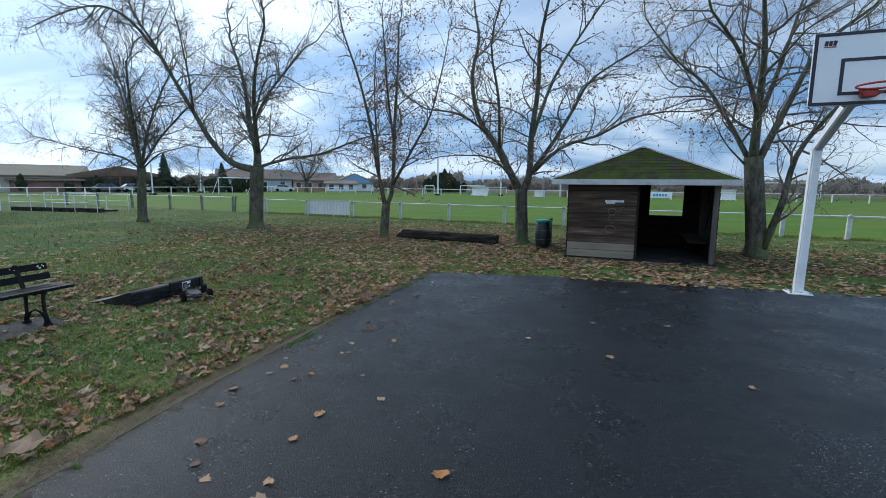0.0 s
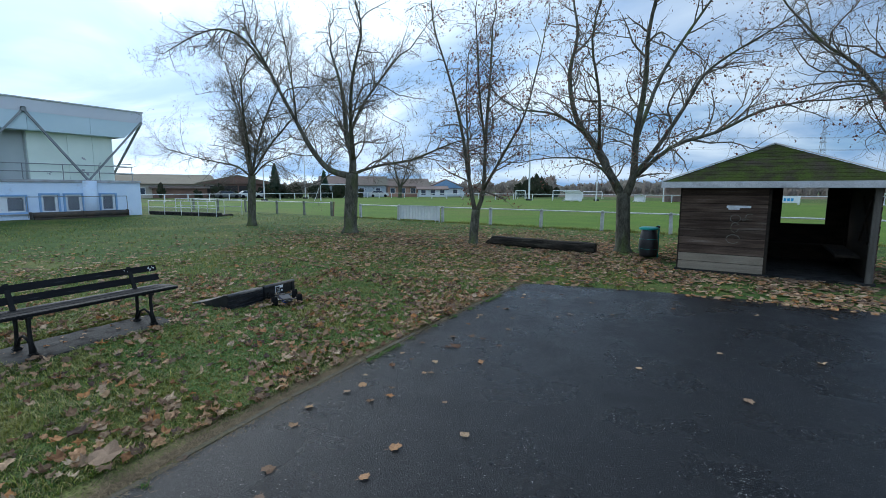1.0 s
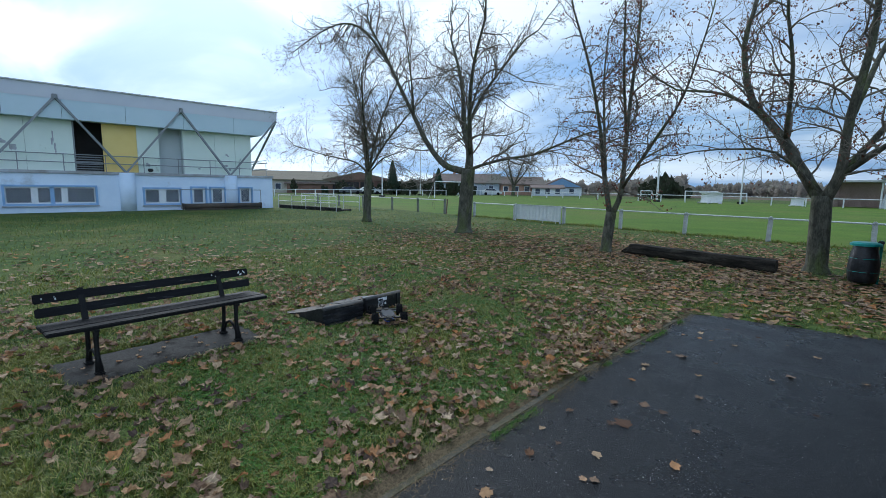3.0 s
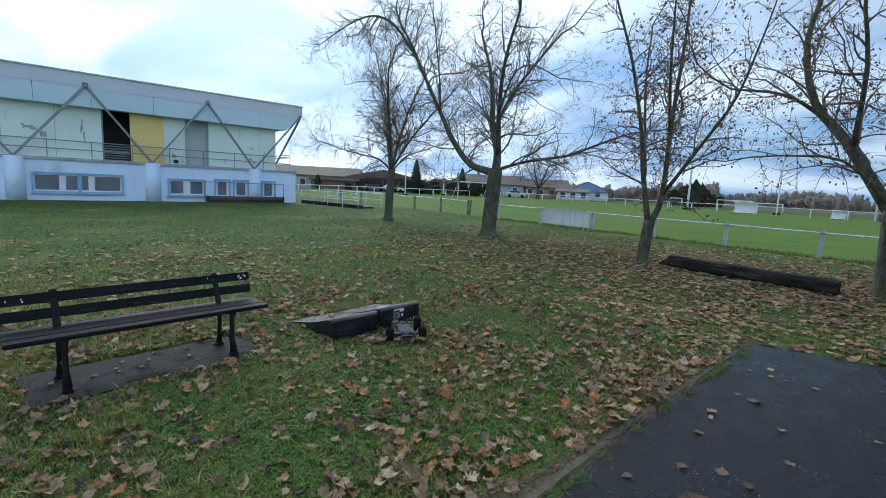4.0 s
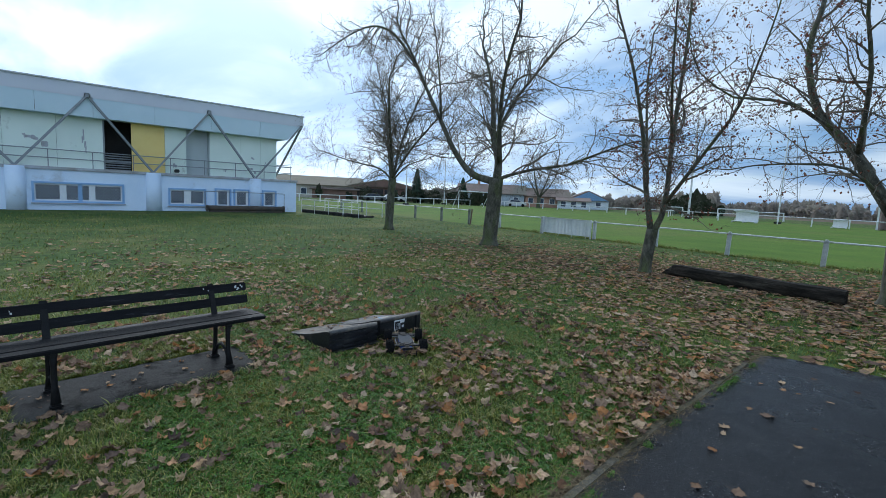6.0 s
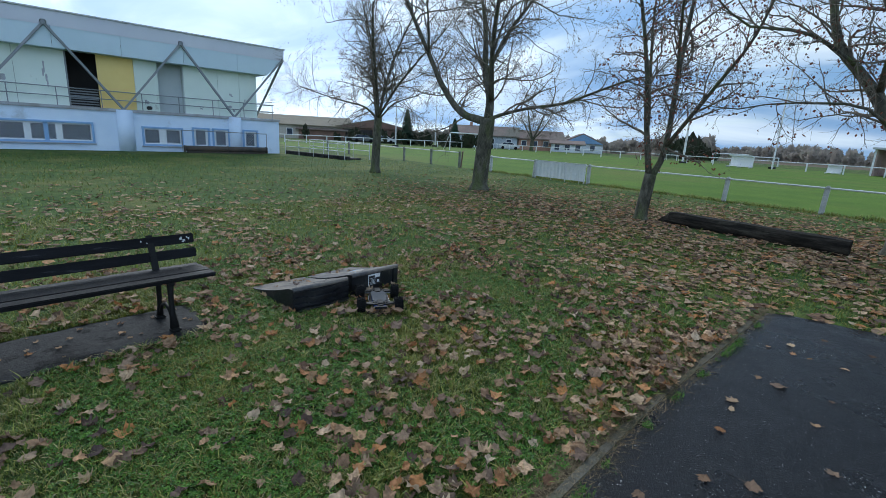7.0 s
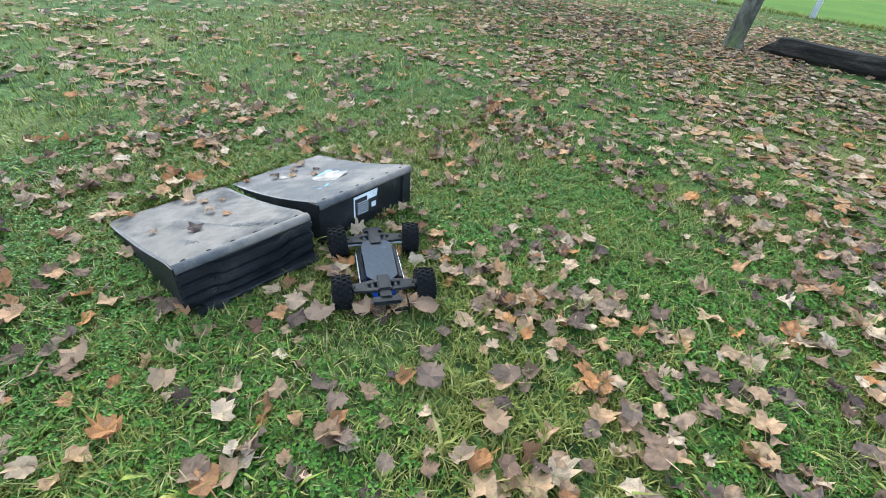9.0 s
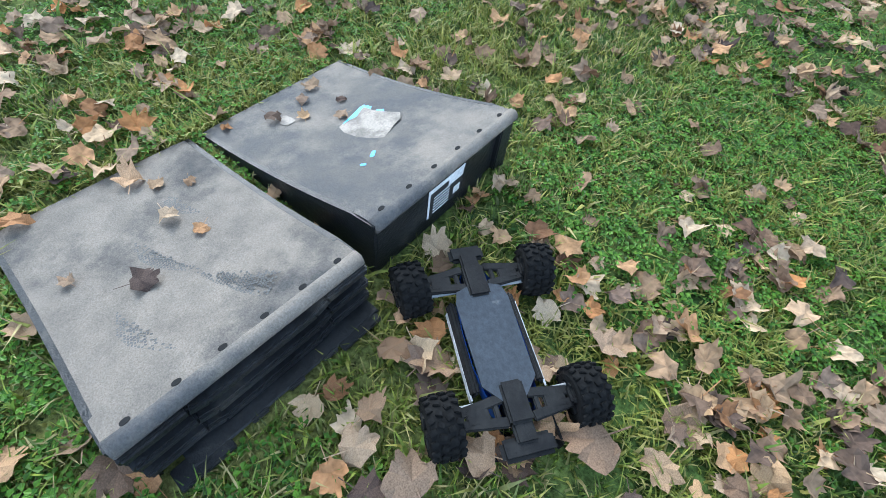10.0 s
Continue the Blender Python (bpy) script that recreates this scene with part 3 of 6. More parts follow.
# ---- basketball goal ----
def basketball_goal():
    g = thing("basketball_goal", (3.61, 9.0, 0.012), 0, "white steel basketball goal with a white backboard and red rim", "basketball hoop")
    bm = box(B(), (0, 0, 0.01), (0.34, 0.34, 0.02), bevel=0.004)
    part("base_plate", bm, M_WHITE, g)
    for x, y in ((-0.13, -0.13), (0.13, -0.13), (-0.13, 0.13), (0.13, 0.13)):
        part("bolt", rod(B(), (x, y, 0.02), (x, y, 0.055), 0.014, n=6), M_STEEL, g)
    part("pole", bar(B(), (0, 0, 0.02), (0.03, 0, 2.42), 0.13, 0.13, 0.02), M_WHITE, g)
    part("cap_plug", rod(B(), (0.026, -0.066, 2.02), (0.026, -0.072, 2.02), 0.04, n=16), M_RAIL, g, "grey round plug")
    part("arm", bar(B(), (0.03, 0.03, 2.36), (-0.03, -1.55, 3.10), 0.12, 0.14, 0.015), M_WHITE, g)
    for x in (-0.4, 0.4):
        part("stay", bar(B(), (0.0, -1.0, 2.84), (x - 0.04, -1.56, 2.95), 0.035, 0.035), M_STEEL, g)
    y0, xb = -1.60, -0.05
    bb = part("backboard", box(B(), (xb, y0, 3.24), (1.2, 0.035, 0.9), bevel=0.006), M_BOARD, g, "white backboard with navy lines")
    yl = y0 - 0.020

    def frame_of(cx, cz, w, h, t, name):
        bm = B()
        for s in (-1, 1):
            box(bm, (cx + s * (w - t) / 2, yl, cz), (t, 0.006, h))
            box(bm, (cx, yl, cz + s * (h - t) / 2), (w - 2 * t, 0.006, t))
        part(name, bm, M_NAVY, bb)

    frame_of(xb, 3.24, 1.19, 0.89, 0.04, "border_line")
    frame_of(xb, 3.14, 0.59, 0.45, 0.04, "target_line")
    # maker's mark as plain shapes
    bm = B()
    for i in range(3):
        box(bm, (xb - 0.47 + i * 0.045, yl - 0.002, 3.56), (0.036, 0.006, 0.06), rot(y=12))
    part("maker_mark", bm, M_NAVY, bb)
    part("maker_underline", box(B(), (xb - 0.43, yl - 0.002, 3.515), (0.13, 0.006, 0.012)), M_RED, bb)
    part("rim_bracket", box(B(), (xb, yl - 0.06, 2.92), (0.16, 0.10, 0.10), bevel=0.01), M_RED, g, "red rim bracket")
    pts = [(xb + 0.225 * math.cos(a * math.pi / 16), yl - 0.34 + 0.225 * math.sin(a * math.pi / 16), 2.96) for a in range(33)]
    part("rim", tubes([(pts, [0.012] * 33, 8)]), M_RED, g, "red steel rim", True)
    for s in (-1, 1):
        part("rim_strut", rod(B(), (xb + s * 0.06, yl - 0.1, 2.88), (xb + s * 0.16, yl - 0.2, 2.955), 0.008), M_RED, g)


basketball_goal()


# ---- bench on its slab ----
BX, BY, BTURN = -5.615, 2.66, 4.6


def crumbled_slab(w, l, h):
    """A cast slab with a broken outline and an uneven top."""
    bm = B()
    nx, ny = 10, 24
    top = []
    for i in range(nx + 1):
        row = []
        for j in range(ny + 1):
            x, y = w * (i / nx - 0.5), l * (j / ny - 0.5)
            rim = i in (0, nx) or j in (0, ny)
            if rim:
                x += 0.035 * noise.noise(Vector((x * 3, y * 5, 1.0)))
                y += 0.035 * noise.noise(Vector((x * 5, y * 3, 4.0)))
            row.append(bm.verts.new((x, y, h / 2 - (0.012 if rim else 0.0) + 0.006 * noise.noise(Vector((x * 7, y * 7, 2.0))))))
        top.append(row)
    for i in range(nx):
        for j in range(ny):
            bm.faces.new((top[i][j], top[i + 1][j], top[i + 1][j + 1], top[i][j + 1]))
    ring = top[0] + [r[ny] for r in top[1:]] + top[nx][-2::-1] + [r[0] for r in top[-2:0:-1]]
    low = [bm.verts.new((v.co.x * 1.01, v.co.y * 1.01, -h / 2)) for v in ring]
    for k in range(len(ring)):
        q = (k + 1) % len(ring)
        bm.faces.new((ring[k], ring[q], low[q], low[k]))
    bm.faces.new(low)
    return bm


def park_bench():
    sl = tagged(part("bench_slab", crumbled_slab(0.72, 1.78, 0.08), M_CONCRETE), "damp grey concrete slab under the bench, edges crumbling", "slab", kind="structure")
    sl.matrix_world = pose(BX - 0.24, BY, -0.015, 0, 0, BTURN)
    b = thing("park_bench", (BX, BY, 0.024), BTURN, "black wooden slat bench on cast-iron legs on a concrete slab", "bench")
    L = 1.92
    for i, (x, w) in enumerate(((0.0, 0.10), (-0.112, 0.10), (-0.224, 0.10), (-0.33, 0.09))):
        part("seat_slat", box(B(), (x - 0.03, 0, 0.43 + (0.0, 0.002, -0.004, -0.012)[i]), (w, L, 0.035), rot(y=2), bevel=0.007), M_BENCH, b)
    for z, x in ((0.535, -0.405), (0.655, -0.445)):
        s = part("back_slat", box(B(), (x, 0, z), (0.03, L, 0.082), rot(y=-16), bevel=0.007), M_BENCH, b)
        if z > 0.6:
            for y, n in ((0.86, 7), (-0.86, 3), (0.55, 2)):
                for _ in range(n):
                    dy, dz = random.uniform(-0.07, 0.07), random.uniform(-0.02, 0.02)
                    part("paint_flake", box(B(), (x + 0.0175 - dz * 0.28, y + dy, z + dz), (0.003, random.uniform(0.006, 0.022), random.uniform(0.006, 0.018)), rot(y=-16)), M_FLAKE, s)
    for y in (-0.62, 0.62):
        leg = thing_part("leg", b)
        # front leg flares to a foot, back leg runs on into the back post, an arch joins them
        lines = [([(-0.02, y, 0.41), (-0.035, y, 0.30), (-0.03, y, 0.16), (0.0, y, 0.03)], [0.026, 0.02, 0.02, 0.034], 8),
                 ([(-0.33, y, 0.40), (-0.33, y, 0.25), (-0.34, y, 0.12), (-0.36, y, 0.02)], [0.024, 0.019, 0.019, 0.03], 8),
                 ([(-0.03, y, 0.07), (-0.09, y, 0.15), (-0.18, y, 0.185), (-0.27, y, 0.15), (-0.33, y, 0.07)], [0.014] * 5, 6)]
        part("iron_frame", tubes(lines), M_IRON, leg, smooth=True)
        part("back_post", bar(B(), (-0.335, y, 0.40), (-0.465, y, 0.71), 0.05, 0.022, 0.004), M_IRON, leg)
        part("seat_bearer", box(B(), (-0.18, y, 0.40), (0.40, 0.045, 0.025), bevel=0.004), M_IRON, leg)
        for x in (0.0, -0.36):
            part("foot", box(B(), (x, y, 0.017), (0.085, 0.075, 0.034), bevel=0.01), M_IRON, leg)


def thing_part(name, parent):
    """A jointed part whose pieces hang below it: its own mesh is the small hub that bears them."""
    bm = box(B(), (-0.18, 0.62 if any(c.name.startswith(name) for c in parent.children) else -0.62, 0.375), (0.08, 0.03, 0.03), bevel=0.005)
    return part(name, bm, M_IRON, parent)


park_bench()


# ---- the two plastic kerb ramps ----
def ramp_z(u, h=0.232):
    """Height of the hollow tread, u from 0 at the low lip to 1 at the high edge."""
    return 0.018 + h * (0.55 * u + 0.45 * u * u)


RAMPS = (("ribbed", (-5.545, 4.235, 0), 3.8, 0.605, 0.89), ("labelled", (-5.635, 4.925, 0), 6.2, 0.64, 0.84))


def kerb_ramp(kind, at, turn, w, d):
    # local frame: y along the high edge, -x towards the low lip
    lab = ("black plastic kerb ramp, dusty grey-brown worn tread, ribbed face" if kind == "ribbed"
           else "black plastic kerb ramp with torn blue sticker and a paper label")
    r = thing("kerb_ramp", at, turn + 90 - 90, lab, "ramp", "kerb ramps")
    top = M_RUBBER_TOP if kind == "ribbed" else M_RUBBER_TOP2
    nx, ny = 14, 10
    bm = B()
    rows = []
    for i in range(nx + 1):
        u = i / nx
        rows.append([bm.verts.new((-d * (1 - u), w * j / ny, ramp_z(u) - (0.012 if i == nx else 0) - 0.004 * (j in (0, ny)))) for j in range(ny + 1)])
    for i in range(nx):
        for j in range(ny):
            bm.faces.new((rows[i][j], rows[i + 1][j], rows[i + 1][j + 1], rows[i][j + 1]))
    tread = part("tread", bm, top, r, "worn gritty tread surface", True)
    # shell under the tread: sides and high face
    for y0, y1 in ((-0.006, 0.010), (w - 0.010, w + 0.006)):
        bm = B()
        prof = [(-d, 0.0), (0.004, 0.0), (0.0, ramp_z(1) - 0.022)] + [(-d * (1 - i / 10), ramp_z(i / 10) - 0.003) for i in range(9, -1, -1)]
        prism(bm, prof, y1 - y0, Matrix.Translation((0, y0, 0)))
        part("side_wall", bm, M_RUBBER, r)
    bm = B()
    H = ramp_z(1)
    if kind == "ribbed":
        # bold ribs that step down in a zigzag towards the middle
        for k in range(3):
            z1 = H - 0.058 - k * 0.062
            dip = -0.022
            for (y0, y1, dz0, dz1) in ((0.0, 0.13, 0, 0), (0.13, 0.17, 0, dip), (0.17, w - 0.16, dip, dip), (w - 0.16, w - 0.12, dip, 0), (w - 0.12, w, 0, 0)):
                bar(bm, (0.006, y0 - 0.004, z1 + dz0), (0.006, y1 + 0.004, z1 + dz1), 0.036, 0.028, 0.006)
        box(bm, (-0.012, w / 2, H / 2 - 0.01), (0.02, w, H - 0.04))
    else:
        box(bm, (-0.012, w * 0.40, H / 2 - 0.008), (0.03, w * 0.80, H - 0.035), bevel=0.004)
        box(bm, (-0.03, w * 0.5, H / 2 - 0.008), (0.03, w, H - 0.035))
        box(bm, (-0.012, w * 0.955, H / 2 - 0.008), (0.03, w * 0.09, H - 0.035), bevel=0.004)
    part("high_face", bm, M_RUBBER, r, "black ribbed face" if kind == "ribbed" else "")
    # rounded nosing along the high edge
    pts = [(-0.006, w * j / 8, H - 0.0315) for j in range(9)]
    part("nosing", tubes([(pts, [0.0215] * 9, 12)]), M_RUBBER_TOP2, r, "scuffed grey rounded edge", True)
    if kind == "ribbed":
        bm = B()
        prism(bm, [(0.0, 0.012), (0.046, 0.014), (0.058, 0.022), (0.054, 0.028), (0.0, 0.026)], w - 0.06, Matrix.Translation((0.0, 0.06, 0)))
        for y in (0.085, w - 0.075):
            box(bm, (0.050, y, 0.020), (0.062, 0.13, 0.012), rot(y=-8), bevel=0.003)
        for k in range(5):
            box(bm, (0.060, 0.12 + k * 0.105, 0.022), (0.012, 0.045, 0.010), bevel=0.003)
        part("flange", bm, M_RUBBER, r)
    for j in range(6):
        y = w * (0.08 + 0.84 * j / 5)
        f = 0.026 * nx / d
        z = (1 - f) * (H - 0.012) + f * ramp_z(1 - 1 / nx)
        hole = rod(B(), (0, 0, -0.02), (0, 0, 0.0012), 0.0085, n=12)
        part("drain_hole", hole, M_HOLE, r).matrix_basis = pose(-0.026, y, z, 0, -8, 0) @ Matrix.Diagonal((0.8, 1.25, 1, 1))
    if kind == "labelled":
        lb = part("paper_label", box(B(), (0.0045, w * 0.46, 0.128), (0.003, 0.17, 0.125)), M_INK, r, "torn black and white paper label")
        bm = B()
        box(bm, (0.0065, w * 0.46, 0.183), (0.002, 0.168, 0.016))
        box(bm, (0.0065, w * 0.46 + 0.045, 0.163), (0.002, 0.07, 0.03))
        box(bm, (0.0065, w * 0.46 - 0.080, 0.125), (0.002, 0.008, 0.11))
        box(bm, (0.0065, w * 0.46 + 0.055, 0.105), (0.002, 0.03, 0.03))
        for i in range(6):
            box(bm, (0.0065, w * 0.46 - 0.02, 0.145 - i * 0.013), (0.002, 0.075, 0.003))
        part("label_print", bm, M_LABEL, lb)
        # torn sticker and bright scraps lie on the slope
        def lay(u, y, lw, lh, a, mt, name, lift):
            sl = math.degrees(math.atan(0.232 * (0.55 + 0.9 * u) / d))
            ob = part(name, ragged(lw, lh), mt, tread)
            ob.matrix_basis = pose(-d * (1 - u), y, ramp_z(u) + lift, 0, -sl, a)
        lay(0.55, w * 0.52, 0.21, 0.23, 12, M_STICK, "torn_sticker", 0.003)
        lay(0.46, w * 0.58, 0.05, 0.15, 12, M_BLUE, "sticker_scrap", 0.0045)
        lay(0.53, w * 0.66, 0.035, 0.05, 40, M_BLUE, "sticker_scrap", 0.0045)
        lay(0.72, w * 0.36, 0.016, 0.03, 30, M_BLUE, "sticker_scrap", 0.003)
        lay(0.74, w * 0.27, 0.022, 0.010, 30, M_BLUE, "sticker_scrap", 0.003)
        lay(0.22, w * 0.34, 0.07, 0.05, 0, M_STICK, "round_sticker", 0.003)
    else:
        def scuff(u, y, a, ln):
            bm = B()
            # close rows of small prints, a wedge that widens and breaks up along the track
            n = int(ln / 0.0088)
            for k in range(n):
                half = int(2 + 5 * k / n)
                for q in range(-half, half + 1):
                    if random.random() < 0.10 + 0.45 * abs(k / n - 0.55) + 0.25 * abs(q) / (half + 1):
                        continue
                    uu, yy = k * 0.0088 - ln / 2, q * 0.0075 + (0.00375 if k % 2 else 0)
                    box(bm, (uu, yy, 0), (random.uniform(0.005, 0.0085), random.uniform(0.0035, 0.006), 0.0014), rot(z=35 if k % 2 else -35))
            sl = math.degrees(math.atan(0.232 * (0.55 + 0.9 * u) / d))
            ob = part("tyre_mark", bm, M_TREAD_DARK, tread)
            ob.matrix_basis = pose(-d * (1 - u), y, ramp_z(u) - 0.0004, 0, -sl, a)
        scuff(0.74, w * 0.20, 6, 0.34)
        scuff(0.50, w * 0.42, 10, 0.46)
        scuff(0.34, w * 0.66, 4, 0.36)
        scuff(0.78, w * 0.56, 28, 0.30)


def ragged(a, b):
    bm = B()
    c = bm.verts.new((0, 0, 0.0006))
    ring = []
    for k in range(20):
        t = 2 * math.pi * k / 20
        q = 0.5 / max(abs(math.cos(t)), abs(math.sin(t))) * random.uniform(0.86, 1.0)
        ring.append(bm.verts.new((a * 2 * q * math.cos(t) * 0.5, b * 2 * q * math.sin(t) * 0.5, 0)))
    for k in range(20):
        bm.faces.new((c, ring[k], ring[(k + 1) % 20]))
    return bm


for row in RAMPS:
    kerb_ramp(*row)


# ---- the toy truck, lying on its roof beside the ramp ----
def toy_truck():
    # local: x forward, wheels up
    fx, fy = -5.405, 5.08
    rx, ry = -5.09, 4.895
    a = math.degrees(math.atan2(fy - ry, fx - rx))
    t = thing("toy_truck", ((fx + rx) / 2, (fy + ry) / 2, 0.0), a, "blue radio-controlled monster truck lying upside down, grey chassis plate up", "toy truck")
    zc, zw, wb, tr = 0.100, 0.086, 0.180, 0.178
    # plate with cut corners
    out = [(-0.16, -0.03), (-0.118, -0.068), (0.105, -0.072), (0.14, -0.062), (0.152, -0.03), (0.152, 0.03), (0.14, 0.062), (0.105, 0.072), (-0.118, 0.068), (-0.16, 0.03)]
    bm = B()
    prism(bm, out, 0.006, Matrix.Translation((0, 0, zc)) @ rot(x=90).to_4x4())
    plate = part("chassis_plate", bm, M_CHASSIS, t, "grey metal chassis plate with black screws")
    for x, y in ((0.10, 0.045), (0.085, 0.022), (0.06, 0.04), (-0.06, -0.045), (-0.10, -0.05), (-0.11, 0.03), (-0.09, 0.045), (0.12, -0.02), (-0.13, -0.01), (-0.085, -0.02)):
        part("screw", rod(B(), (x, y, zc + 0.0005), (x, y, zc + 0.0022), 0.0042, n=8), M_HOLE, plate)
    for x in (0.03, -0.045):
        part("slot", box(B(), (x, 0, zc + 0.001), (0.022, 0.0025, 0.002)), M_HOLE, plate)
    part("body_shell", body_shell(), M_BODYBLUE, t, "blue body shell beneath", True)
    for s in (-1, 1):
        part("side_guard", box(B(), (-0.005, s * 0.084, zc - 0.018), (0.25, 0.018, 0.03), rot(x=s * 25), bevel=0.006), M_NYLON, t)
        part("side_trim", box(B(), (-0.02, s * 0.096, zc - 0.026), (0.24, 0.005, 0.014), rot(x=s * 20), bevel=0.002), M_SILVER, t, "silver side trim")
    for e in (-1, 1):
        x = e * wb
        part("skid_plate", box(B(), (x * 0.93, 0, zc + 0.004), (0.10, 0.058, 0.018), bevel=0.006), M_NYLON, t)
        part("gearbox", box(B(), (x, 0, zc - 0.02), (0.085, 0.06, 0.05), bevel=0.012), M_NYLON, t)
        bump_bm = box(B(), (x + e * 0.085, 0, zc - 0.012), (0.05, 0.10 if e > 0 else 0.13, 0.02), bevel=0.009)
        box(bump_bm, (x + e * 0.055, 0, zc - 0.004), (0.05, 0.05, 0.018), bevel=0.005)
        part("bumper", bump_bm, M_NYLON, t)
        for s in (-1, 1):
            # open wishbone: two rails and cross pieces
            bm = B()
            bar(bm, (x - 0.028, s * 0.03, zc), (x - 0.014, s * 0.135, zc - 0.006), 0.024, 0.012, 0.003)
            bar(bm, (x + 0.028, s * 0.03, zc), (x + 0.014, s * 0.135, zc - 0.006), 0.024, 0.012, 0.003)
            bar(bm, (x - 0.02, s * 0.095, zc - 0.003), (x + 0.02, s * 0.095, zc - 0.003), 0.055, 0.011, 0.003)
            bar(bm, (x - 0.022, s * 0.05, zc - 0.002), (x + 0.022, s * 0.05, zc - 0.002), 0.014, 0.010, 0.003)
            part("wishbone", bm, M_NYLON, t)
            part("drive_shaft", rod(B(), (x - e * 0.03, s * 0.03, zc - 0.012), (x - e * 0.03, s * 0.14, zc - 0.014), 0.0045), M_STEEL, t)
            part("hub_carrier", box(B(), (x, s * 0.14, zc - 0.012), (0.045, 0.02, 0.05), bevel=0.006), M_NYLON, t)
            wheel(t, (x, s * tr, zw + (0.004 if e > 0 else -0.004)), 8 * s if e > 0 else 0)
    wing = B()
    box(wing, (-0.235, 0, 0.018), (0.075, 0.19, 0.007), rot(y=14), bevel=0.003)
    for s in (-1, 1):
        box(wing, (-0.235, s * 0.096, 0.028), (0.08, 0.005, 0.05), bevel=0.002)
    part("rear_wing", wing, M_NYLON, t)


def body_shell():
    bm = B()
    secs = [(0.20, 0.035, 0.055, 0.09), (0.12, 0.065, 0.030, 0.098), (0.03, 0.075, 0.004, 0.10), (-0.06, 0.074, 0.004, 0.10), (-0.14, 0.062, 0.016, 0.098), (-0.20, 0.05, 0.036, 0.09)]
    rings = []
    for x, w, z0, z1 in secs:
        prof = [(-w, z1), (-w, z0 + 0.45 * (z1 - z0)), (-w * 0.6, z0), (w * 0.6, z0), (w, z0 + 0.45 * (z1 - z0)), (w, z1)]
        rings.append([bm.verts.new((x, y, z)) for y, z in prof])
    for a, b in zip(rings, rings[1:]):
        for k in range(5):
            bm.faces.new((a[k], a[k + 1], b[k + 1], b[k]))
    bm.faces.new(rings[0])
    bm.faces.new(rings[-1][::-1])
    return bm


def wheel(t, at, steer):
    bm = B()
    # barrel of the tyre, then rows of knobs
    prof = [(-0.040, 0.056), (-0.036, 0.065), (-0.022, 0.0695), (0.022, 0.0695), (0.036, 0.065), (0.040, 0.056), (0.040, 0.042), (-0.040, 0.042)]
    n = 28
    rg = [[bm.verts.new((r * math.cos(2 * math.pi * k / n), y, r * math.sin(2 * math.pi * k / n))) for y, r in prof] for k in range(n)]
    for k in range(n):
        for j in range(len(prof)):
            bm.faces.new((rg[k][j], rg[(k + 1) % n][j], rg[(k + 1) % n][(j + 1) % len(prof)], rg[k][(j + 1) % len(prof)]))
    knobs = []
    for k in range(18):
        for j, y in enumerate((-0.031, -0.0105, 0.0105, 0.031)):
            a = 2 * math.pi * (k + 0.5 * (j % 2)) / 18
            rr = 0.0715 if abs(y) < 0.02 else 0.0685
            m = Matrix.Translation((rr * math.cos(a), y, rr * math.sin(a))) @ Matrix.Rotation(-a, 4, "Y") @ rot(x=20 if j % 2 else -20).to_4x4() 
            knobs.append(m)
    ty = part("tyre", bm, M_TYRE, t, "knobbly black tyre")
    ty.matrix_basis = pose(*at, 0, 0, steer)
    for m in knobs:
        if "knob" not in bpy.data.meshes:
            kb = part("knob", box(B(), (0, 0, 0), (0.008, 0.016, 0.013), bevel=0.0015), M_TYRE, ty)
        else:
            kb = new("knob", bpy.data.meshes["knob"])
            kb.parent = ty
        kb.matrix_basis = m
    bm = B()
    rod(bm, (0, -0.036, 0), (0, 0.036, 0), 0.0425, n=20)
    for k in range(6):
        a = math.pi * k / 3
        for s in (-1, 1):
            bar(bm, (0, s * 0.038, 0), (0.04 * math.cos(a), s * 0.038, 0.04 * math.sin(a)), 0.01, 0.008)
    part("rim", bm, M_NYLON, ty)


toy_truck()


# ---- log and litter bin ----
def log_bench():
    a, b = Vector((-5.95, 13.62, 0)), Vector((-2.55, 13.22, 0))
    n, m = 24, 14
    bm = B()
    rings = []
    for i in range(n + 1):
        f = i / n
        p = a.lerp(b, f)
        ring = []
        for k in range(m):
            t = 2 * math.pi * k / m
            q = 0.5 / max(abs(math.cos(t)), abs(math.sin(t))) ** 0.72
            ry = 0.36 * q * (1 + 0.10 * noise.noise(Vector((f * 6, k * 0.9, 1))))
            rz = 0.29 * q * (1 + 0.12 * noise.noise(Vector((f * 5, k * 0.7, 5))))
            shrink = 0.72 if i == 0 else (0.93 if i in (1, n) else 1)
            skew = 0.14 * math.sin(t) if i == 0 else 0
            ring.append(bm.verts.new((p.x + skew, p.y + ry * math.cos(t) * shrink, 0.14 + rz * math.sin(t) * shrink)))
        rings.append(ring)
    for r0, r1 in zip(rings, rings[1:]):
        for k in range(m):
            bm.faces.new((r0[k], r0[(k + 1) % m], r1[(k + 1) % m], r1[k]))
    ends = (rings[0][::-1], rings[-1])
    for e in ends:
        bm.faces.new(e)
    me_ob = part("log", bm, M_LOG, smooth=False)
    tagged(me_ob, "long dark rotting squared log lying on leaf litter", "log")


log_bench()


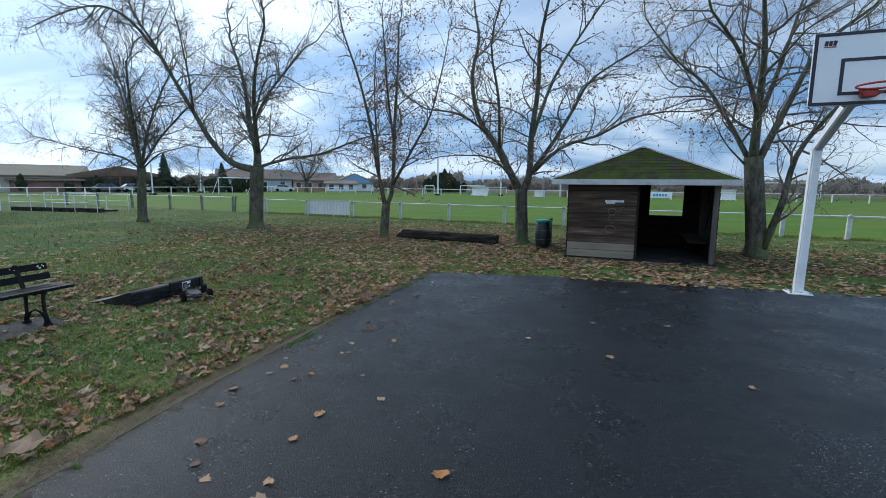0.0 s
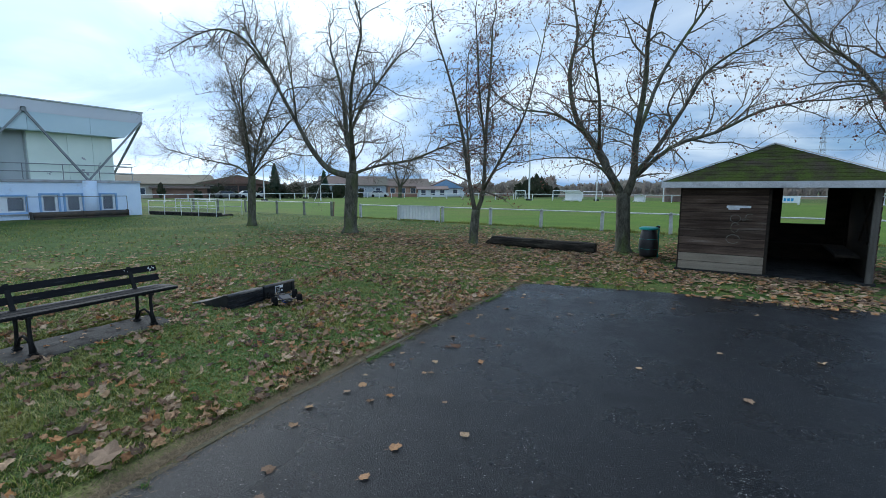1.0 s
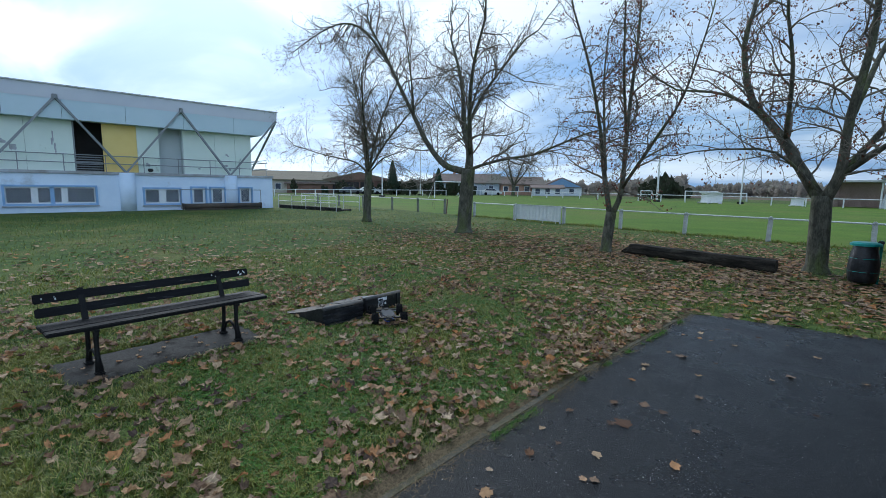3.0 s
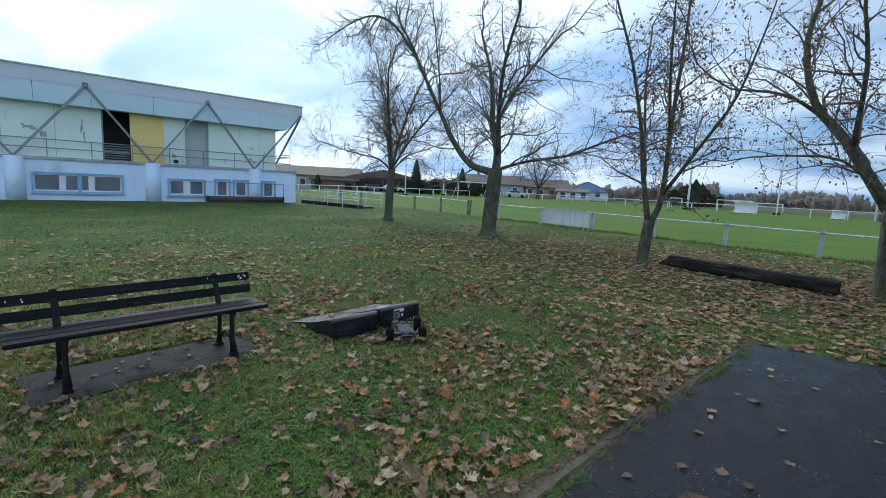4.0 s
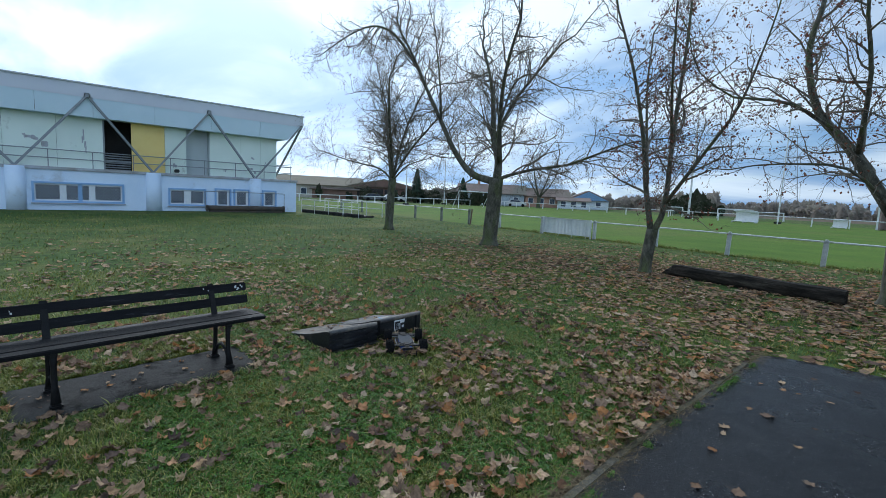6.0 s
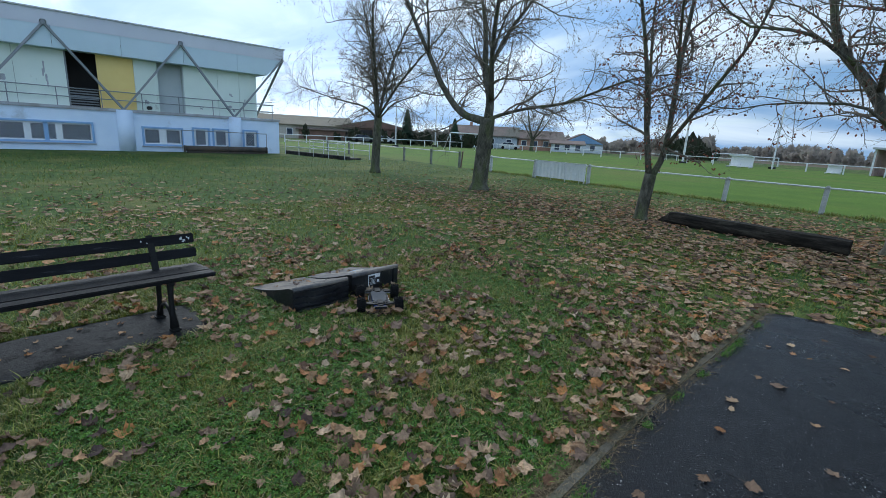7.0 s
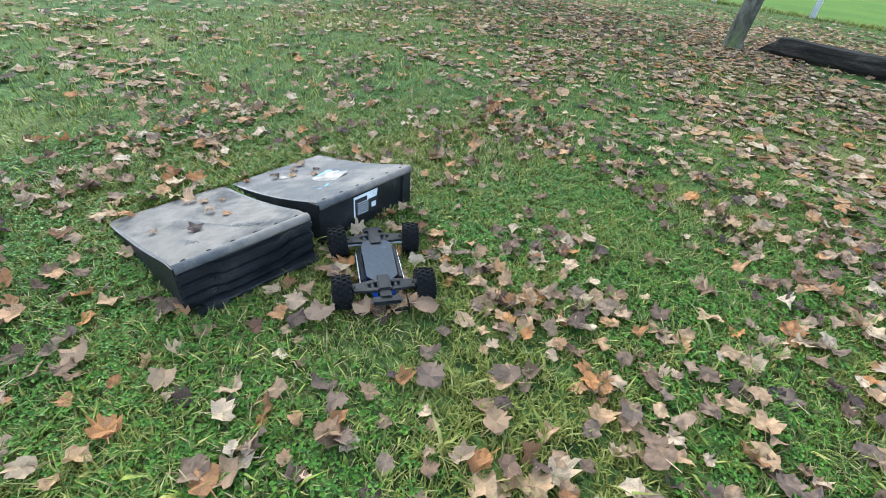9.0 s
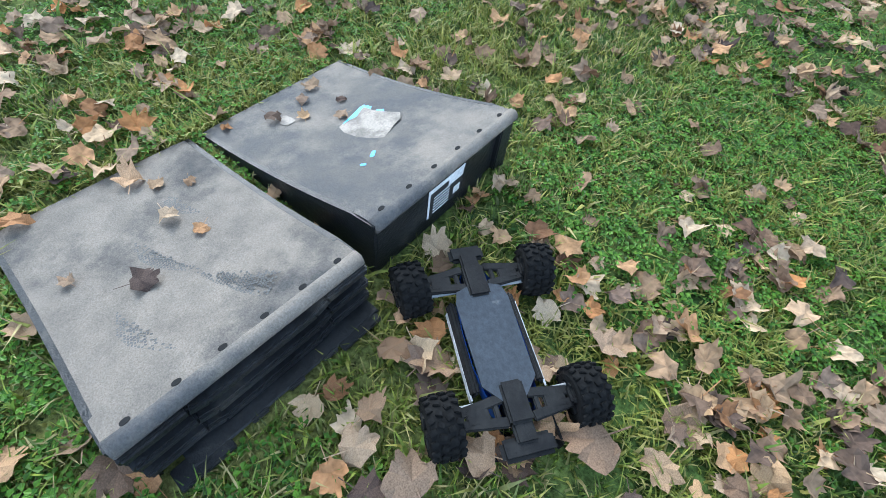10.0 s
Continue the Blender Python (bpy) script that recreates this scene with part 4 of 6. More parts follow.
def litter_bin():
    b = thing("litter_bin", (-1.2, 13.1, 0), 0, "black litter bag in a holder under a teal lid", "bin")
    bm = B()
    n, rows = 22, 9
    rg = []
    for j in range(rows + 1):
        z = 0.05 + 0.68 * j / rows
        rr = 0.17 + 0.06 * math.sin(math.pi * min(1, 0.15 + j / rows * 0.8))
        rg.append([bm.verts.new((rr * (1 + 0.10 * noise.noise(Vector((math.cos(2 * math.pi * k / n) * 2, math.sin(2 * math.pi * k / n) * 2, z * 2.5)))) * math.cos(2 * math.pi * k / n),
                                 rr * (1 + 0.10 * noise.noise(Vector((math.cos(2 * math.pi * k / n) * 2, math.sin(2 * math.pi * k / n) * 2, z * 2.5 + 7)))) * math.sin(2 * math.pi * k / n), z)) for k in range(n)])
    for r0, r1 in zip(rg, rg[1:]):
        for k in range(n):
            bm.faces.new((r0[k], r0[(k + 1) % n], r1[(k + 1) % n], r1[k]))
    bm.faces.new(rg[0][::-1])
    part("bag", bm, M_BAG, b, "wrinkled black bin bag", True)
    part("lid", rod(rod(B(), (0, 0, 0.735), (0, 0, 0.775), 0.235, n=26), (0, 0, 0.775), (0, 0, 0.80), 0.23, 0.19, 26), M_TEAL, b, "teal plastic lid")
    part("post", rod(B(), (0.21, 0.10, 0), (0.21, 0.10, 0.84), 0.024, n=12), M_TEAL, b)
    part("post_cap", box(B(), (0.20, 0.08, 0.80), (0.09, 0.07, 0.06), bevel=0.01), M_INK, b)
    for z in (0.25, 0.5):
        pts = [(0.225 * math.cos(k * math.pi / 12), 0.225 * math.sin(k * math.pi / 12), z) for k in range(25)]
        part("hoop", tubes([(pts, [0.005] * 25, 5)]), M_TEAL, b)


litter_bin()


# ---- pitch-side fences ----
def fence(name, posts, rails, yfun, hgt, post_w, m_post, rail_r, label, category="fence", lean=2.0):
    f = thing(name, label=label, category=category)
    me = None
    for x in posts:
        y = yfun(x)
        if me is None:
            bm = box(B(), (0, 0, hgt / 2), (post_w, post_w, hgt), bevel=post_w * 0.12)
            box(bm, (0, 0, hgt + 0.01), (post_w * 0.75, post_w * 0.75, 0.04), bevel=post_w * 0.1)
            ob = part("post", bm, m_post, f)
            me = ob.data
        else:
            ob = new("post", me)
            ob.parent = f
        ob.matrix_basis = pose(x, y, 0, random.uniform(-lean, lean), random.uniform(-lean, lean), 0)
    for x0, x1, z in rails:
        part("rail", rod(B(), (x0, yfun(x0), z), (x1, yfun(x1), z), rail_r, n=8), M_RAIL, f)
    return f


P_RIGHT = [-18.45, -15.4, -12.3, -9.4, -6.75, -4.0, -1.35, 1.35, 4.0, 6.3, 8.15, 10.9, 13.6, 16.3, 19.0, 21.7, 24.4]
fence("pitch_fence", P_RIGHT, [(a, b, 0.80) for a, b in zip(P_RIGHT, P_RIGHT[1:])], fence_y, 0.84, 0.13, M_POSTGREY, 0.028,
      "low pitch-side fence, pale concrete posts with a single tube rail")
P_LEFT = [-38.0, -34.4, -30.7, -27.0, -24.1, -21.45]
lf = fence("pitch_fence", P_LEFT, [(a, b, 0.86) for a, b in zip(P_LEFT, P_LEFT[1:])], lambda x: 22.15 - 0.03 * (x + 21), 0.92, 0.13, M_POSTDARK, 0.026,
           "low pitch-side fence, dark mossy posts with a thin tube rail")
part("end_post", rod(B(), (-21.2, 22.05, 0), (-21.05, 22.0, 0.95), 0.04, n=10), M_TIMBER, lf, "leaning red-brown end post")

FARX = [-74 + 3.4 * i for i in range(46)]
fence("far_pitch_fence", FARX, [(FARX[0], FARX[-1], 0.98)], far_y, 1.0, 0.12, M_WHITE, 0.05, "white rail fence along the far side of the pitch", lean=0.6)
fence("end_fence", [0.0 + 3.2 * i for i in range(19)], [(0.0, 57.6, 1.0)], lambda v: 0.0, 1.0, 0.12, M_WHITE, 0.05,
      "white rail fence along the end of the pitch", lean=0.6).matrix_world = pose(-61.5, 17, 0, 0, 0, 93)


def advert_panel():
    a, b = Vector((-15.25, fence_y(-15.25) - 0.10, 0)), Vector((-12.45, fence_y(-12.45) - 0.10, 0))
    p = thing("hoarding", a, math.degrees(math.atan2(b.y - a.y, b.x - a.x)), "blank weathered white sheet panel fixed to the pitch fence", "panel")
    L = (b - a).length
    bm = B()
    prof = [(i * L / 70, 0.012 * math.sin(i * 1.2)) for i in range(71)]
    lo = [bm.verts.new((x, y, 0.10)) for x, y in prof]
    hi = [bm.verts.new((x, y, 0.82)) for x, y in prof]
    for i in range(70):
        bm.faces.new((lo[i], lo[i + 1], hi[i + 1], hi[i]))
    bmesh.ops.solidify(bm, geom=bm.faces[:], thickness=0.006)
    part("sheet", bm, M_WHITE, p, "streaked white corrugated sheet")
    part("top_bar", bar(B(), (0, 0, 0.84), (L, 0, 0.84), 0.04, 0.04), M_RAIL, p)
    for k in range(3):
        x = L * (0.36 + 0.28 * k)
        part("stay", bar(B(), (x, -0.03, 0.0), (x - 0.1, -0.03, 0.8), 0.015, 0.02), M_RAIL, p)
    for x in (0.0, L):
        part("panel_post", box(B(), (x, 0, 0.44), (0.05, 0.05, 0.88)), M_RAIL, p)


advert_panel()


def football_goal(at, turn, w, h, label, net=True, r=0.06):
    g = thing("football_goal", at, turn, label, "goal", "football goals")
    for s in (-1, 1):
        part("upright", rod(B(), (0, s * w / 2, 0), (0, s * w / 2, h), r, n=10), M_WHITE, g)
        part("stay", rod(B(), (0, s * w / 2, h), (-1.2, s * w / 2, 0), r * 0.5, n=8), M_WHITE, g)
    part("crossbar", rod(B(), (0, -w / 2, h), (0, w / 2, h), r, n=10), M_WHITE, g)
    if net:
        lines = []
        for i in range(15):
            y = -w / 2 + w * i / 14
            lines.append(([(0, y, h), (-1.2, y, 0)], [0.008, 0.008], 3))
        for j in range(8):
            f = j / 8
            lines.append(([(-1.2 * f, -w / 2, h * (1 - f)), (-1.2 * f, w / 2, h * (1 - f))], [0.008, 0.008], 3))
        part("net", tubes(lines), M_NET, g, "grey-green net")


football_goal((-51.0, 52.8, 0), 5, 7.32, 2.44, "full-size white football goal without a net", net=False, r=0.07)
football_goal((-32.5, 81.5, 0), -84, 1.8, 1.5, "small white training goal with a net", r=0.07)
football_goal((-25.3, 86.0, 0), -80, 4.8, 1.55, "white goal with a grey-green net beyond the fence", r=0.07)
football_goal((-21.5, 90.0, 0), -88, 3.6, 1.3, "white goal beyond the far fence", r=0.07)
football_goal((26.0, 86.0, 0), -95, 7.32, 2.44, "white football goal far across the pitch", r=0.07)


def dugout(x, y, w, label, k=1.0):
    d = thing("dugout", (x, y, 0), -5, label, "dugout", "dugouts")
    d.scale = (k, k, k)
    bm = B()
    prism(bm, [(-0.9, 0.15), (0.7, 0.15), (0.7, 0.22), (-0.82, 0.22), (-0.82, 1.62), (0.3, 1.80), (0.3, 1.9), (-0.9, 1.72)], w, rot(z=-90).to_4x4())
    part("shell", bm, M_WHITE, d, "white panel shell")
    for k in (0.02, w / 2, w - 0.02):
        part("prop", box(B(), (k, 0.5, 0.3), (0.06, 0.06, 0.6)), M_RAIL, d)
        part("foot", box(B(), (k, 0.0, 0.08), (0.1, 1.3, 0.16)), M_RAIL, d)


dugout(-20.6, 69.2, 3.2, "white team dugout seen from behind beside the fence", 0.8)
dugout(-11.0, 70.5, 2.4, "small white shelter box by the far fence", 0.55)
dugout(12.9, 69.0, 3.0, "white team dugout by the far fence", 0.75)


def light_mast(x, y, h, r, label):
    m = thing("light_mast", (x, y, 0), 0, label, "mast", "pitch masts")
    part("pole", rod(B(), (0, 0, 0), (0, 0, h), r, r * 0.5, 12), M_RAIL, m)
    part("base", box(B(), (0, 0, 0.12), (0.7, 0.7, 0.24), bevel=0.03), M_CONCRETE, m)
    part("lamp_arm", box(B(), (0, 0, h - 0.1), (1.8, 0.1, 0.1)), M_RAIL, m)
    for s in (-0.7, 0.7):
        part("floodlight", box(B(), (s, -0.15, h - 0.2), (0.45, 0.3, 0.35), rot(x=30), bevel=0.03), M_STEEL, m)


light_mast(-26.3, 69.8, 15.0, 0.15, "tall pale steel floodlight mast beside the pitch")
light_mast(-16.8, 73.5, 15.0, 0.10, "tall thin floodlight mast by the far fence")
light_mast(-58.0, 45.0, 9.0, 0.10, "thin grey lamp pole near the barn")
light_mast(-66.0, 60.0, 9.5, 0.10, "thin grey lamp pole near the conifer")


# ---- the grandstand ----
def grandstand():
    gx, y0, y1 = -33.2, -22.0, 16.3
    g = thing("grandstand", (gx, 0, 0), 0, "concrete grandstand seen from behind, blue-white base, pale green panels, canted roof", "grandstand")
    # local x points away from the pitch of view: -x is into the building
    zt = 2.2
    wins = [(2.2, 5.95, 0.48, 1.38), (8.35, 10.25, 0.42, 1.30), (10.95, 11.75, 0.38, 1.38), (12.1, 12.95, 0.38, 1.38), (13.95, 14.75, 0.40, 1.38),
            (-3.8, 0.0, 0.48, 1.38), (-9.8, -6.0, 0.48, 1.38), (-15.8, -12.0, 0.48, 1.38)]
    wins.sort()
    # base wall, with the window openings left free
    def wall(c, s):
        part("base_wall", box(B(), c, s), M_STAND, g, "blue-white rendered base wall")

    edge = y0
    for a, b, z0, z1 in wins:
        wall((-0.15, (edge + a) / 2, zt / 2), (0.3, a - edge, zt))
        wall((-0.15, (a + b) / 2, z0 / 2), (0.3, b - a, z0))
        wall((-0.15, (a + b) / 2, (z1 + zt) / 2), (0.3, b - a, zt - z1))
        edge = b
    wall((-0.15, (edge + y1) / 2, zt / 2), (0.3, y1 - edge, zt))
    wall((-6.2, y1 - 0.15, zt / 2), (11.8, 0.3, zt))
    wall((-6.2, y0 + 0.15, zt / 2), (11.8, 0.3, zt))
    part("coping", box(B(), (-0.12, (y0 + y1) / 2, zt - 0.02), (0.42, y1 - y0 + 0.1, 0.16), bevel=0.02), M_STANDTOP, g, "stained concrete coping")
    part("terrace", box(B(), (-6.4, (y0 + y1) / 2, zt - 0.12), (12.0, y1 - y0 - 0.2, 0.2)), M_CONCRETE, g)
    for a, b, z0, z1 in wins:
        n = 4 if b - a > 3 else (2 if b - a > 1.5 else 1)
        fr = B()
        t = 0.10
        for y in (a - t / 2, b + t / 2):
            box(fr, (0.02, y, (z0 + z1) / 2), (0.10, t, z1 - z0 + 2 * t))
        for z in (z0 - t / 2, z1 + t / 2):
            box(fr, (0.02, (a + b) / 2, z), (0.10, b - a, t))
        w = part("window", fr, M_STEELBLUE, g, "barred window with a blue surround")
        # panes between white mullions; the long windows have a blue bar in the middle
        L = b - a
        cuts = {4: ((0.015, 0.27), (0.345, 0.475), (0.525, 0.60), (0.675, 0.985)), 2: ((0.03, 0.40), (0.60, 0.97)), 1: ((0.16, 0.84),)}[n]
        prev = 0.0
        for k, (f0, f1) in enumerate(cuts + ((1.0, 1.0),)):
            ya, yb = a + L * prev, a + L * f0
            part("mullion", box(B(), (-0.06, (ya + yb) / 2, (z0 + z1) / 2), (0.06, yb - ya, z1 - z0)), M_STEELBLUE if (n == 4 and k == 2) else M_WHITE, w)
            prev = f1
        for f0, f1 in cuts:
            ya, yb, za, zb = a + L * f0, a + L * f1, z0 + 0.07, z1 - 0.07
            part("pane", box(B(), (-0.12, (ya + yb) / 2, (z0 + z1) / 2), (0.02, yb - ya, z1 - z0 - 0.02)), M_DARKGLASS, w)
            for zz in (z0 + 0.035, z1 - 0.035):
                part("frame_bar", box(B(), (-0.065, (ya + yb) / 2, zz), (0.05, yb - ya, 0.07)), M_WHITE, w)
            # diamond lattice, clipped to the opening
            gr = []
            st = 0.17
            for q in range(-12, 24):
                for sg in (1, -1):
                    c = ya + q * st
                    if sg == 1:
                        s0, s1 = max(0, ya - c), min(zb - za, yb - c)
                    else:
                        s0, s1 = max(0, c - yb), min(zb - za, c - ya)
                    if s1 - s0 > 0.03:
                        gr.append(([(-0.03, c + sg * s0, za + s0), (-0.03, c + sg * s1, za + s1)], [0.0075, 0.0075], 4))
            part("grille", tubes(gr), M_WHITE, w)
        part("sill", box(B(), (0.05, (a + b) / 2, z0 - t - 0.03), (0.18, L + 0.3, 0.06), bevel=0.01), M_STANDTOP, w, "stained concrete sill")
    for y in (-16.4, -10.4, -4.45, 1.5, 7.5, 13.4):
        part("pier", rod(B(), (-0.02, y, 0), (-0.02, y, zt + 0.02), 0.40, n=24), M_STAND, g, "round blue-white pier", True)
    # upper wall, set back on the terrace
    ux = -0.35
    z0, z1 = zt - 0.02, 5.1
    spans = [(-22, -16, M_PANEL), (-16, -10.5, M_PANEL), (-10.5, -5, M_PANEL), (-5, -1.9, M_PANEL), (-1.9, 1.1, M_PANEL), (1.1, 3.2, M_PANEL), (3.2, 5.2, M_PANEL),
             (6.52, 8.2, M_YELLOW), (8.2, 9.35, M_PANEL), (10.7, 12.6, M_PANEL), (12.6, 13.9, M_PANEL), (13.9, 15.0, M_PANEL)]
    for a, b, mt in spans:
        part("wall_panel", box(B(), (ux - 0.05, (a + b) / 2, (z0 + z1) / 2), (0.10, b - a - 0.012, z1 - z0), bevel=0.004), mt, g, "yellow panel" if mt is M_YELLOW else "pale green panel")
    rs = np.random.default_rng(9)
    for y, z, w, h in ((2.2, 3.7, 0.5, 0.35), (2.5, 3.5, 0.9, 0.4), (4.4, 3.7, 0.25, 0.8), (4.45, 3.3, 0.15, 0.5), (-1.4, 3.9, 0.12, 0.9), (-1.1, 3.5, 0.15, 0.8), (13.4, 3.5, 0.3, 0.2), (13.3, 2.8, 0.5, 0.3), (14.2, 3.3, 0.15, 0.4), (11.6, 2.6, 0.2, 0.25), (8.6, 2.7, 0.4, 0.3)):
        for _ in range(4):
            st_ = part("stain", ragged(h * rs.uniform(0.2, 0.8), w * rs.uniform(0.05, 0.35)), M_STANDTOP, g)
            st_.matrix_basis = pose(ux + 0.004, y + rs.normal(0, w * 0.3), z + rs.normal(0, h * 0.25), 0, 90, 0)
    # dark doorway with a slatted shutter low down, and a recessed grey bay
    dr = B()
    box(dr, (ux - 1.6, 5.86, (z0 + z1) / 2), (0.1, 3.0, z1 - z0))
    box(dr, (ux - 0.85, 4.6, (z0 + z1) / 2), (1.5, 0.1, z1 - z0))
    box(dr, (ux - 0.85, 7.1, (z0 + z1) / 2), (1.5, 0.1, z1 - z0))
    part("dark_lobby", dr, M_DARKROOM, g)
    for i in range(7):
        part("shutter_slat", box(B(), (ux - 0.3, 5.86, z0 + 0.1 + i * 0.13), (0.03, 1.3, 0.06)), M_STEEL, g)
    part("door_jamb", box(B(), (ux - 0.02, 5.23, (z0 + z1) / 2), (0.14, 0.07, z1 - z0)), M_STEEL, g)
    part("bay_panel", box(B(), (ux - 0.5, 10.0, (z0 + z1) / 2), (0.08, 1.5, z1 - z0)), M_GREYPANEL, g, "grey recessed panel")
    for y in (9.36, 10.69):
        part("bay_side", box(B(), (ux - 0.3, y, (z0 + z1) / 2), (0.42, 0.05, z1 - z0)), M_GREYPANEL, g)
    part("end_wall", box(B(), (-6.3, 14.93, (z0 + z1) / 2), (11.0, 0.12, z1 - z0)), M_PANEL, g)
    # unseen wall added up to the roof to block sky light from behind
    part("back_wall", box(B(), (-8.8, (y0 + 14.8) / 2, 4.4), (0.2, 14.8 - y0, 4.6)), M_DARKROOM, g)
    # canted soffit, deep fascia band, thin roof sheet
    yE = 16.55
    n = 0
    for a in [-22, -18.4, -14.4, -10.4, -6.0, -1.6, 2.4, 4.75, 7.6, 10.6, 13.6]:
        b = {-22: -18.4, -18.4: -14.4, -14.4: -10.4, -10.4: -6.0, -6.0: -1.6, -1.6: 2.4, 2.4: 4.75, 4.75: 7.6, 7.6: 10.6, 10.6: 13.6, 13.6: yE}[a]
        bm = B()
        bb = b - 0.015
        cut = 1.1 if b == yE else 0.0
        near = [(0.34, z1 - 0.12, cut), (0.42, 5.975, 0.0), (0.36, 5.975, 0.0), (0.28, z1 - 0.12, cut)]
        v0 = [bm.verts.new((x, a, z)) for x, z, _ in near]
        v1 = [bm.verts.new((x, bb - c, z)) for x, z, c in near]
        bm.faces.new(v0)
        bm.faces.new(v1[::-1])
        for k in range(4):
            bm.faces.new((v0[k], v1[k], v1[(k + 1) % 4], v0[(k + 1) % 4]))
        part("soffit_panel", bm, M_SOFFIT, g, "blue-grey canted soffit panel")
    bm = B()
    part("soffit_underside", box(B(), (-0.03, (y0 + yE - 1.2) / 2, z1 - 0.11), (0.70, yE - 1.2 - y0, 0.03)), M_SOFFIT, g)
    vs = [bm.verts.new(v) for v in ((0.33, yE - 1.12, z1 - 0.12), (-12, yE - 1.12, z1 - 0.12), (-12, yE, 5.98), (0.42, yE, 5.98))]
    bm.faces.new(vs)
    part("end_soffit", bm, M_SOFFIT, g)
    prof = [(0.44, 5.97), (0.50, 6.66), (-12.0, 7.6), (-12.0, 6.9)]
    bm = B()
    prism(bm, prof, yE - y0, Matrix.Translation((0, y0, 0)))
    part("roof_band", bm, M_ROOFBAND, g, "lilac-grey roof edge")
    part("roof_trim", box(B(), (0.52, (y0 + yE) / 2, 6.68), (0.10, yE - y0 + 0.1, 0.07)), M_FASCIA, g)
    # slanting struts from the piers to the roof edge
    tops = [-13.4, -7.4, -1.5, 4.5, 10.45, 16.45]
    piers = [-16.4, -10.4, -4.45, 1.5, 7.5, 13.4]
    for i, y in enumerate(piers):
        for yt in ([tops[i - 1]] if i else []) + [tops[i]]:
            part("strut", bar(B(), (0.0, y, zt + 0.03), (0.50, yt, 6.06), 0.105, 0.105), M_STEEL, g, "slanting grey steel strut")
    part("strut", bar(B(), (-4.0, 16.2, zt), (0.42, 16.5, 6.04), 0.105, 0.105), M_STEEL, g)
    for yt in tops[:-1]:
        part("node_plate", box(B(), (0.54, yt, 6.07), (0.06, 0.24, 0.26), bevel=0.03), M_STEEL, g)
    # handrail on the terrace edge
    for z in (2.72, 3.16):
        part("hand_rail", rod(B(), (-0.06, y0, z), (-0.06, 16.0, z), 0.025, n=6), M_STEEL, g)
    for k in range(21):
        part("baluster", rod(B(), (-0.06, -21.5 + 1.87 * k, zt), (-0.06, -21.5 + 1.87 * k, 3.16), 0.022, n=6), M_STEEL, g)
    for z in (2.7, 3.16, 3.35):
        part("hand_rail", rod(B(), (-0.3, 16.0, z), (-6.0, 16.0, z), 0.025, n=6), M_STEEL, g)
    part("wall_lamp", box(B(), (-0.05, 8.75, 2.42), (0.2, 0.26, 0.2), bevel=0.04), M_INK, g, "black wall lamp")


grandstand()


def pitch_roller():
    r = thing("pitch_roller", (-32.35, 12.6, 0), 0, "long rusty drag roller with a thin tube frame against the wall", "roller")
    part("drum", rod(B(), (0, -2.4, 0.26), (0, 2.4, 0.26), 0.16, n=18), M_RUST, r, "", True)
    part("skid", box(B(), (0, 0, 0.05), (0.3, 4.6, 0.10), bevel=0.02), M_RUST, r)
    for y in (-2.5, 2.5):
        part("frame_leg", rod(B(), (-0.1, y, 0.1), (-0.1, y, 1.28), 0.022, n=6), M_STEEL, r)
    for y in (-2.42, 0, 2.42):
        part("end_bracket", box(B(), (0, y, 0.24), (0.40, 0.05, 0.40), bevel=0.04), M_RUST, r)
    part("frame_top", rod(B(), (-0.1, -2.5, 1.28), (-0.1, 2.5, 1.28), 0.022, n=6), M_STEEL, r)


pitch_roller()


def access_rail():
    a = thing("access_rail", (-31.2, 17.0, 0), 8, "white tube handrails round a sunken stair beside the stand", "railing")
    for dy, h in ((0.0, 0.95), (2.0, 1.05)):
        for z in (h, h * 0.55):
            part("hand_rail", rod(B(), (-2, dy, z), (4.4, dy, z), 0.021, n=8), M_RAIL, a)
        for k in range(5):
            part("upright", rod(B(), (-2 + 1.6 * k, dy, 0), (-2 + 1.6 * k, dy, h), 0.021, n=8), M_RAIL, a)
    part("stair_kerb", box(B(), (1.2, 0.2, 0.10), (6.6, 0.35, 0.26), bevel=0.03), M_CONCRETE, a, "dark damp concrete stair kerb")
    # dark slab painted as the shade down in the stair
    part("stair_shadow_wall", box(B(), (1.2, 1.0, 0.05), (6.0, 0.9, 0.12)), M_DARKROOM, a)


access_rail()


# ---- far buildings ----
def windows_row(parent, at, step, n, w, h, mt=None):
    for k in range(n):
        p = [at[i] + step[i] * k for i in range(3)]
        f = part("window", box(B(), p, (w, 0.10, h), bevel=0.01), M_WHITE, parent)
        part("pane", box(B(), (p[0], p[1] - 0.06, p[2]), (w - 0.2, 0.04, h - 0.2)), M_DARKGLASS, f)


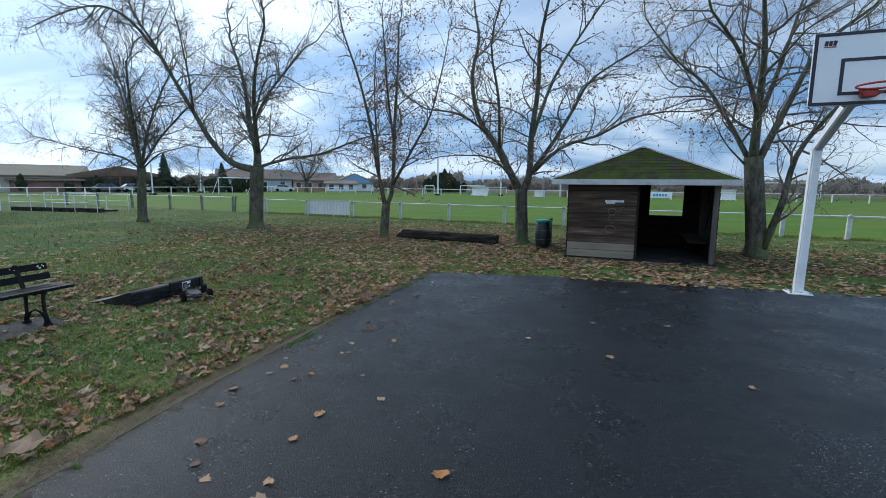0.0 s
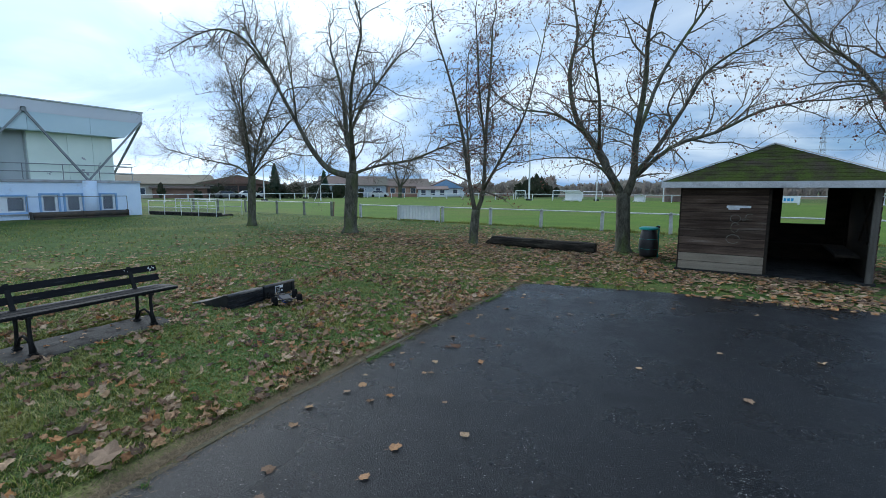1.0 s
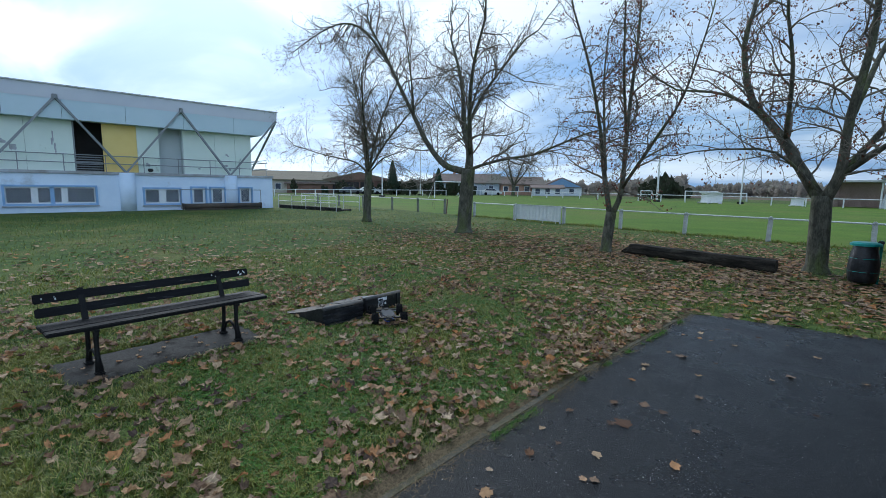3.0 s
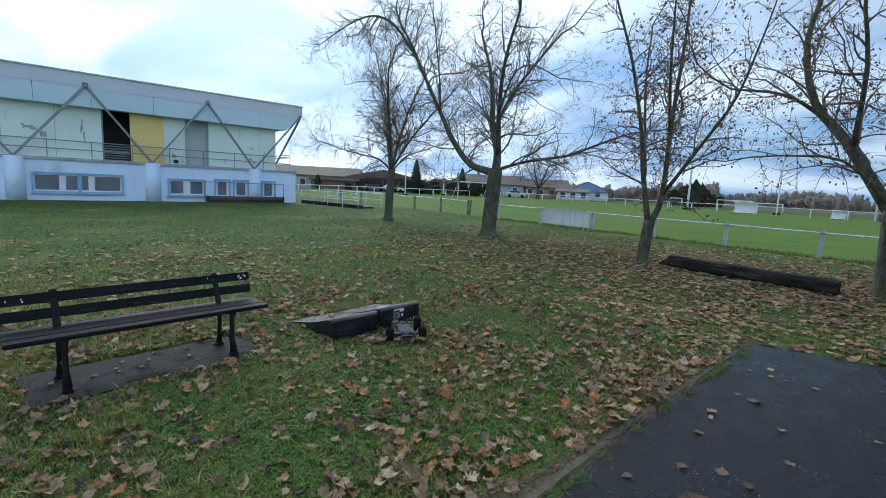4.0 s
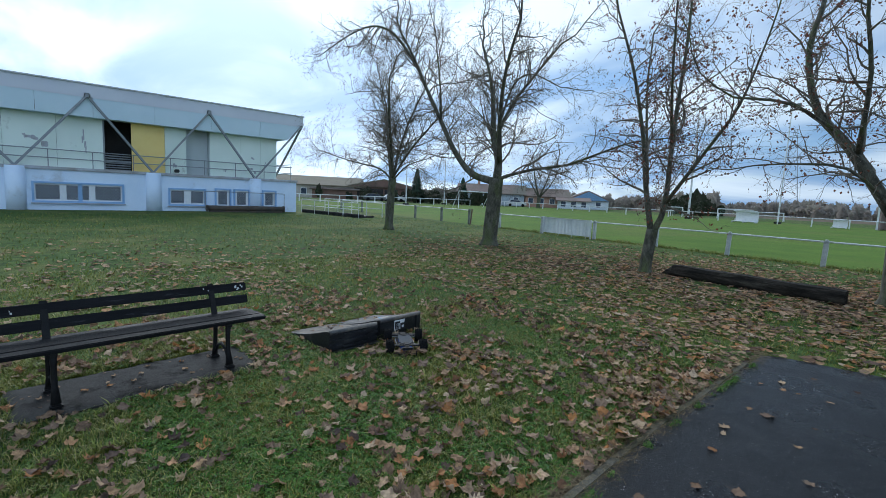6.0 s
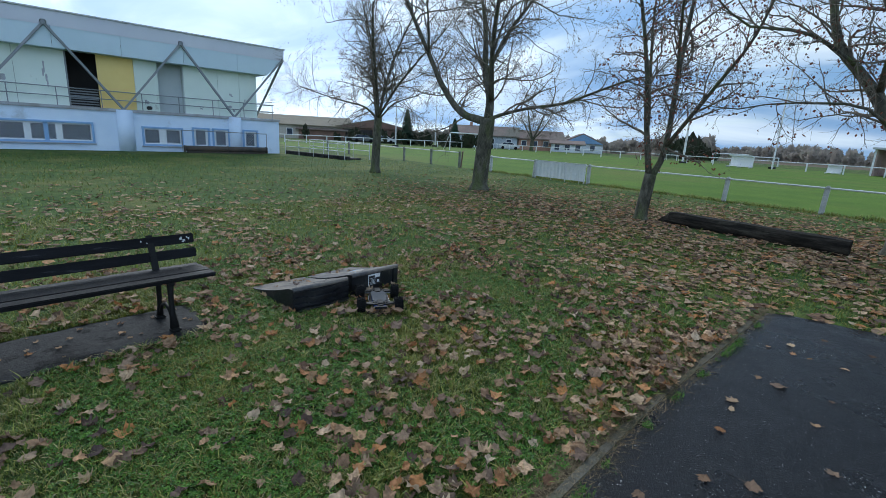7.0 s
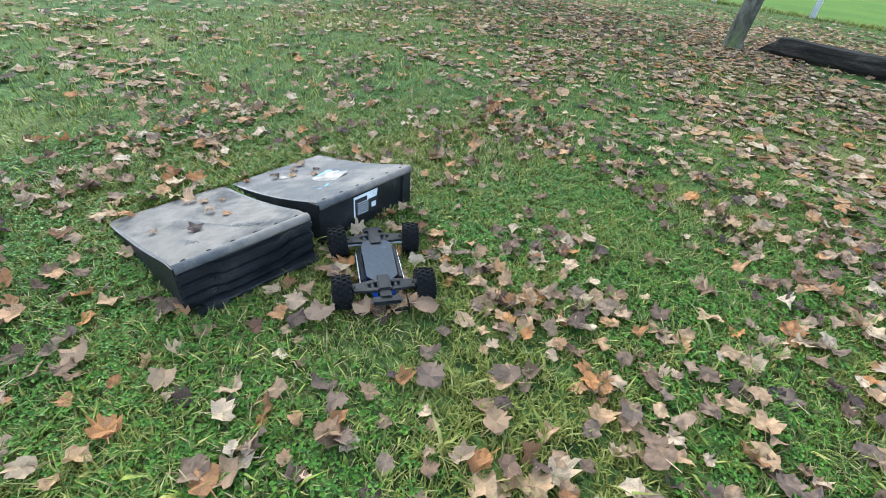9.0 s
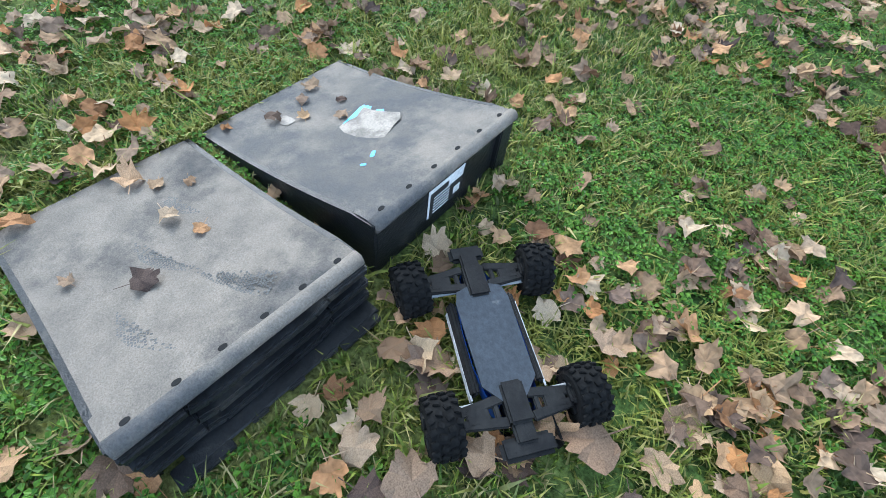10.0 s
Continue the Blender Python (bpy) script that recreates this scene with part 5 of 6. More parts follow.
def house(name, at, turn, w, d, wall_h, roof_h, m_wall, m_roof, label, along=True, over=0.5, wins=0, winz=1.4, chimney=False):
    h = thing(name, at, turn, label, "building")
    part("wall", box(B(), (w / 2, d / 2, wall_h / 2), (w, d, wall_h)), m_wall, h)
    bm = B()
    if along:
        prof = [(-over, wall_h - 0.1), (d + over, wall_h - 0.1), (d + over, wall_h + 0.08), (d / 2, wall_h + roof_h), (-over, wall_h + 0.08)]
        prism(bm, prof, w + 2 * over, Matrix.Translation((w + over, 0, 0)) @ rot(z=90).to_4x4())
    else:
        prof = [(-over, wall_h - 0.1), (w + over, wall_h - 0.1), (w + over, wall_h + 0.08), (w / 2, wall_h + roof_h), (-over, wall_h + 0.08)]
        prism(bm, prof, d + 2 * over, Matrix.Translation((0, -over, 0)))
        g = B()
        prism(g, [(0.1, wall_h - 0.02), (w - 0.1, wall_h - 0.02), (w / 2, wall_h + roof_h - 0.25)], 0.1, Matrix.Translation((0, -over - 0.06, 0)))
        part("gable", g, M_BLUEGABLE if "blue" in label else m_wall, h)
    part("roof", bm, m_roof, h)
    if wins:
        windows_row(h, (w * 0.5 / wins, -0.02, winz), (w / wins, 0, 0), wins, 1.2, 1.3)
    if chimney:
        part("chimney", box(B(), (w * 0.3, d / 2, wall_h + roof_h), (0.6, 0.6, 1.4)), M_BRICK, h)
    return h


# barn hall with an open timber front
barn = house("barn", (-96.0, 33.0, 0), 63, 24, 22, 2.6, 2.1, M_BEIGE, M_ROOFMOSS, "long beige farm hall with an olive sheet roof", wins=5, winz=1.3)
ob = house("open_shed", (-86.5, 52.0, 0), 60, 14, 16, 2.8, 1.7, M_TIMBER, M_ROOFMOSS, "open-fronted red-brown timber cart shed", along=False)
# solid dark panel on the wall, painted as the shade inside the shed
part("opening", box(B(), (5.5, -0.1, 1.2), (9.0, 0.3, 2.3)), M_DARKROOM, ob, "dark panel painted as the shaded open front")
for k in range(4):
    part("prop", box(B(), (1.0 + 3.0 * k, -0.4, 1.4), (0.25, 0.25, 2.8)), M_TIMBER, ob)
house("lean_to", (-89.5, 45.0, 0), 60, 9, 4, 1.9, 0.6, M_TIMBER, M_ROOFTILE, "low red-brown lean-to beside the barn")
house("long_house", (-78.5, 75.5, 0), 42, 15.0, 9, 2.6, 2.2, M_GREYWALL, M_ROOFTILE, "grey-blue rendered house with an old brown tile roof", wins=4, chimney=True)
house("brick_house", (-67.2, 85.8, 0), 41, 9.5, 8, 2.4, 1.9, M_BRICK, M_ROOFTILE, "orange brick house with a brown tile roof", wins=4)
house("white_annex", (-60.2, 88.4, 0), 38, 6.5, 5, 1.7, 0.8, M_PALEWALL, M_ROOFTILE, "low white annex with a small tiled roof", wins=3, winz=1.0)
house("blue_house", (-61.5, 94.0, 0), 38, 9.0, 8, 2.0, 2.2, M_PALEWALL, M_ROOFTILE, "white house with a blue painted gable", along=False, wins=2, winz=1.1)


def club_stand():
    c = thing("club_stand", (-7.4, 73.0, 0), -4, "low pinkish block stand with a thin flat roof and white steps", "stand")
    c.scale = (0.47, 1, 1)
    part("wall", box(B(), (4.5, 3, 1.45), (8.6, 0.3, 2.9)), M_PINK, c)
    part("side_wall", box(B(), (0.3, 1.6, 1.45), (0.3, 3.0, 2.9)), M_PINK, c)
    part("roof", box(B(), (4.6, 1.6, 3.02), (10.2, 4.6, 0.22), bevel=0.03), M_FASCIA, c)
    for x in (0.0, 9.2):
        part("post", box(B(), (x, 0, 1.45), (0.32, 0.2, 2.9)), M_WHITE, c)
    part("second_roof", box(B(), (13.5, 1.6, 3.4), (9.0, 5.2, 0.5), bevel=0.05), M_STEEL, c)
    part("second_wall", box(B(), (13.5, 3.2, 1.5), (8.6, 0.3, 3.0)), M_PINK, c)
    for k in range(4):
        part("step", box(B(), (13.5, 0.4 + 0.6 * k, 0.2 + 0.2 * k), (8.4, 0.6, 0.4 + 0.4 * k)), M_PALEWALL, c)
    part("sign", box(B(), (12.2, -1.06, 3.0), (3.2, 0.06, 0.5)), M_BOARD, c, "white sign board")


club_stand()


def advert_board():
    a = thing("advert_board", (6.2, 66.8, 0), -5, "small white board with a blue mark by the far fence", "board")
    part("board", box(B(), (0, 0, 0.62), (2.6, 0.05, 0.75)), M_BOARD, a)
    bm = B()
    for k in range(5):
        box(bm, (-0.8 + 0.34 * k, -0.035, 0.62), (0.24, 0.02, 0.32))
    part("blue_mark", bm, M_BLUE, a)
    for x in (-1.1, 1.1):
        part("leg", box(B(), (x, 0.03, 0.3), (0.06, 0.06, 0.6)), M_RAIL, a)


advert_board()


def parked_car(x, y, turn, k):
    c = thing("parked_car", (x, y, 0), turn, ("dark saloon car", "silver hatchback car", "dark estate car", "pale grey car")[k % 4] + " parked beside the farm buildings", "car", "parked cars")
    bm = B()
    prism(bm, [(-2.1, 0.35), (2.1, 0.35), (2.15, 0.75), (1.3, 0.9), (0.6, 1.4), (-1.2, 1.42), (-1.9, 0.95), (-2.15, 0.85)], 1.7, Matrix.Translation((0, -0.85, 0)))
    part("body", bm, M_SILVER if k % 2 else M_CARBODY, c)
    bm = B()
    prism(bm, [(-1.5, 0.95), (1.1, 0.95), (0.55, 1.34), (-1.15, 1.36)], 1.74, Matrix.Translation((0, -0.87, 0)))
    part("side_glass", bm, M_DARKGLASS, c)
    for sx in (-1.3, 1.35):
        for sy in (-0.78, 0.78):
            part("wheel", rod(B(), (sx, sy - 0.1, 0.32), (sx, sy + 0.1, 0.32), 0.32, n=14), M_TYRE, c)


for i, (x, y, a) in enumerate(((-78.0, 52.5, 60), (-76.2, 55.8, 62), (-74.8, 58.8, 58), (-64.6, 79.5, 40))):
    parked_car(x, y, a, i)


# ---- masts and pylons far off ----
def lattice(at, h, w, label, arms):
    t = thing("lattice_mast", at, 12, label, "pylon", "far masts")
    lines = []
    n = 9
    for sx in (-1, 1):
        for sy in (-1, 1):
            lines.append(([(sx * w, sy * w, 0), (sx * w * 0.28, sy * w * 0.28, h * 0.8), (sx * w * 0.14, sy * w * 0.14, h)], [0.09, 0.08, 0.06], 4))
    for i in range(n):
        z0, z1 = h * i / n, h * (i + 1) / n
        w0, w1 = w * (1 - 0.86 * z0 / h), w * (1 - 0.86 * z1 / h)
        for s in (-1, 1):
            lines += [([(-w0, s * w0, z0), (w1, s * w1, z1)], [0.045, 0.045], 3), ([(w0, s * w0, z0), (-w1, s * w1, z1)], [0.045, 0.045], 3)]
    part("frame", tubes(lines), M_STEEL, t)
    for z, l in arms:
        part("arm", tubes([([(-l, 0, z), (0, 0, z + 0.8), (l, 0, z)], [0.06, 0.14, 0.06], 4), ([(-l, 0, z), (l, 0, z)], [0.08, 0.08], 4)]), M_STEEL, t)
    return t


lattice((-52.0, 247.0, 0), 36, 4.2, "tall grey lattice power pylon beyond the woods", ((24, 6.5), (29, 5), (33, 4)))
lattice((38.6, 297.0, 0), 34, 2.4, "slim lattice radio mast with antennas beyond the woods", ((29, 1.8), (25, 1.5), (21, 1.2)))
lattice((70.0, 330.0, 0), 40, 4.0, "far lattice power pylon behind the woods", ((28, 6), (33, 5), (37, 4)))
wires = []
for dx, z in ((-6.5, 24), (6.5, 24), (-5, 29), (5, 29), (0, 36)):
    for (xa, ya), (xb, yb) in (((-52, 247), (-330, 330)), ((-52, 247), (230, 260))):
        wires.append(([(xa + dx + (xb - xa) * f, ya + (yb - ya) * f, z - 7 * 4 * f * (1 - f)) for f in (0, 0.15, 0.3, 0.5, 0.7, 0.85, 1.0)], [0.035] * 7, 3))
tagged(part("power_lines", tubes(wires), M_STEEL), "thin sagging power lines across the sky", "wire", kind="stuff")


# ---- far woods and hedges: fans of bare twigs and small clumps ----
def brush(name, n, xr, yr, hr, material, label, shape=None, wr=(0.25, 0.7), seed=1):
    """A row of rounded bare crowns, each one a spray of thin twigs over a short stem."""
    r = np.random.default_rng(seed)
    vs, fs = [], []
    per = 34
    for i in range(max(1, n // per)):
        x = r.uniform(*xr)
        y = (yr(x) if callable(yr) else r.uniform(*yr)) + r.normal(0, 4.0)
        top = r.uniform(*hr) * (shape(x) if shape else 1.0)
        cw, cz = top * r.uniform(0.28, 0.5), top * 0.5
        for j in range(per):
            a, e = r.uniform(0, 6.28), r.uniform(-0.5, 1.45)
            q = r.uniform(0.55, 1.0)
            p0 = Vector((x + r.normal(0, cw * 0.3), y, cz + r.normal(0, 0.15) * top - (0.3 * top if j % 3 == 0 else 0)))
            p1 = Vector((x + cw * q * math.cos(e) * math.cos(a), y + cw * q * math.cos(e) * math.sin(a), cz + 0.5 * top * q * math.sin(e)))
            w = r.uniform(*wr)
            d = (p1 - p0).normalized()
            s = Vector((d.z, 0.2, -d.x)) * w
            mid = p0.lerp(p1, 0.55)
            b = len(vs)
            vs += [p0 - s * 0.6, p0 + s * 0.6, mid + s, p1, mid - s]
            fs.append((b, b + 1, b + 2, b + 3, b + 4))
    return tagged(part(name, (vs, fs), material), label, "woods", kind="stuff")


def wave(x):
    return 0.75 + 0.35 * noise.noise(Vector((x * 0.035, 3.1, 0))) + 0.25 * noise.noise(Vector((x * 0.12, 8.7, 0)))


brush("far_woods", 42000, (-330, 330), lambda x: 235 - 0.05 * x, (4, 8.0), M_WOODS_HAZED, "grey-brown bare winter woods along the horizon", wave, (0.15, 0.6), 2)
brush("mid_woods", 9000, (-70, 120), lambda x: 150 - 0.1 * x, (2.5, 6.5), M_WOODS_HAZED, "bare brown thicket behind the pitch", lambda x: 0.55 + 0.8 * max(0, noise.noise(Vector((x * 0.05, 0.4, 0)))), (0.2, 0.6), 3)
brush("left_hedge", 8000, (-170, -40), lambda x: 112 + 0.42 * x * 0.5 + 20, (3, 6.5), M_WOODS_HAZED, "bare hedgerow trees behind the farm", wave, (0.2, 0.6), 4)
brush("dark_thicket", 1600, (-41.5, -33.5), lambda x: 104, (3.0, 6.0), M_HEDGE, "dark evergreen thicket beyond the goals", lambda x: max(0.35, 1 - abs(x + 37.5) / 6), (0.2, 0.5), 5)
brush("low_hedge", 1800, (-84, -62), lambda x: 62 + 0.8 * (x + 73), (1.5, 3.2), M_HEDGE, "low dark hedge between barn and house", None, (0.2, 0.5), 6)
brush("roadside_hedge", 2200, (20, 140), lambda x: 128, (2.0, 5.0), M_WOODS_HAZED, "brown hedge along the ploughed field", wave, (0.2, 0.6), 7)


def conifer(x, y, h, w):
    r = np.random.default_rng(int(abs(x) * 10))
    t = thing("conifer", (x, y, 0), 0, "dark green pointed spruce standing among the farm buildings", "tree", "conifers")
    part("trunk", rod(B(), (0, 0, 0), (0, 0, h * 0.95), 0.16, 0.03, 8), M_BARK, t)
    vs, fs = [], []
    for i in range(900):
        f = r.uniform(0.05, 1) ** 0.8
        z = h * f
        rad = w * (1 - f) * r.uniform(0.3, 1.15) + 0.05
        a = r.uniform(0, 6.28)
        s = 0.22 + 0.25 * (1 - f)
        c, d = math.cos(a), math.sin(a)
        b = len(vs)
        vs += [(c * rad * 0.4, d * rad * 0.4, z + 0.15), (c * rad - d * s, d * rad + c * s, z - 0.12), (c * (rad + s), d * (rad + s), z - 0.25), (c * rad + d * s, d * rad - c * s, z - 0.12)]
        fs.append((b, b + 1, b + 2, b + 3))
    part("crown", (vs, fs), M_CONIFER, t)


conifer(-73.3, 59.2, 6.6, 1.9)
conifer(-67.3, 66.0, 5.3, 1.5)


# ---- trees ----
def smooth_line(pts, k=3):
    """Catmull-Rom through the bends."""
    P = [Vector(p) for p in pts]
    P = [P[0] * 2 - P[1]] + P + [P[-1] * 2 - P[-2]]
    out = []
    for i in range(1, len(P) - 2):
        a, b, c, d = P[i - 1:i + 3]
        for j in range(k):
            t = j / k
            out.append(0.5 * (2 * b + (c - a) * t + (2 * a - 5 * b + 4 * c - d) * t * t + (3 * b - a - 3 * c + d) * t * t * t))
    out.append(P[-2])
    return out


def grow(r, lines, tips, p, d, length, rad, level, up):
    """A crooked twig that sags, then turns up at its end, with smaller ones along it."""
    n = (7, 5, 4, 2)[level]
    pts, q, v = [p], p, d.normalized()
    curl = Vector(r.normal(0, 0.17, 3))
    for i in range(n):
        v = (v + curl + Vector(r.normal(0, 0.20, 3)) + Vector((0, 0, up * (0.30 * i / n - 0.06)))).normalized()
        q = q + v * (length / n)
        pts.append(q)
    lines.append((pts, [rad * (1 - 0.7 * i / n) for i in range(n + 1)], (5, 4, 3, 3)[level]))
    if level == 3:
        tips.append((pts[-1], v))
        return
    every = (0.30, 0.19, 0.105)[level]
    count = max(2, int(length / every))
    for k in range(count):
        f = 0.15 + 0.84 * (k + r.uniform(0, 0.9)) / count
        f = min(f, 0.99)
        i = min(int(f * n), n - 1)
        at = pts[i].lerp(pts[i + 1], f * n - i)
        t = (pts[i + 1] - pts[i]).normalized()
        side = t.cross(Vector(r.normal(0, 1, 3))).normalized()
        ang = r.uniform(0.55, 1.2)
        nd = (t * math.cos(ang) + side * math.sin(ang)).normalized()
        ln = length * (0.58 - 0.30 * f) * r.uniform(0.7, 1.2)
        ln = max(ln, (0.8, 0.34, 0.13)[level] * r.uniform(0.7, 1.1))
        grow(r, lines, tips, at, nd, ln, max(0.0028, rad * 0.5 * (1 - 0.4 * f)), level + 1, up)


def tree(at, trunk_r, fork, limbs, label, seed, leaves=0, seeds=0, up=0.6, ext=2.6, dens=0.42, reach=1.9, group="park trees"):
    r = np.random.default_rng(seed)
    t = thing("tree", (*at, 0), 0, label, "tree", group)
    wood, twigs, tips = [], [], []
    f = Vector(fork)
    base = smooth_line([(0, 0, -0.05), (0.15 * f.x, 0.0, 0.25 * f.z), (0.6 * f.x, 0.0, 0.65 * f.z), f], 4)
    n = len(base)
    wood.append((base, [trunk_r * (1.55 if i == 0 else (1.22 if i == 1 else 1.0)) * (1 - 0.12 * i / n) for i in range(n)], 14))
    for pts, r0, *run in limbs:
        r0 *= 0.82
        run_on = run[0] if run else ext
        ln = smooth_line(pts, 3)
        # the limb runs on past its last bend
        d = (ln[-1] - ln[-2]).normalized()
        q = ln[-1]
        for i in range(5):
            d = (d + Vector(r.normal(0, 0.20, 3)) + Vector((0, 0, 0.10))).normalized()
            q = q + d * (run_on / 5)
            ln.append(q)
        m = len(ln)
        rad = [max(0.008, r0 * (1 - 0.93 * (i / (m - 1)) ** 0.8)) for i in range(m)]
        wood.append((ln, rad, 9))
        total = 0.0
        nxt = 0.55
        for i in range(m - 1):
            seg = ln[i + 1] - ln[i]
            L = seg.length
            while nxt < total + L:
                s = (nxt - total) / L
                p = ln[i].lerp(ln[i + 1], s)
                tdir = seg.normalized()
                side = tdir.cross(Vector(r.normal(0, 1, 3))).normalized()
                ang = r.uniform(0.5, 1.05)
                nd = tdir * math.cos(ang) + side * math.sin(ang)
                frac = i / m
                big = r.random() < 0.22
                grow(r, twigs, tips, p, nd, reach * r.uniform(0.55, 1.15) * (1 - 0.35 * frac) * (1.45 if big else 1.0), min(0.034 if big else 0.026, rad[i] * 0.6), 0 if big else 1, up)
                nxt += dens * r.uniform(0.6, 1.4)
            total += L
    part("trunk", tubes(wood), M_BARK, t, "grey-brown bark with moss", True)
    part("crown", tubes(twigs, False), M_TWIG, t, "bare crown of fine twigs")
    if leaves or seeds:
        vs, fs = [], []
        idx = r.permutation(len(tips))[: (leaves or seeds)]
        for i in idx:
            p, v = tips[int(i)]
            for _ in range(int(r.integers(1, 4))):
                s = r.uniform(0.022, 0.042) if leaves else r.uniform(0.016, 0.030)
                o = p + Vector(r.normal(0, 0.03, 3)) - Vector((0, 0, s))
                a = r.uniform(0, 6.28)
                e = Vector((math.cos(a), math.sin(a), r.normal(0, 0.3))) * s * 0.7
                g = Vector((r.normal(0, 0.4), r.normal(0, 0.4), -1.0)) * s * 1.4
                b = len(vs)
                vs += [o, o + e + g * 0.5, o + g + e * 0.2, o - e + g * 0.5]
                fs += [(b, b + 1, b + 2, b + 3)]
        part("withered_leaves" if leaves else "seed_tassels", (vs, fs), M_LEAF_UP if leaves else M_SEED, t,
             "sparse withered reddish-brown leaves" if leaves else "hanging dry seed tassels")
    return t


tree((-18.95, 14.4), 0.19, (0.17, 0, 2.36), [
    ([(0.12, 0, 2.3), (-0.6, -0.18, 2.79), (-1.78, -0.41, 3.02), (-2.96, -0.65, 3.25), (-5.0, -1.1, 3.75)], 0.065),
    ([(0.1, 0, 2.3), (-0.9, 0.5, 3.6), (-2.2, 1.2, 5.2), (-3.6, 1.9, 6.6)], 0.10),
    ([(0.2, 0, 2.3), (0.5, -0.35, 3.6), (0.9, -0.8, 5.0), (1.4, -1.2, 6.4)], 0.10),
    ([(0.2, 0, 2.3), (0.17, 0.35, 3.7), (0.37, 0.8, 5.2), (0.75, 1.3, 6.6)], 0.09),
    ([(0.25, 0, 2.3), (1.12, 0.11, 2.93), (2.34, 0.23, 3.2)], 0.05),
    ([(0.15, 0, 2.3), (-0.35, 0.2, 4.0), (-0.9, 0.3, 5.6), (-1.3, 0.2, 6.8)], 0.08),
    ([(0.2, 0, 2.4), (1.0, 0.4, 3.7), (2.0, 0.8, 4.8), (2.8, 1.1, 5.6)], 0.07)],
    "small bare park tree with grey bark and dense fine twigs", 11, seeds=3600, ext=1.7, dens=0.18, reach=1.9)
tree((-12.35, 14.1), 0.27, (0.17, 0, 2.36), [
    ([(0.05, 0, 2.25), (-0.80, -0.27, 2.52), (-1.53, -0.48, 3.33), (-2.03, -0.73, 4.36), (-2.59, -1.04, 5.57), (-3.03, -1.32, 6.65), (-3.6, -1.6, 7.7)], 0.17),
    ([(0.17, 0, 2.25), (0.08, 0.14, 2.96), (-0.5, 0.46, 3.85), (-0.9, 0.8, 5.0), (-1.5, 1.2, 6.2), (-2.6, 1.8, 7.8)], 0.20),
    ([(0.25, 0, 2.9), (0.7, -0.6, 4.31), (1.2, -1.0, 5.63), (2.0, -1.4, 6.8)], 0.12),
    ([(-0.45, 0.5, 3.8), (-0.1, 0.9, 5.0), (0.6, 1.2, 5.99), (1.33, 1.63, 7.01)], 0.09),
    ([(-2.95, -1.28, 6.4), (-3.9, -1.6, 7.6), (-5.0, -1.85, 8.1), (-6.4, -2.1, 8.0), (-7.9, -2.35, 7.6)], 0.075, 1.0),
    ([(0.2, 0, 2.3), (0.6, 0.06, 2.45), (1.53, 0.2, 2.66), (2.73, 0.38, 2.81), (3.79, 0.55, 3.17), (4.58, 0.67, 3.42), (5.42, 0.8, 3.5)], 0.085, 1.0),
    ([(-2.03, -0.73, 4.36), (-1.75, -1.1, 5.5), (-1.6, -1.5, 6.9)], 0.055, 1.8),
    ([(-0.5, 0.46, 3.85), (-1.4, 0.9, 4.6), (-2.4, 1.2, 5.3)], 0.045, 1.2),
    ([(0.6, -0.5, 4.1), (1.1, -0.5, 5.25), (1.8, -0.5, 5.5), (2.9, -0.5, 4.95)], 0.045, 1.0)],
    "large bare park tree leaning into wide heavy limbs", 12, seeds=5500, ext=2.6, dens=0.20, reach=1.8)
tree((-6.45, 13.45), 0.15, (0.09, 0, 1.1), [
    ([(0.06, 0, 1.0), (-0.09, -0.22, 2.24), (-0.15, -0.43, 3.27), (-0.37, -0.73, 4.76), (-0.75, -1.02, 6.19)], 0.095),
    ([(0.10, 0, 1.0), (0.28, 0.12, 1.71), (0.17, 0.48, 3.57), (0.11, 0.89, 5.59), (0.0, 1.2, 7.0)], 0.105),
    ([(0.30, 0.1, 1.75), (1.21, -0.21, 2.96), (1.8, -0.33, 3.87), (2.2, -0.46, 5.1)], 0.06),
    ([(-0.08, -0.15, 2.2), (-0.5, 0.5, 3.4), (-0.9, 1.1, 4.9), (-1.1, 1.6, 6.4)], 0.06),
    ([(0.2, 0.4, 3.1), (0.4, -0.4, 4.4), (0.6, -1.0, 5.7)], 0.055)],
    "slender park tree with steep thin stems and a few withered leaves", 13, leaves=1900, up=1.2, ext=2.4, dens=0.21, reach=1.25)
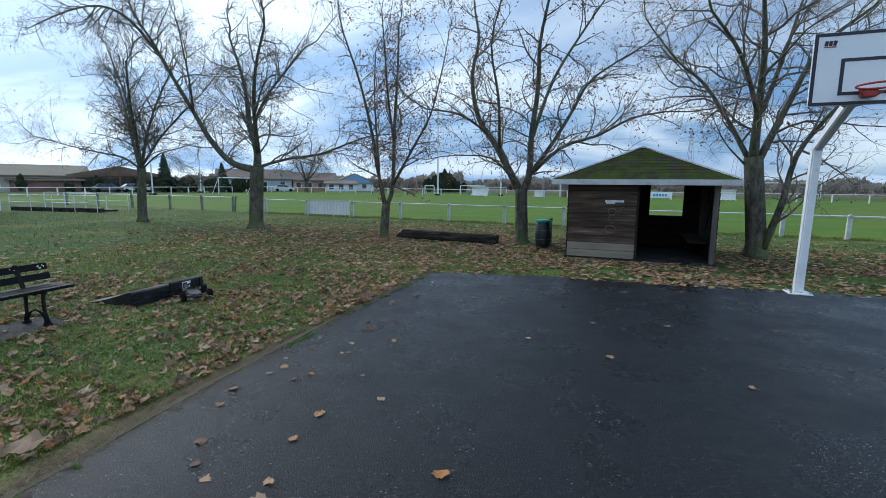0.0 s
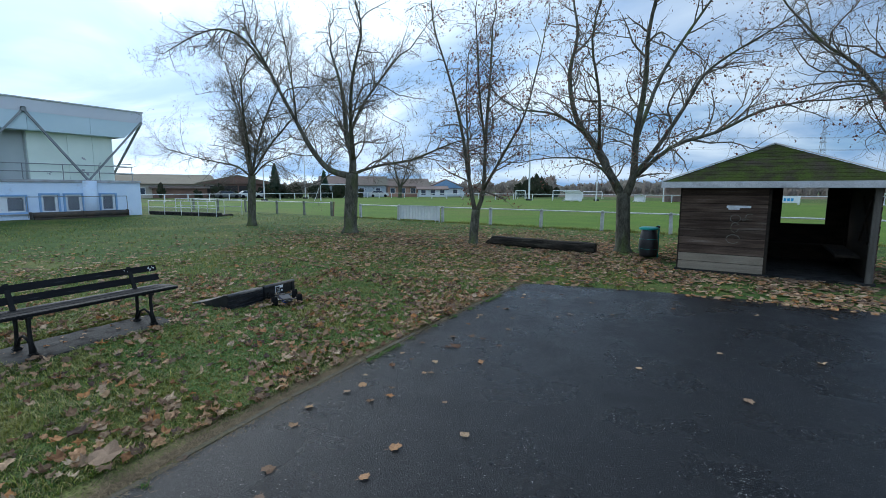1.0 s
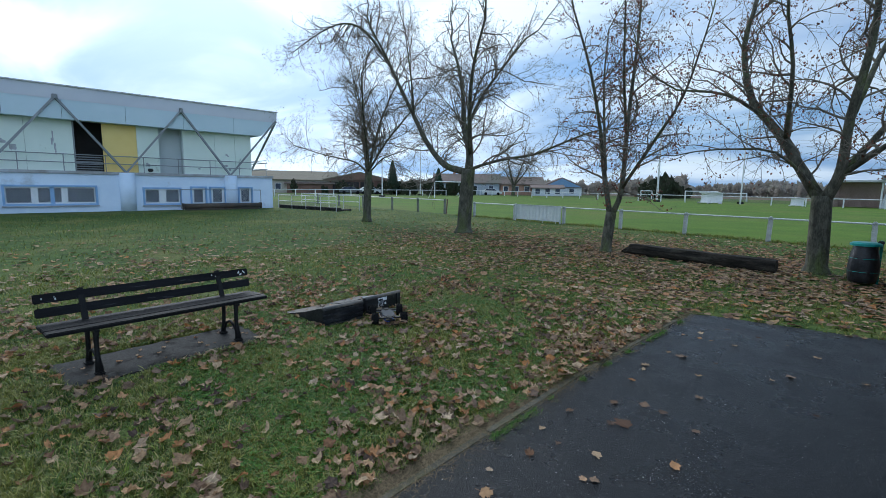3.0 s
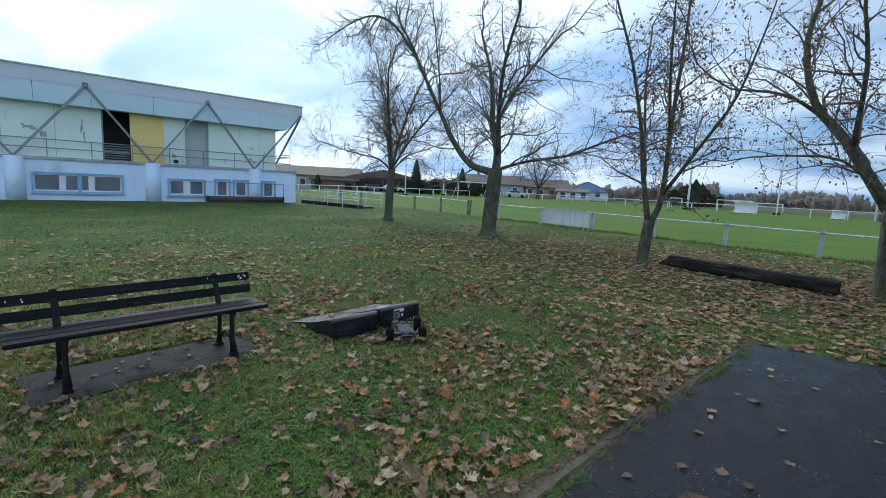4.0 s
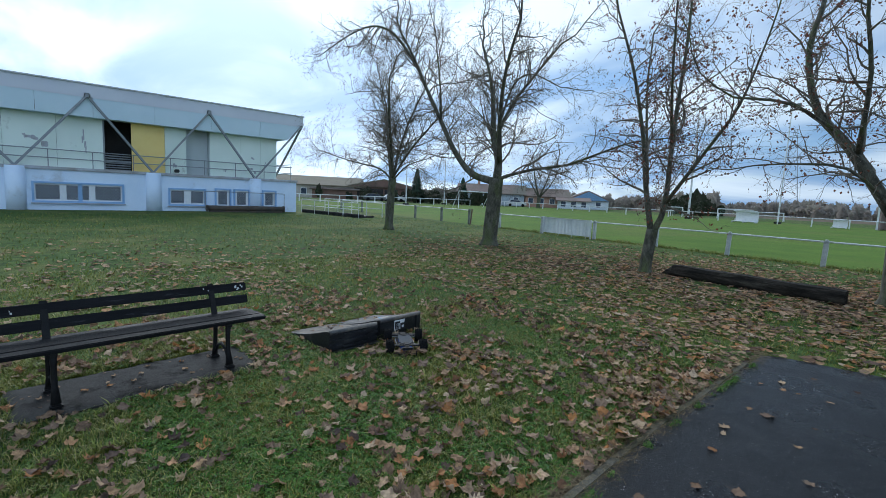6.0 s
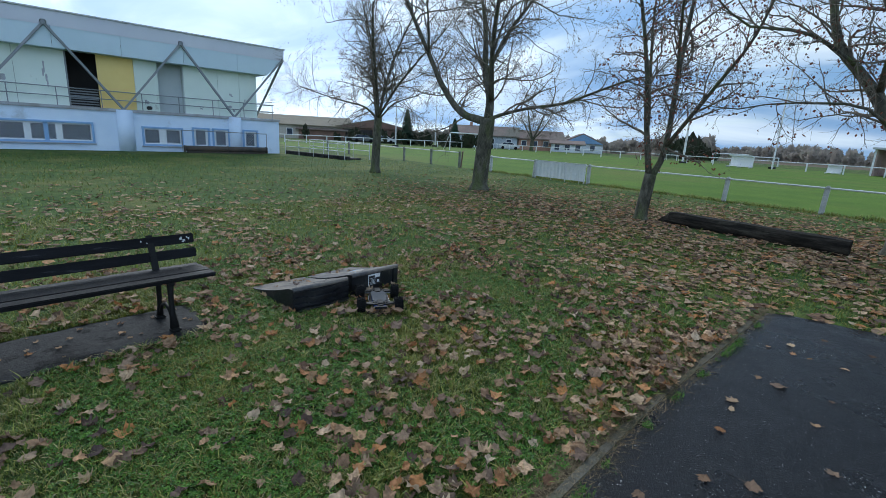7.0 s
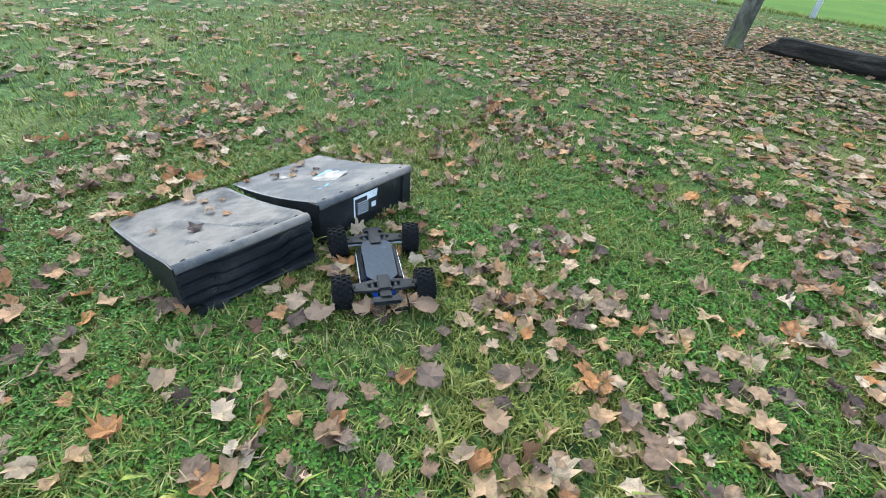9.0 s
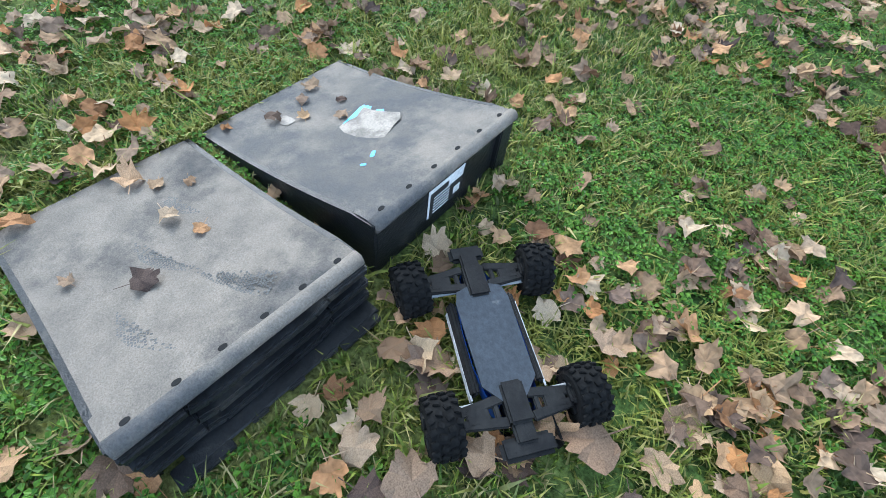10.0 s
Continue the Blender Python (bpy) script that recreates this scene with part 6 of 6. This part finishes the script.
tree((-1.97, 13.92), 0.20, (-0.05, 0, 1.64), [
    ([(-0.08, 0, 1.55), (-1.0, 0.5, 3.01), (-1.67, 0.83, 3.89), (-2.04, 1.24, 5.28), (-1.93, 1.57, 6.53), (-2.2, 2.0, 7.6)], 0.15),
    ([(-1.3, 0.62, 3.4), (-1.9, -0.4, 3.85), (-2.7, -1.2, 3.94)], 0.06),
    ([(0.0, 0, 1.55), (0.21, -0.14, 2.14), (0.27, -0.39, 3.18), (0.47, -0.71, 4.43), (0.52, -0.98, 5.51), (0.78, -1.26, 6.62)], 0.15),
    ([(0.16, -0.05, 2.0), (0.78, 0.58, 3.08), (1.3, 0.98, 4.1), (1.64, 1.26, 4.83), (2.2, 1.52, 5.34), (3.13, 1.87, 5.94)], 0.09),
    ([(0.16, -0.05, 2.0), (1.13, -0.66, 2.78), (2.11, -1.03, 3.06), (2.91, -1.38, 3.42), (3.64, -1.65, 3.51)], 0.075),
    ([(-0.16, 0, 1.75), (-0.85, -0.48, 2.53), (-1.81, -0.81, 2.62)], 0.05),
    ([(0.27, -0.3, 3.1), (0.68, 0.9, 5.0), (1.5, 1.8, 6.7), (2.1, 2.4, 7.8)], 0.075),
    ([(-0.85, 0.4, 2.9), (-0.75, -0.3, 4.31), (-0.88, -0.75, 5.65), (-0.51, -1.05, 6.86)], 0.065)],
    "forked park tree with withered red-brown leaves still hanging", 14, leaves=2600, ext=2.4, dens=0.30, reach=1.6)
tree((4.07, 13.48), 0.235, (-0.25, 0, 2.5), [
    ([(-0.25, 0, 2.35), (-0.31, -0.3, 3.6), (-0.38, -0.65, 4.76), (-0.58, -1.02, 5.96)], 0.15),
    ([(0.12, -0.12, 0.25), (0.38, -0.25, 1.36), (0.58, -0.2, 2.49), (1.07, -0.31, 3.38), (1.51, -0.43, 3.9)], 0.12),
    ([(-0.3, 0, 2.35), (-0.78, 0.28, 3.36), (-1.38, 0.65, 4.45), (-2.0, 0.92, 5.11), (-2.68, 1.29, 6.13)], 0.085),
    ([(-0.15, 0, 2.35), (0.54, 0.47, 3.94), (1.15, 0.89, 5.19), (2.28, 1.32, 6.17)], 0.12),
    ([(-0.31, -0.3, 3.5), (-0.9, -0.9, 4.75), (-1.63, -1.34, 5.63)], 0.08),
    ([(-0.4, 0, 2.3), (-0.82, -0.17, 2.71), (-1.04, -0.27, 3.01)], 0.035),
    ([(-0.16, 0.1, 3.5), (0.33, 0.51, 5.09), (0.64, 0.77, 6.32)], 0.08)],
    "thick pollarded park tree with a second slanting stem", 15, seeds=900, ext=2.2, dens=0.24, reach=1.8)
tree((-56.3, 76.0), 0.4, (0.1, 0, 2.2), [
    ([(0.1, 0, 2.1), (-2.0, 0.5, 4.2), (-3.6, 1.0, 6.0)], 0.2),
    ([(0.1, 0, 2.1), (-0.6, -0.5, 5.0), (-1.0, -0.8, 7.6)], 0.25),
    ([(0.1, 0, 2.1), (1.0, 0.6, 4.8), (1.6, 1.0, 7.2)], 0.25),
    ([(0.1, 0, 2.1), (2.4, -0.4, 4.0), (4.0, -0.8, 5.8)], 0.2)],
    "broad bare tree in front of the brick house", 16, ext=2.4, dens=0.33, reach=2.8, group="far trees")


# ---- grass, clover and fallen leaves ----
def solid_at(x, y):
    """True where something stands on the lawn."""
    if x > edge_x(y) - 0.03 + 0.06 * noise.noise(Vector((x * 3, y * 3, 1.0))) and y < 8.3:
        return True
    if x > -2.7 and y < 8.25 + 0.17 * (x + 2.7) * (1 if x < 0 else 0.55) + 0.1:
        return True
    for kind, at, turn, w, d in RAMPS:
        a = radians(turn)
        dx, dy = x - at[0], y - at[1]
        u, v = dx * math.cos(a) + dy * math.sin(a), -dx * math.sin(a) + dy * math.cos(a)
        if -d - 0.005 < u < (0.08 if kind == "ribbed" else 0.02) and -0.01 < v < w + 0.01:
            return True
    a = radians(BTURN)
    dx, dy = x - BX, y - BY
    u, v = dx * math.cos(a) + dy * math.sin(a), -dx * math.sin(a) + dy * math.cos(a)
    if -0.60 < u < 0.12 and abs(v) < 0.86:
        return True
    return -0.5 < x < 2.95 and 11.4 < y < 14.7


def blades(n, xr, yr, hr, width, seed, tall=0.0):
    """Bent grass blades, in tufts."""
    r = np.random.default_rng(seed)
    vs, fs = [], []
    x, y = r.uniform(*xr, n), r.uniform(*yr, n)
    h, a = r.uniform(*hr, n), r.uniform(0, 2 * np.pi, n)
    lean, w = r.uniform(0.3, 1.7, n), r.uniform(0.6, 1.3, n) * width
    for i in range(n):
        if solid_at(x[i], y[i]):
            continue
        tuft = noise.noise(Vector((x[i] * 1.7, y[i] * 1.7, 3.0)))
        clump = noise.noise(Vector((x[i] * 13.0, y[i] * 13.0, 6.0))) + 0.7 * noise.noise(Vector((x[i] * 34.0, y[i] * 34.0, 8.0)))
        if (tuft < -0.35 and r.random() < 0.6) or (clump < -0.12 and r.random() < 0.7):
            continue
        if y[i] < 8.3 and x[i] > edge_x(y[i]) - 0.11 and r.random() < 0.75:
            continue
        hh = h[i] * max(0.35, 1.0 + 0.6 * tuft + 0.9 * clump)
        c, s = math.cos(a[i]), math.sin(a[i])
        px, py = -s * w[i], c * w[i]
        b = len(vs)
        l = lean[i] * hh
        vs += [(x[i] - px, y[i] - py, 0), (x[i] + px, y[i] + py, 0), (x[i] + px * 0.7 + c * l * 0.35, y[i] + py * 0.7 + s * l * 0.35, hh * 0.62),
               (x[i] - px * 0.7 + c * l * 0.35, y[i] - py * 0.7 + s * l * 0.35, hh * 0.62), (x[i] + c * l, y[i] + s * l, hh * 0.95)]
        fs += [(b, b + 1, b + 2, b + 3), (b + 3, b + 2, b + 4)]
    return vs, fs


tagged(part("grass", blades(330000, (-7.2, -2.2), (0.4, 7.2), (0.014, 0.042), 0.0032, 21), M_GRASS), "short damp winter grass round the ramps", "grass", kind="stuff")
tagged(part("grass", blades(130000, (-12.0, -1.0), (-0.5, 12.0), (0.016, 0.05), 0.0045, 22), M_GRASS), "short damp winter grass of the park lawn", "grass", kind="stuff")
tagged(part("grass", blades(45000, (-30.0, 8.0), (-1.0, 21.5), (0.03, 0.07), 0.008, 23), M_GRASS), "short damp winter grass towards the fence", "grass", kind="stuff")


def fence_grass():
    """Uncut grass left standing under the rail of the pitch fence."""
    r = np.random.default_rng(24)
    vs, fs = [], []
    for i in range(14000):
        x = r.uniform(-20.0, 12.0)
        y = fence_y(x) + r.normal(0.12, 0.13)
        k = 0.5 + noise.noise(Vector((x * 1.6, 0, 2.0)))
        h = r.uniform(0.05, 0.17) * max(0.25, k + 0.3)
        a, w = r.uniform(0, 6.28), r.uniform(0.004, 0.010)
        c, q = math.cos(a), math.sin(a)
        b = len(vs)
        vs += [(x - q * w, y + c * w, 0), (x + q * w, y - c * w, 0), (x + c * h * 0.6, y + q * h * 0.6, h)]
        fs.append((b, b + 1, b + 2))
    return vs, fs


tagged(part("rough_grass", fence_grass(), M_GRASS), "uncut rough grass along the foot of the pitch fence", "grass", kind="stuff")


def clover(n, xr, yr, seed):
    r = np.random.default_rng(seed)
    vs, fs = [], []
    for i in range(n):
        x, y = r.uniform(*xr), r.uniform(*yr)
        if solid_at(x, y) or noise.noise(Vector((x * 0.9, y * 0.9, 9.0))) < r.uniform(-0.25, 0.25):
            continue
        z, s, a0 = r.uniform(0.012, 0.036), r.uniform(0.007, 0.0135), r.uniform(0, 6.28)
        for k in range(3):
            a = a0 + k * 2.09
            c, d = math.cos(a), math.sin(a)
            b = len(vs)
            vs += [(x, y, z), (x + s * (c - 0.6 * d), y + s * (d + 0.6 * c), z + 0.003), (x + s * 1.6 * c, y + s * 1.6 * d, z - 0.001), (x + s * (c + 0.6 * d), y + s * (d - 0.6 * c), z + 0.003)]
            fs.append((b, b + 1, b + 2, b + 3))
    return vs, fs


tagged(part("clover", clover(70000, (-7.6, -2.7), (2.4, 8.2), 31), M_CLOVER), "low bright green clover in the lawn", "clover", kind="stuff")


def leaf_shape(seed):
    """A dry, crumpled five-lobed leaf about one unit across: points and faces, stalk included."""
    r = np.random.default_rng(seed)
    lobes = [(-2.65, 0.40), (-2.3, 0.50), (-2.0, 0.46), (-1.65, 0.58), (-1.45, 0.62), (-1.2, 0.54), (-0.95, 0.50), (-0.7, 0.62), (-0.55, 0.60), (-0.35, 0.54), (-0.15, 0.66), (0.0, 0.76),
             (0.15, 0.66), (0.35, 0.54), (0.55, 0.60), (0.7, 0.62), (0.95, 0.50), (1.2, 0.54), (1.45, 0.62), (1.65, 0.58), (2.0, 0.46), (2.3, 0.50), (2.65, 0.40), (3.14, 0.20)]
    wide = r.uniform(0.7, 1.05)
    fold = r.uniform(-0.3, 0.9)
    along, across = r.uniform(-1.0, 2.0), r.uniform(-1.0, 2.2)
    twist = r.uniform(-0.9, 0.9)
    ph = r.uniform(0, 6.28)

    def lift(x, y, a, q):
        return (across * y * y + along * x * x + twist * x * y + fold * abs(y) * 0.45 + 0.16 * q * math.sin(3 * a + ph) + 0.10 * q * math.sin(5 * a + 2 * ph) + r.uniform(-0.05, 0.05) * q) * 0.85

    vs = [(0, 0, 0.0)]
    for a, q in lobes[::2]:
        q = 0.27 * r.uniform(0.85, 1.15)
        x, y = q * math.cos(a), q * math.sin(a) * wide
        vs.append((x, y, lift(x, y, a, q)))
    for a, q in lobes:
        q *= r.uniform(0.68, 1.08) * 0.76
        a += r.normal(0, 0.05)
        x, y = q * math.cos(a), q * math.sin(a) * wide
        z = lift(x, y, a, q * 1.6)
        # steep rims curl inwards
        k = 1.0 / math.sqrt(1.0 + 0.9 * z * z)
        vs.append((x * k, y * k, z))
    m = len(lobes)
    h = m // 2
    fs = []
    for i in range(h):
        j = (i + 1) % h
        fs.append((0, 1 + i, 1 + j))
        o0, o1, o2 = 1 + h + 2 * i, 1 + h + 2 * i + 1, 1 + h + (2 * i + 2) % m
        fs += [(1 + i, o0, o1), (1 + i, o1, 1 + j), (1 + j, o1, o2)]
    b = len(vs)
    vs += [(-0.10, -0.012, 0.01), (-0.10, 0.012, 0.01), (-0.55, 0.05, 0.08), (-0.55, 0.03, 0.08)]
    fs.append((b, b + 1, b + 2, b + 3))
    z0 = min(v[2] for v in vs)
    return [(x, y, z - z0) for x, y, z in vs], fs


def far_leaf(seed):
    """The same leaf with eight points, for leaf litter further off."""
    r = np.random.default_rng(seed)
    c1, c2, f = r.uniform(-0.5, 0.7), r.uniform(-0.4, 0.7), r.uniform(-0.2, 0.4)
    vs = [(0, 0, 0.02)]
    for k in range(8):
        a = k * math.pi / 4 + r.normal(0, 0.1)
        q = (0.52 if k % 2 == 0 else 0.42) * r.uniform(0.7, 1.15)
        x, y = q * math.cos(a), q * math.sin(a)
        vs.append((x, y, c1 * x * x + c2 * y * y + f * abs(y) * 0.5 + r.uniform(-0.07, 0.07)))
    z0 = min(v[2] for v in vs)
    return [(x, y, z - z0) for x, y, z in vs], [(0, 1 + k, 1 + (k + 1) % 8) for k in range(8)]


SHAPES = [leaf_shape(100 + i) for i in range(24)]
FAR_SHAPES = [far_leaf(300 + i) for i in range(24)]
LEAF_ME = []
for sv, sf in SHAPES:
    me = bpy.data.meshes.new("fallen_leaf")
    me.from_pydata(sv, [], sf)
    me.materials.append(M_LEAF_ONE)
    LEAF_ME.append(me)


def one_leaf(x, y, z, size, spin, k, tilt=0.0, slope=0.0, flat=1.0):
    ob = new("fallen_leaf", LEAF_ME[k % len(LEAF_ME)])
    ob.matrix_world = pose(x, y, z, tilt, slope, spin) @ Matrix.Diagonal((size, size, size * flat, 1))
    return tagged(ob, "dry brown curled leaf lying on the " + ("asphalt" if x > edge_x(y) and y < 8.6 else ("ramp" if z > 0.03 else "grass")), "leaf", "fallen leaves")


def litter_density(x, y):
    """Leaves a square metre."""
    d = (96.0 if y > 4.7 else 84.0) if -8.0 < x < -2.4 else max(10.0, 60 - 4.2 * abs(x + 7))
    if y < 3.0:
        d *= 0.8
    if x < -4.2 and 5.4 < y < 10.5:
        d *= 0.72
    for tx, ty, s, k in ((-6.5, 12.0, 3.6, 60), (-1.6, 11.9, 2.6, 110), (-10.8, 13.0, 2.8, 70), (4.4, 12.2, 2.6, 120), (1.5, 10.2, 1.6, 130), (8.0, 12.5, 3.0, 60)):
        d += k * math.exp(-((x - tx) ** 2 + (y - ty) ** 2) / (s * s))
    if x > -5.3 and 4.6 < y < 8.5:
        d *= 1.4
    if x > -8 and y < 8.5:
        d += (120 if y > 4 else 150) * math.exp(-((x - edge_x(y) + 0.15) / 0.32) ** 2)
    if x < -12:
        d *= max(0.12, 1 - (-12 - x) / 7)
    if y > 15.5:
        d *= max(0.05, 1 - (y - 15.5) / 5)
    return d * max(0.15, 0.95 + 1.3 * noise.noise(Vector((x * 0.9, y * 0.9, 2.0))) + 1.3 * noise.noise(Vector((x * 2.3, y * 2.3, 5.0))))


rl = np.random.default_rng(77)
lv, lf_ = [], []
singles = 0
cell = 0.25
yy = -1.0
while yy < 20.5:
    xx = -21.0
    while xx < 13.0:
        n = rl.poisson(max(0.0, litter_density(xx, yy)) * cell * cell)
        for _ in range(int(n)):
            x, y = xx + rl.uniform(0, cell), yy + rl.uniform(0, cell)
            if solid_at(x, y) or x > edge_x(y) - 0.02 and y < 8.3:
                continue
            s = rl.uniform(0.06, 0.135) * (1.25 if rl.random() < 0.08 else 1.0)
            k, spin = int(rl.integers(0, 24)), rl.uniform(0, 360)
            tx, ty = rl.normal(0, 16), rl.normal(0, 16)
            z = rl.uniform(0.014, 0.036)
            if -6.4 < x < -3.4 and 3.7 < y < 6.3 and singles < 280 and rl.random() < 0.9:
                one_leaf(x, y, z, s, spin, k, tx, ty)
                singles += 1
                continue
            near = -8.5 < x < -1.8 and y < 7.6
            if not near:
                tx, ty, z = tx * 0.45, ty * 0.45, z * 0.7
            m = pose(x, y, z, tx, ty, spin) @ Matrix.Diagonal((s, s, s, 1))
            b = len(lv)
            sv, sf = (SHAPES if near else FAR_SHAPES)[k]
            lv += [m @ Vector(v) for v in sv]
            lf_ += [tuple(b + i for i in f) for f in sf]
        xx += cell
    yy += cell
tagged(part("leaf_litter", (lv, lf_), M_LEAF), "dry brown and orange leaves scattered over the lawn", "leaves", kind="stuff")

# single leaves on the court
for x, y, s in ((-1.34, 2.65, 0.09), (-1.30, 2.29, 0.085), (-0.16, 5.0, 0.07), (-2.02, 5.03, 0.08), (-1.86, 3.25, 0.075), (0.71, 4.72, 0.085), (1.37, 6.1, 0.09), (-2.19, 6.41, 0.10),
                (-2.0, 4.6, 0.12), (-1.75, 5.5, 0.07), (-1.55, 4.35, 0.09), (-1.95, 4.1, 0.07), (-2.2, 4.9, 0.06), (-1.3, 6.6, 0.08), (-1.2, 7.4, 0.07), (-0.8, 6.9, 0.06), (-2.25, 3.8, 0.08),
                (-1.4, 3.4, 0.05), (-0.2, 2.3, 0.11), (-1.05, 1.7, 0.14), (-1.85, 2.05, 0.09), (-2.15, 2.5, 0.07), (-1.5, 1.75, 0.07), (0.5, 5.9, 0.06), (1.9, 4.4, 0.08), (2.6, 6.4, 0.07),
                (-0.1, 7.7, 0.07), (0.9, 7.9, 0.07), (1.8, 8.3, 0.08), (-1.9, 7.2, 0.06), (-2.3, 7.4, 0.07), (-2.35, 5.9, 0.08), (-1.9, 6.0, 0.06), (2.9, 5.2, 0.06), (-2.2, 3.3, 0.08)):
    one_leaf(x, y, 0.016, s * 1.35, rl.uniform(0, 360), int(rl.integers(0, 24)), rl.normal(0, 4), rl.normal(0, 4), 0.42)

for _ in range(34):
    one_leaf(-2.45 + abs(rl.normal(0, 0.9)), rl.uniform(0.9, 8.0), 0.016, rl.uniform(0.05, 0.10), rl.uniform(0, 360), int(rl.integers(0, 24)), rl.normal(0, 5), rl.normal(0, 5), 0.5)
for x, y, s in ((-2.72, 1.55, 0.27), (-2.62, 1.05, 0.2), (-2.95, 1.9, 0.18), (-2.5, 0.75, 0.2), (-3.3, 1.7, 0.16), (-4.92, 4.98, 0.17), (-5.15, 4.62, 0.15)):
    one_leaf(x, y, 0.035, s, rl.uniform(0, 360), int(rl.integers(0, 24)), rl.normal(0, 6), rl.normal(0, 6))
# on the bench slab
for _ in range(26):
    p = pose(BX, BY, 0.026, 0, 0, BTURN) @ Vector((rl.uniform(-0.55, 0.1), rl.uniform(-0.8, 0.8), 0))
    one_leaf(p.x, p.y, p.z, rl.uniform(0.025, 0.075), rl.uniform(0, 360), int(rl.integers(0, 24)), 0, 0)


def straw():
    """Dead trodden grass along the rim of the court."""
    r = np.random.default_rng(41)
    vs, fs = [], []
    for i in range(22000):
        y = r.uniform(-0.5, 8.4)
        x = edge_x(y) + r.normal(-0.07, 0.075) + 0.03 * noise.noise(Vector((0, y * 2.2, 0)))
        h, a, l, w = r.uniform(0.006, 0.03), r.uniform(0, 6.28), r.uniform(0.03, 0.08), r.uniform(0.001, 0.0028)
        c, s = math.cos(a), math.sin(a)
        b = len(vs)
        vs += [(x - s * w, y + c * w, 0.012), (x + s * w, y - c * w, 0.012), (x + c * l, y + s * l, 0.012 + h)]
        fs.append((b, b + 1, b + 2))
    return vs, fs


tagged(part("dead_grass", straw(), M_STRAW), "trodden straw-coloured dead grass along the court edge", "grass", kind="stuff")



def edge_tufts():
    """Bright young grass in the joint between edging and asphalt."""
    r = np.random.default_rng(43)
    vs, fs = [], []
    for i in range(6000):
        y = r.uniform(0.8, 7.8)
        if noise.noise(Vector((4.0, y * 1.1, 0))) + 0.6 * noise.noise(Vector((9.0, y * 4.0, 0))) < 0.15:
            continue
        x = edge_x(y) + 0.055 + abs(r.normal(0, 0.028))
        h, a, l, w = r.uniform(0.012, 0.035), r.uniform(0, 6.28), r.uniform(0.01, 0.04), r.uniform(0.0015, 0.003)
        c, s = math.cos(a), math.sin(a)
        b = len(vs)
        vs += [(x - s * w, y + c * w, 0.012), (x + s * w, y - c * w, 0.012), (x + c * l, y + s * l, 0.012 + h)]
        fs.append((b, b + 1, b + 2))
    return vs, fs


tagged(part("grass_tufts", edge_tufts(), M_CLOVER), "bright young grass along the mossy edging", "grass", kind="stuff")

# leaves on the two ramp treads
for i, (k, u, v, s) in enumerate(((0, 0.10, 0.62, 0.13), (0, 0.18, 0.70, 0.07), (0, 0.38, 0.62, 0.09), (0, 0.52, 0.68, 0.06), (0, 0.60, 0.36, 0.10), (0, 0.42, 0.16, 0.06), (0, 0.26, 0.82, 0.05), (0, 0.02, 0.12, 0.11),
                                  (1, 0.10, 0.66, 0.09), (1, 0.16, 0.52, 0.07), (1, 0.17, 0.30, 0.08), (1, 0.27, 0.42, 0.07), (1, 0.40, 0.55, 0.07), (1, 0.06, 0.10, 0.05), (1, 0.30, 0.66, 0.05))):
    kind, at, turn, w, d = RAMPS[k]
    p = pose(*at, 0, 0, turn) @ Vector((-d * (1 - u), w * v, ramp_z(u) + 0.003))
    one_leaf(p.x, p.y, p.z, s, rl.uniform(0, 360), i * 5 + 2, 0, 0)
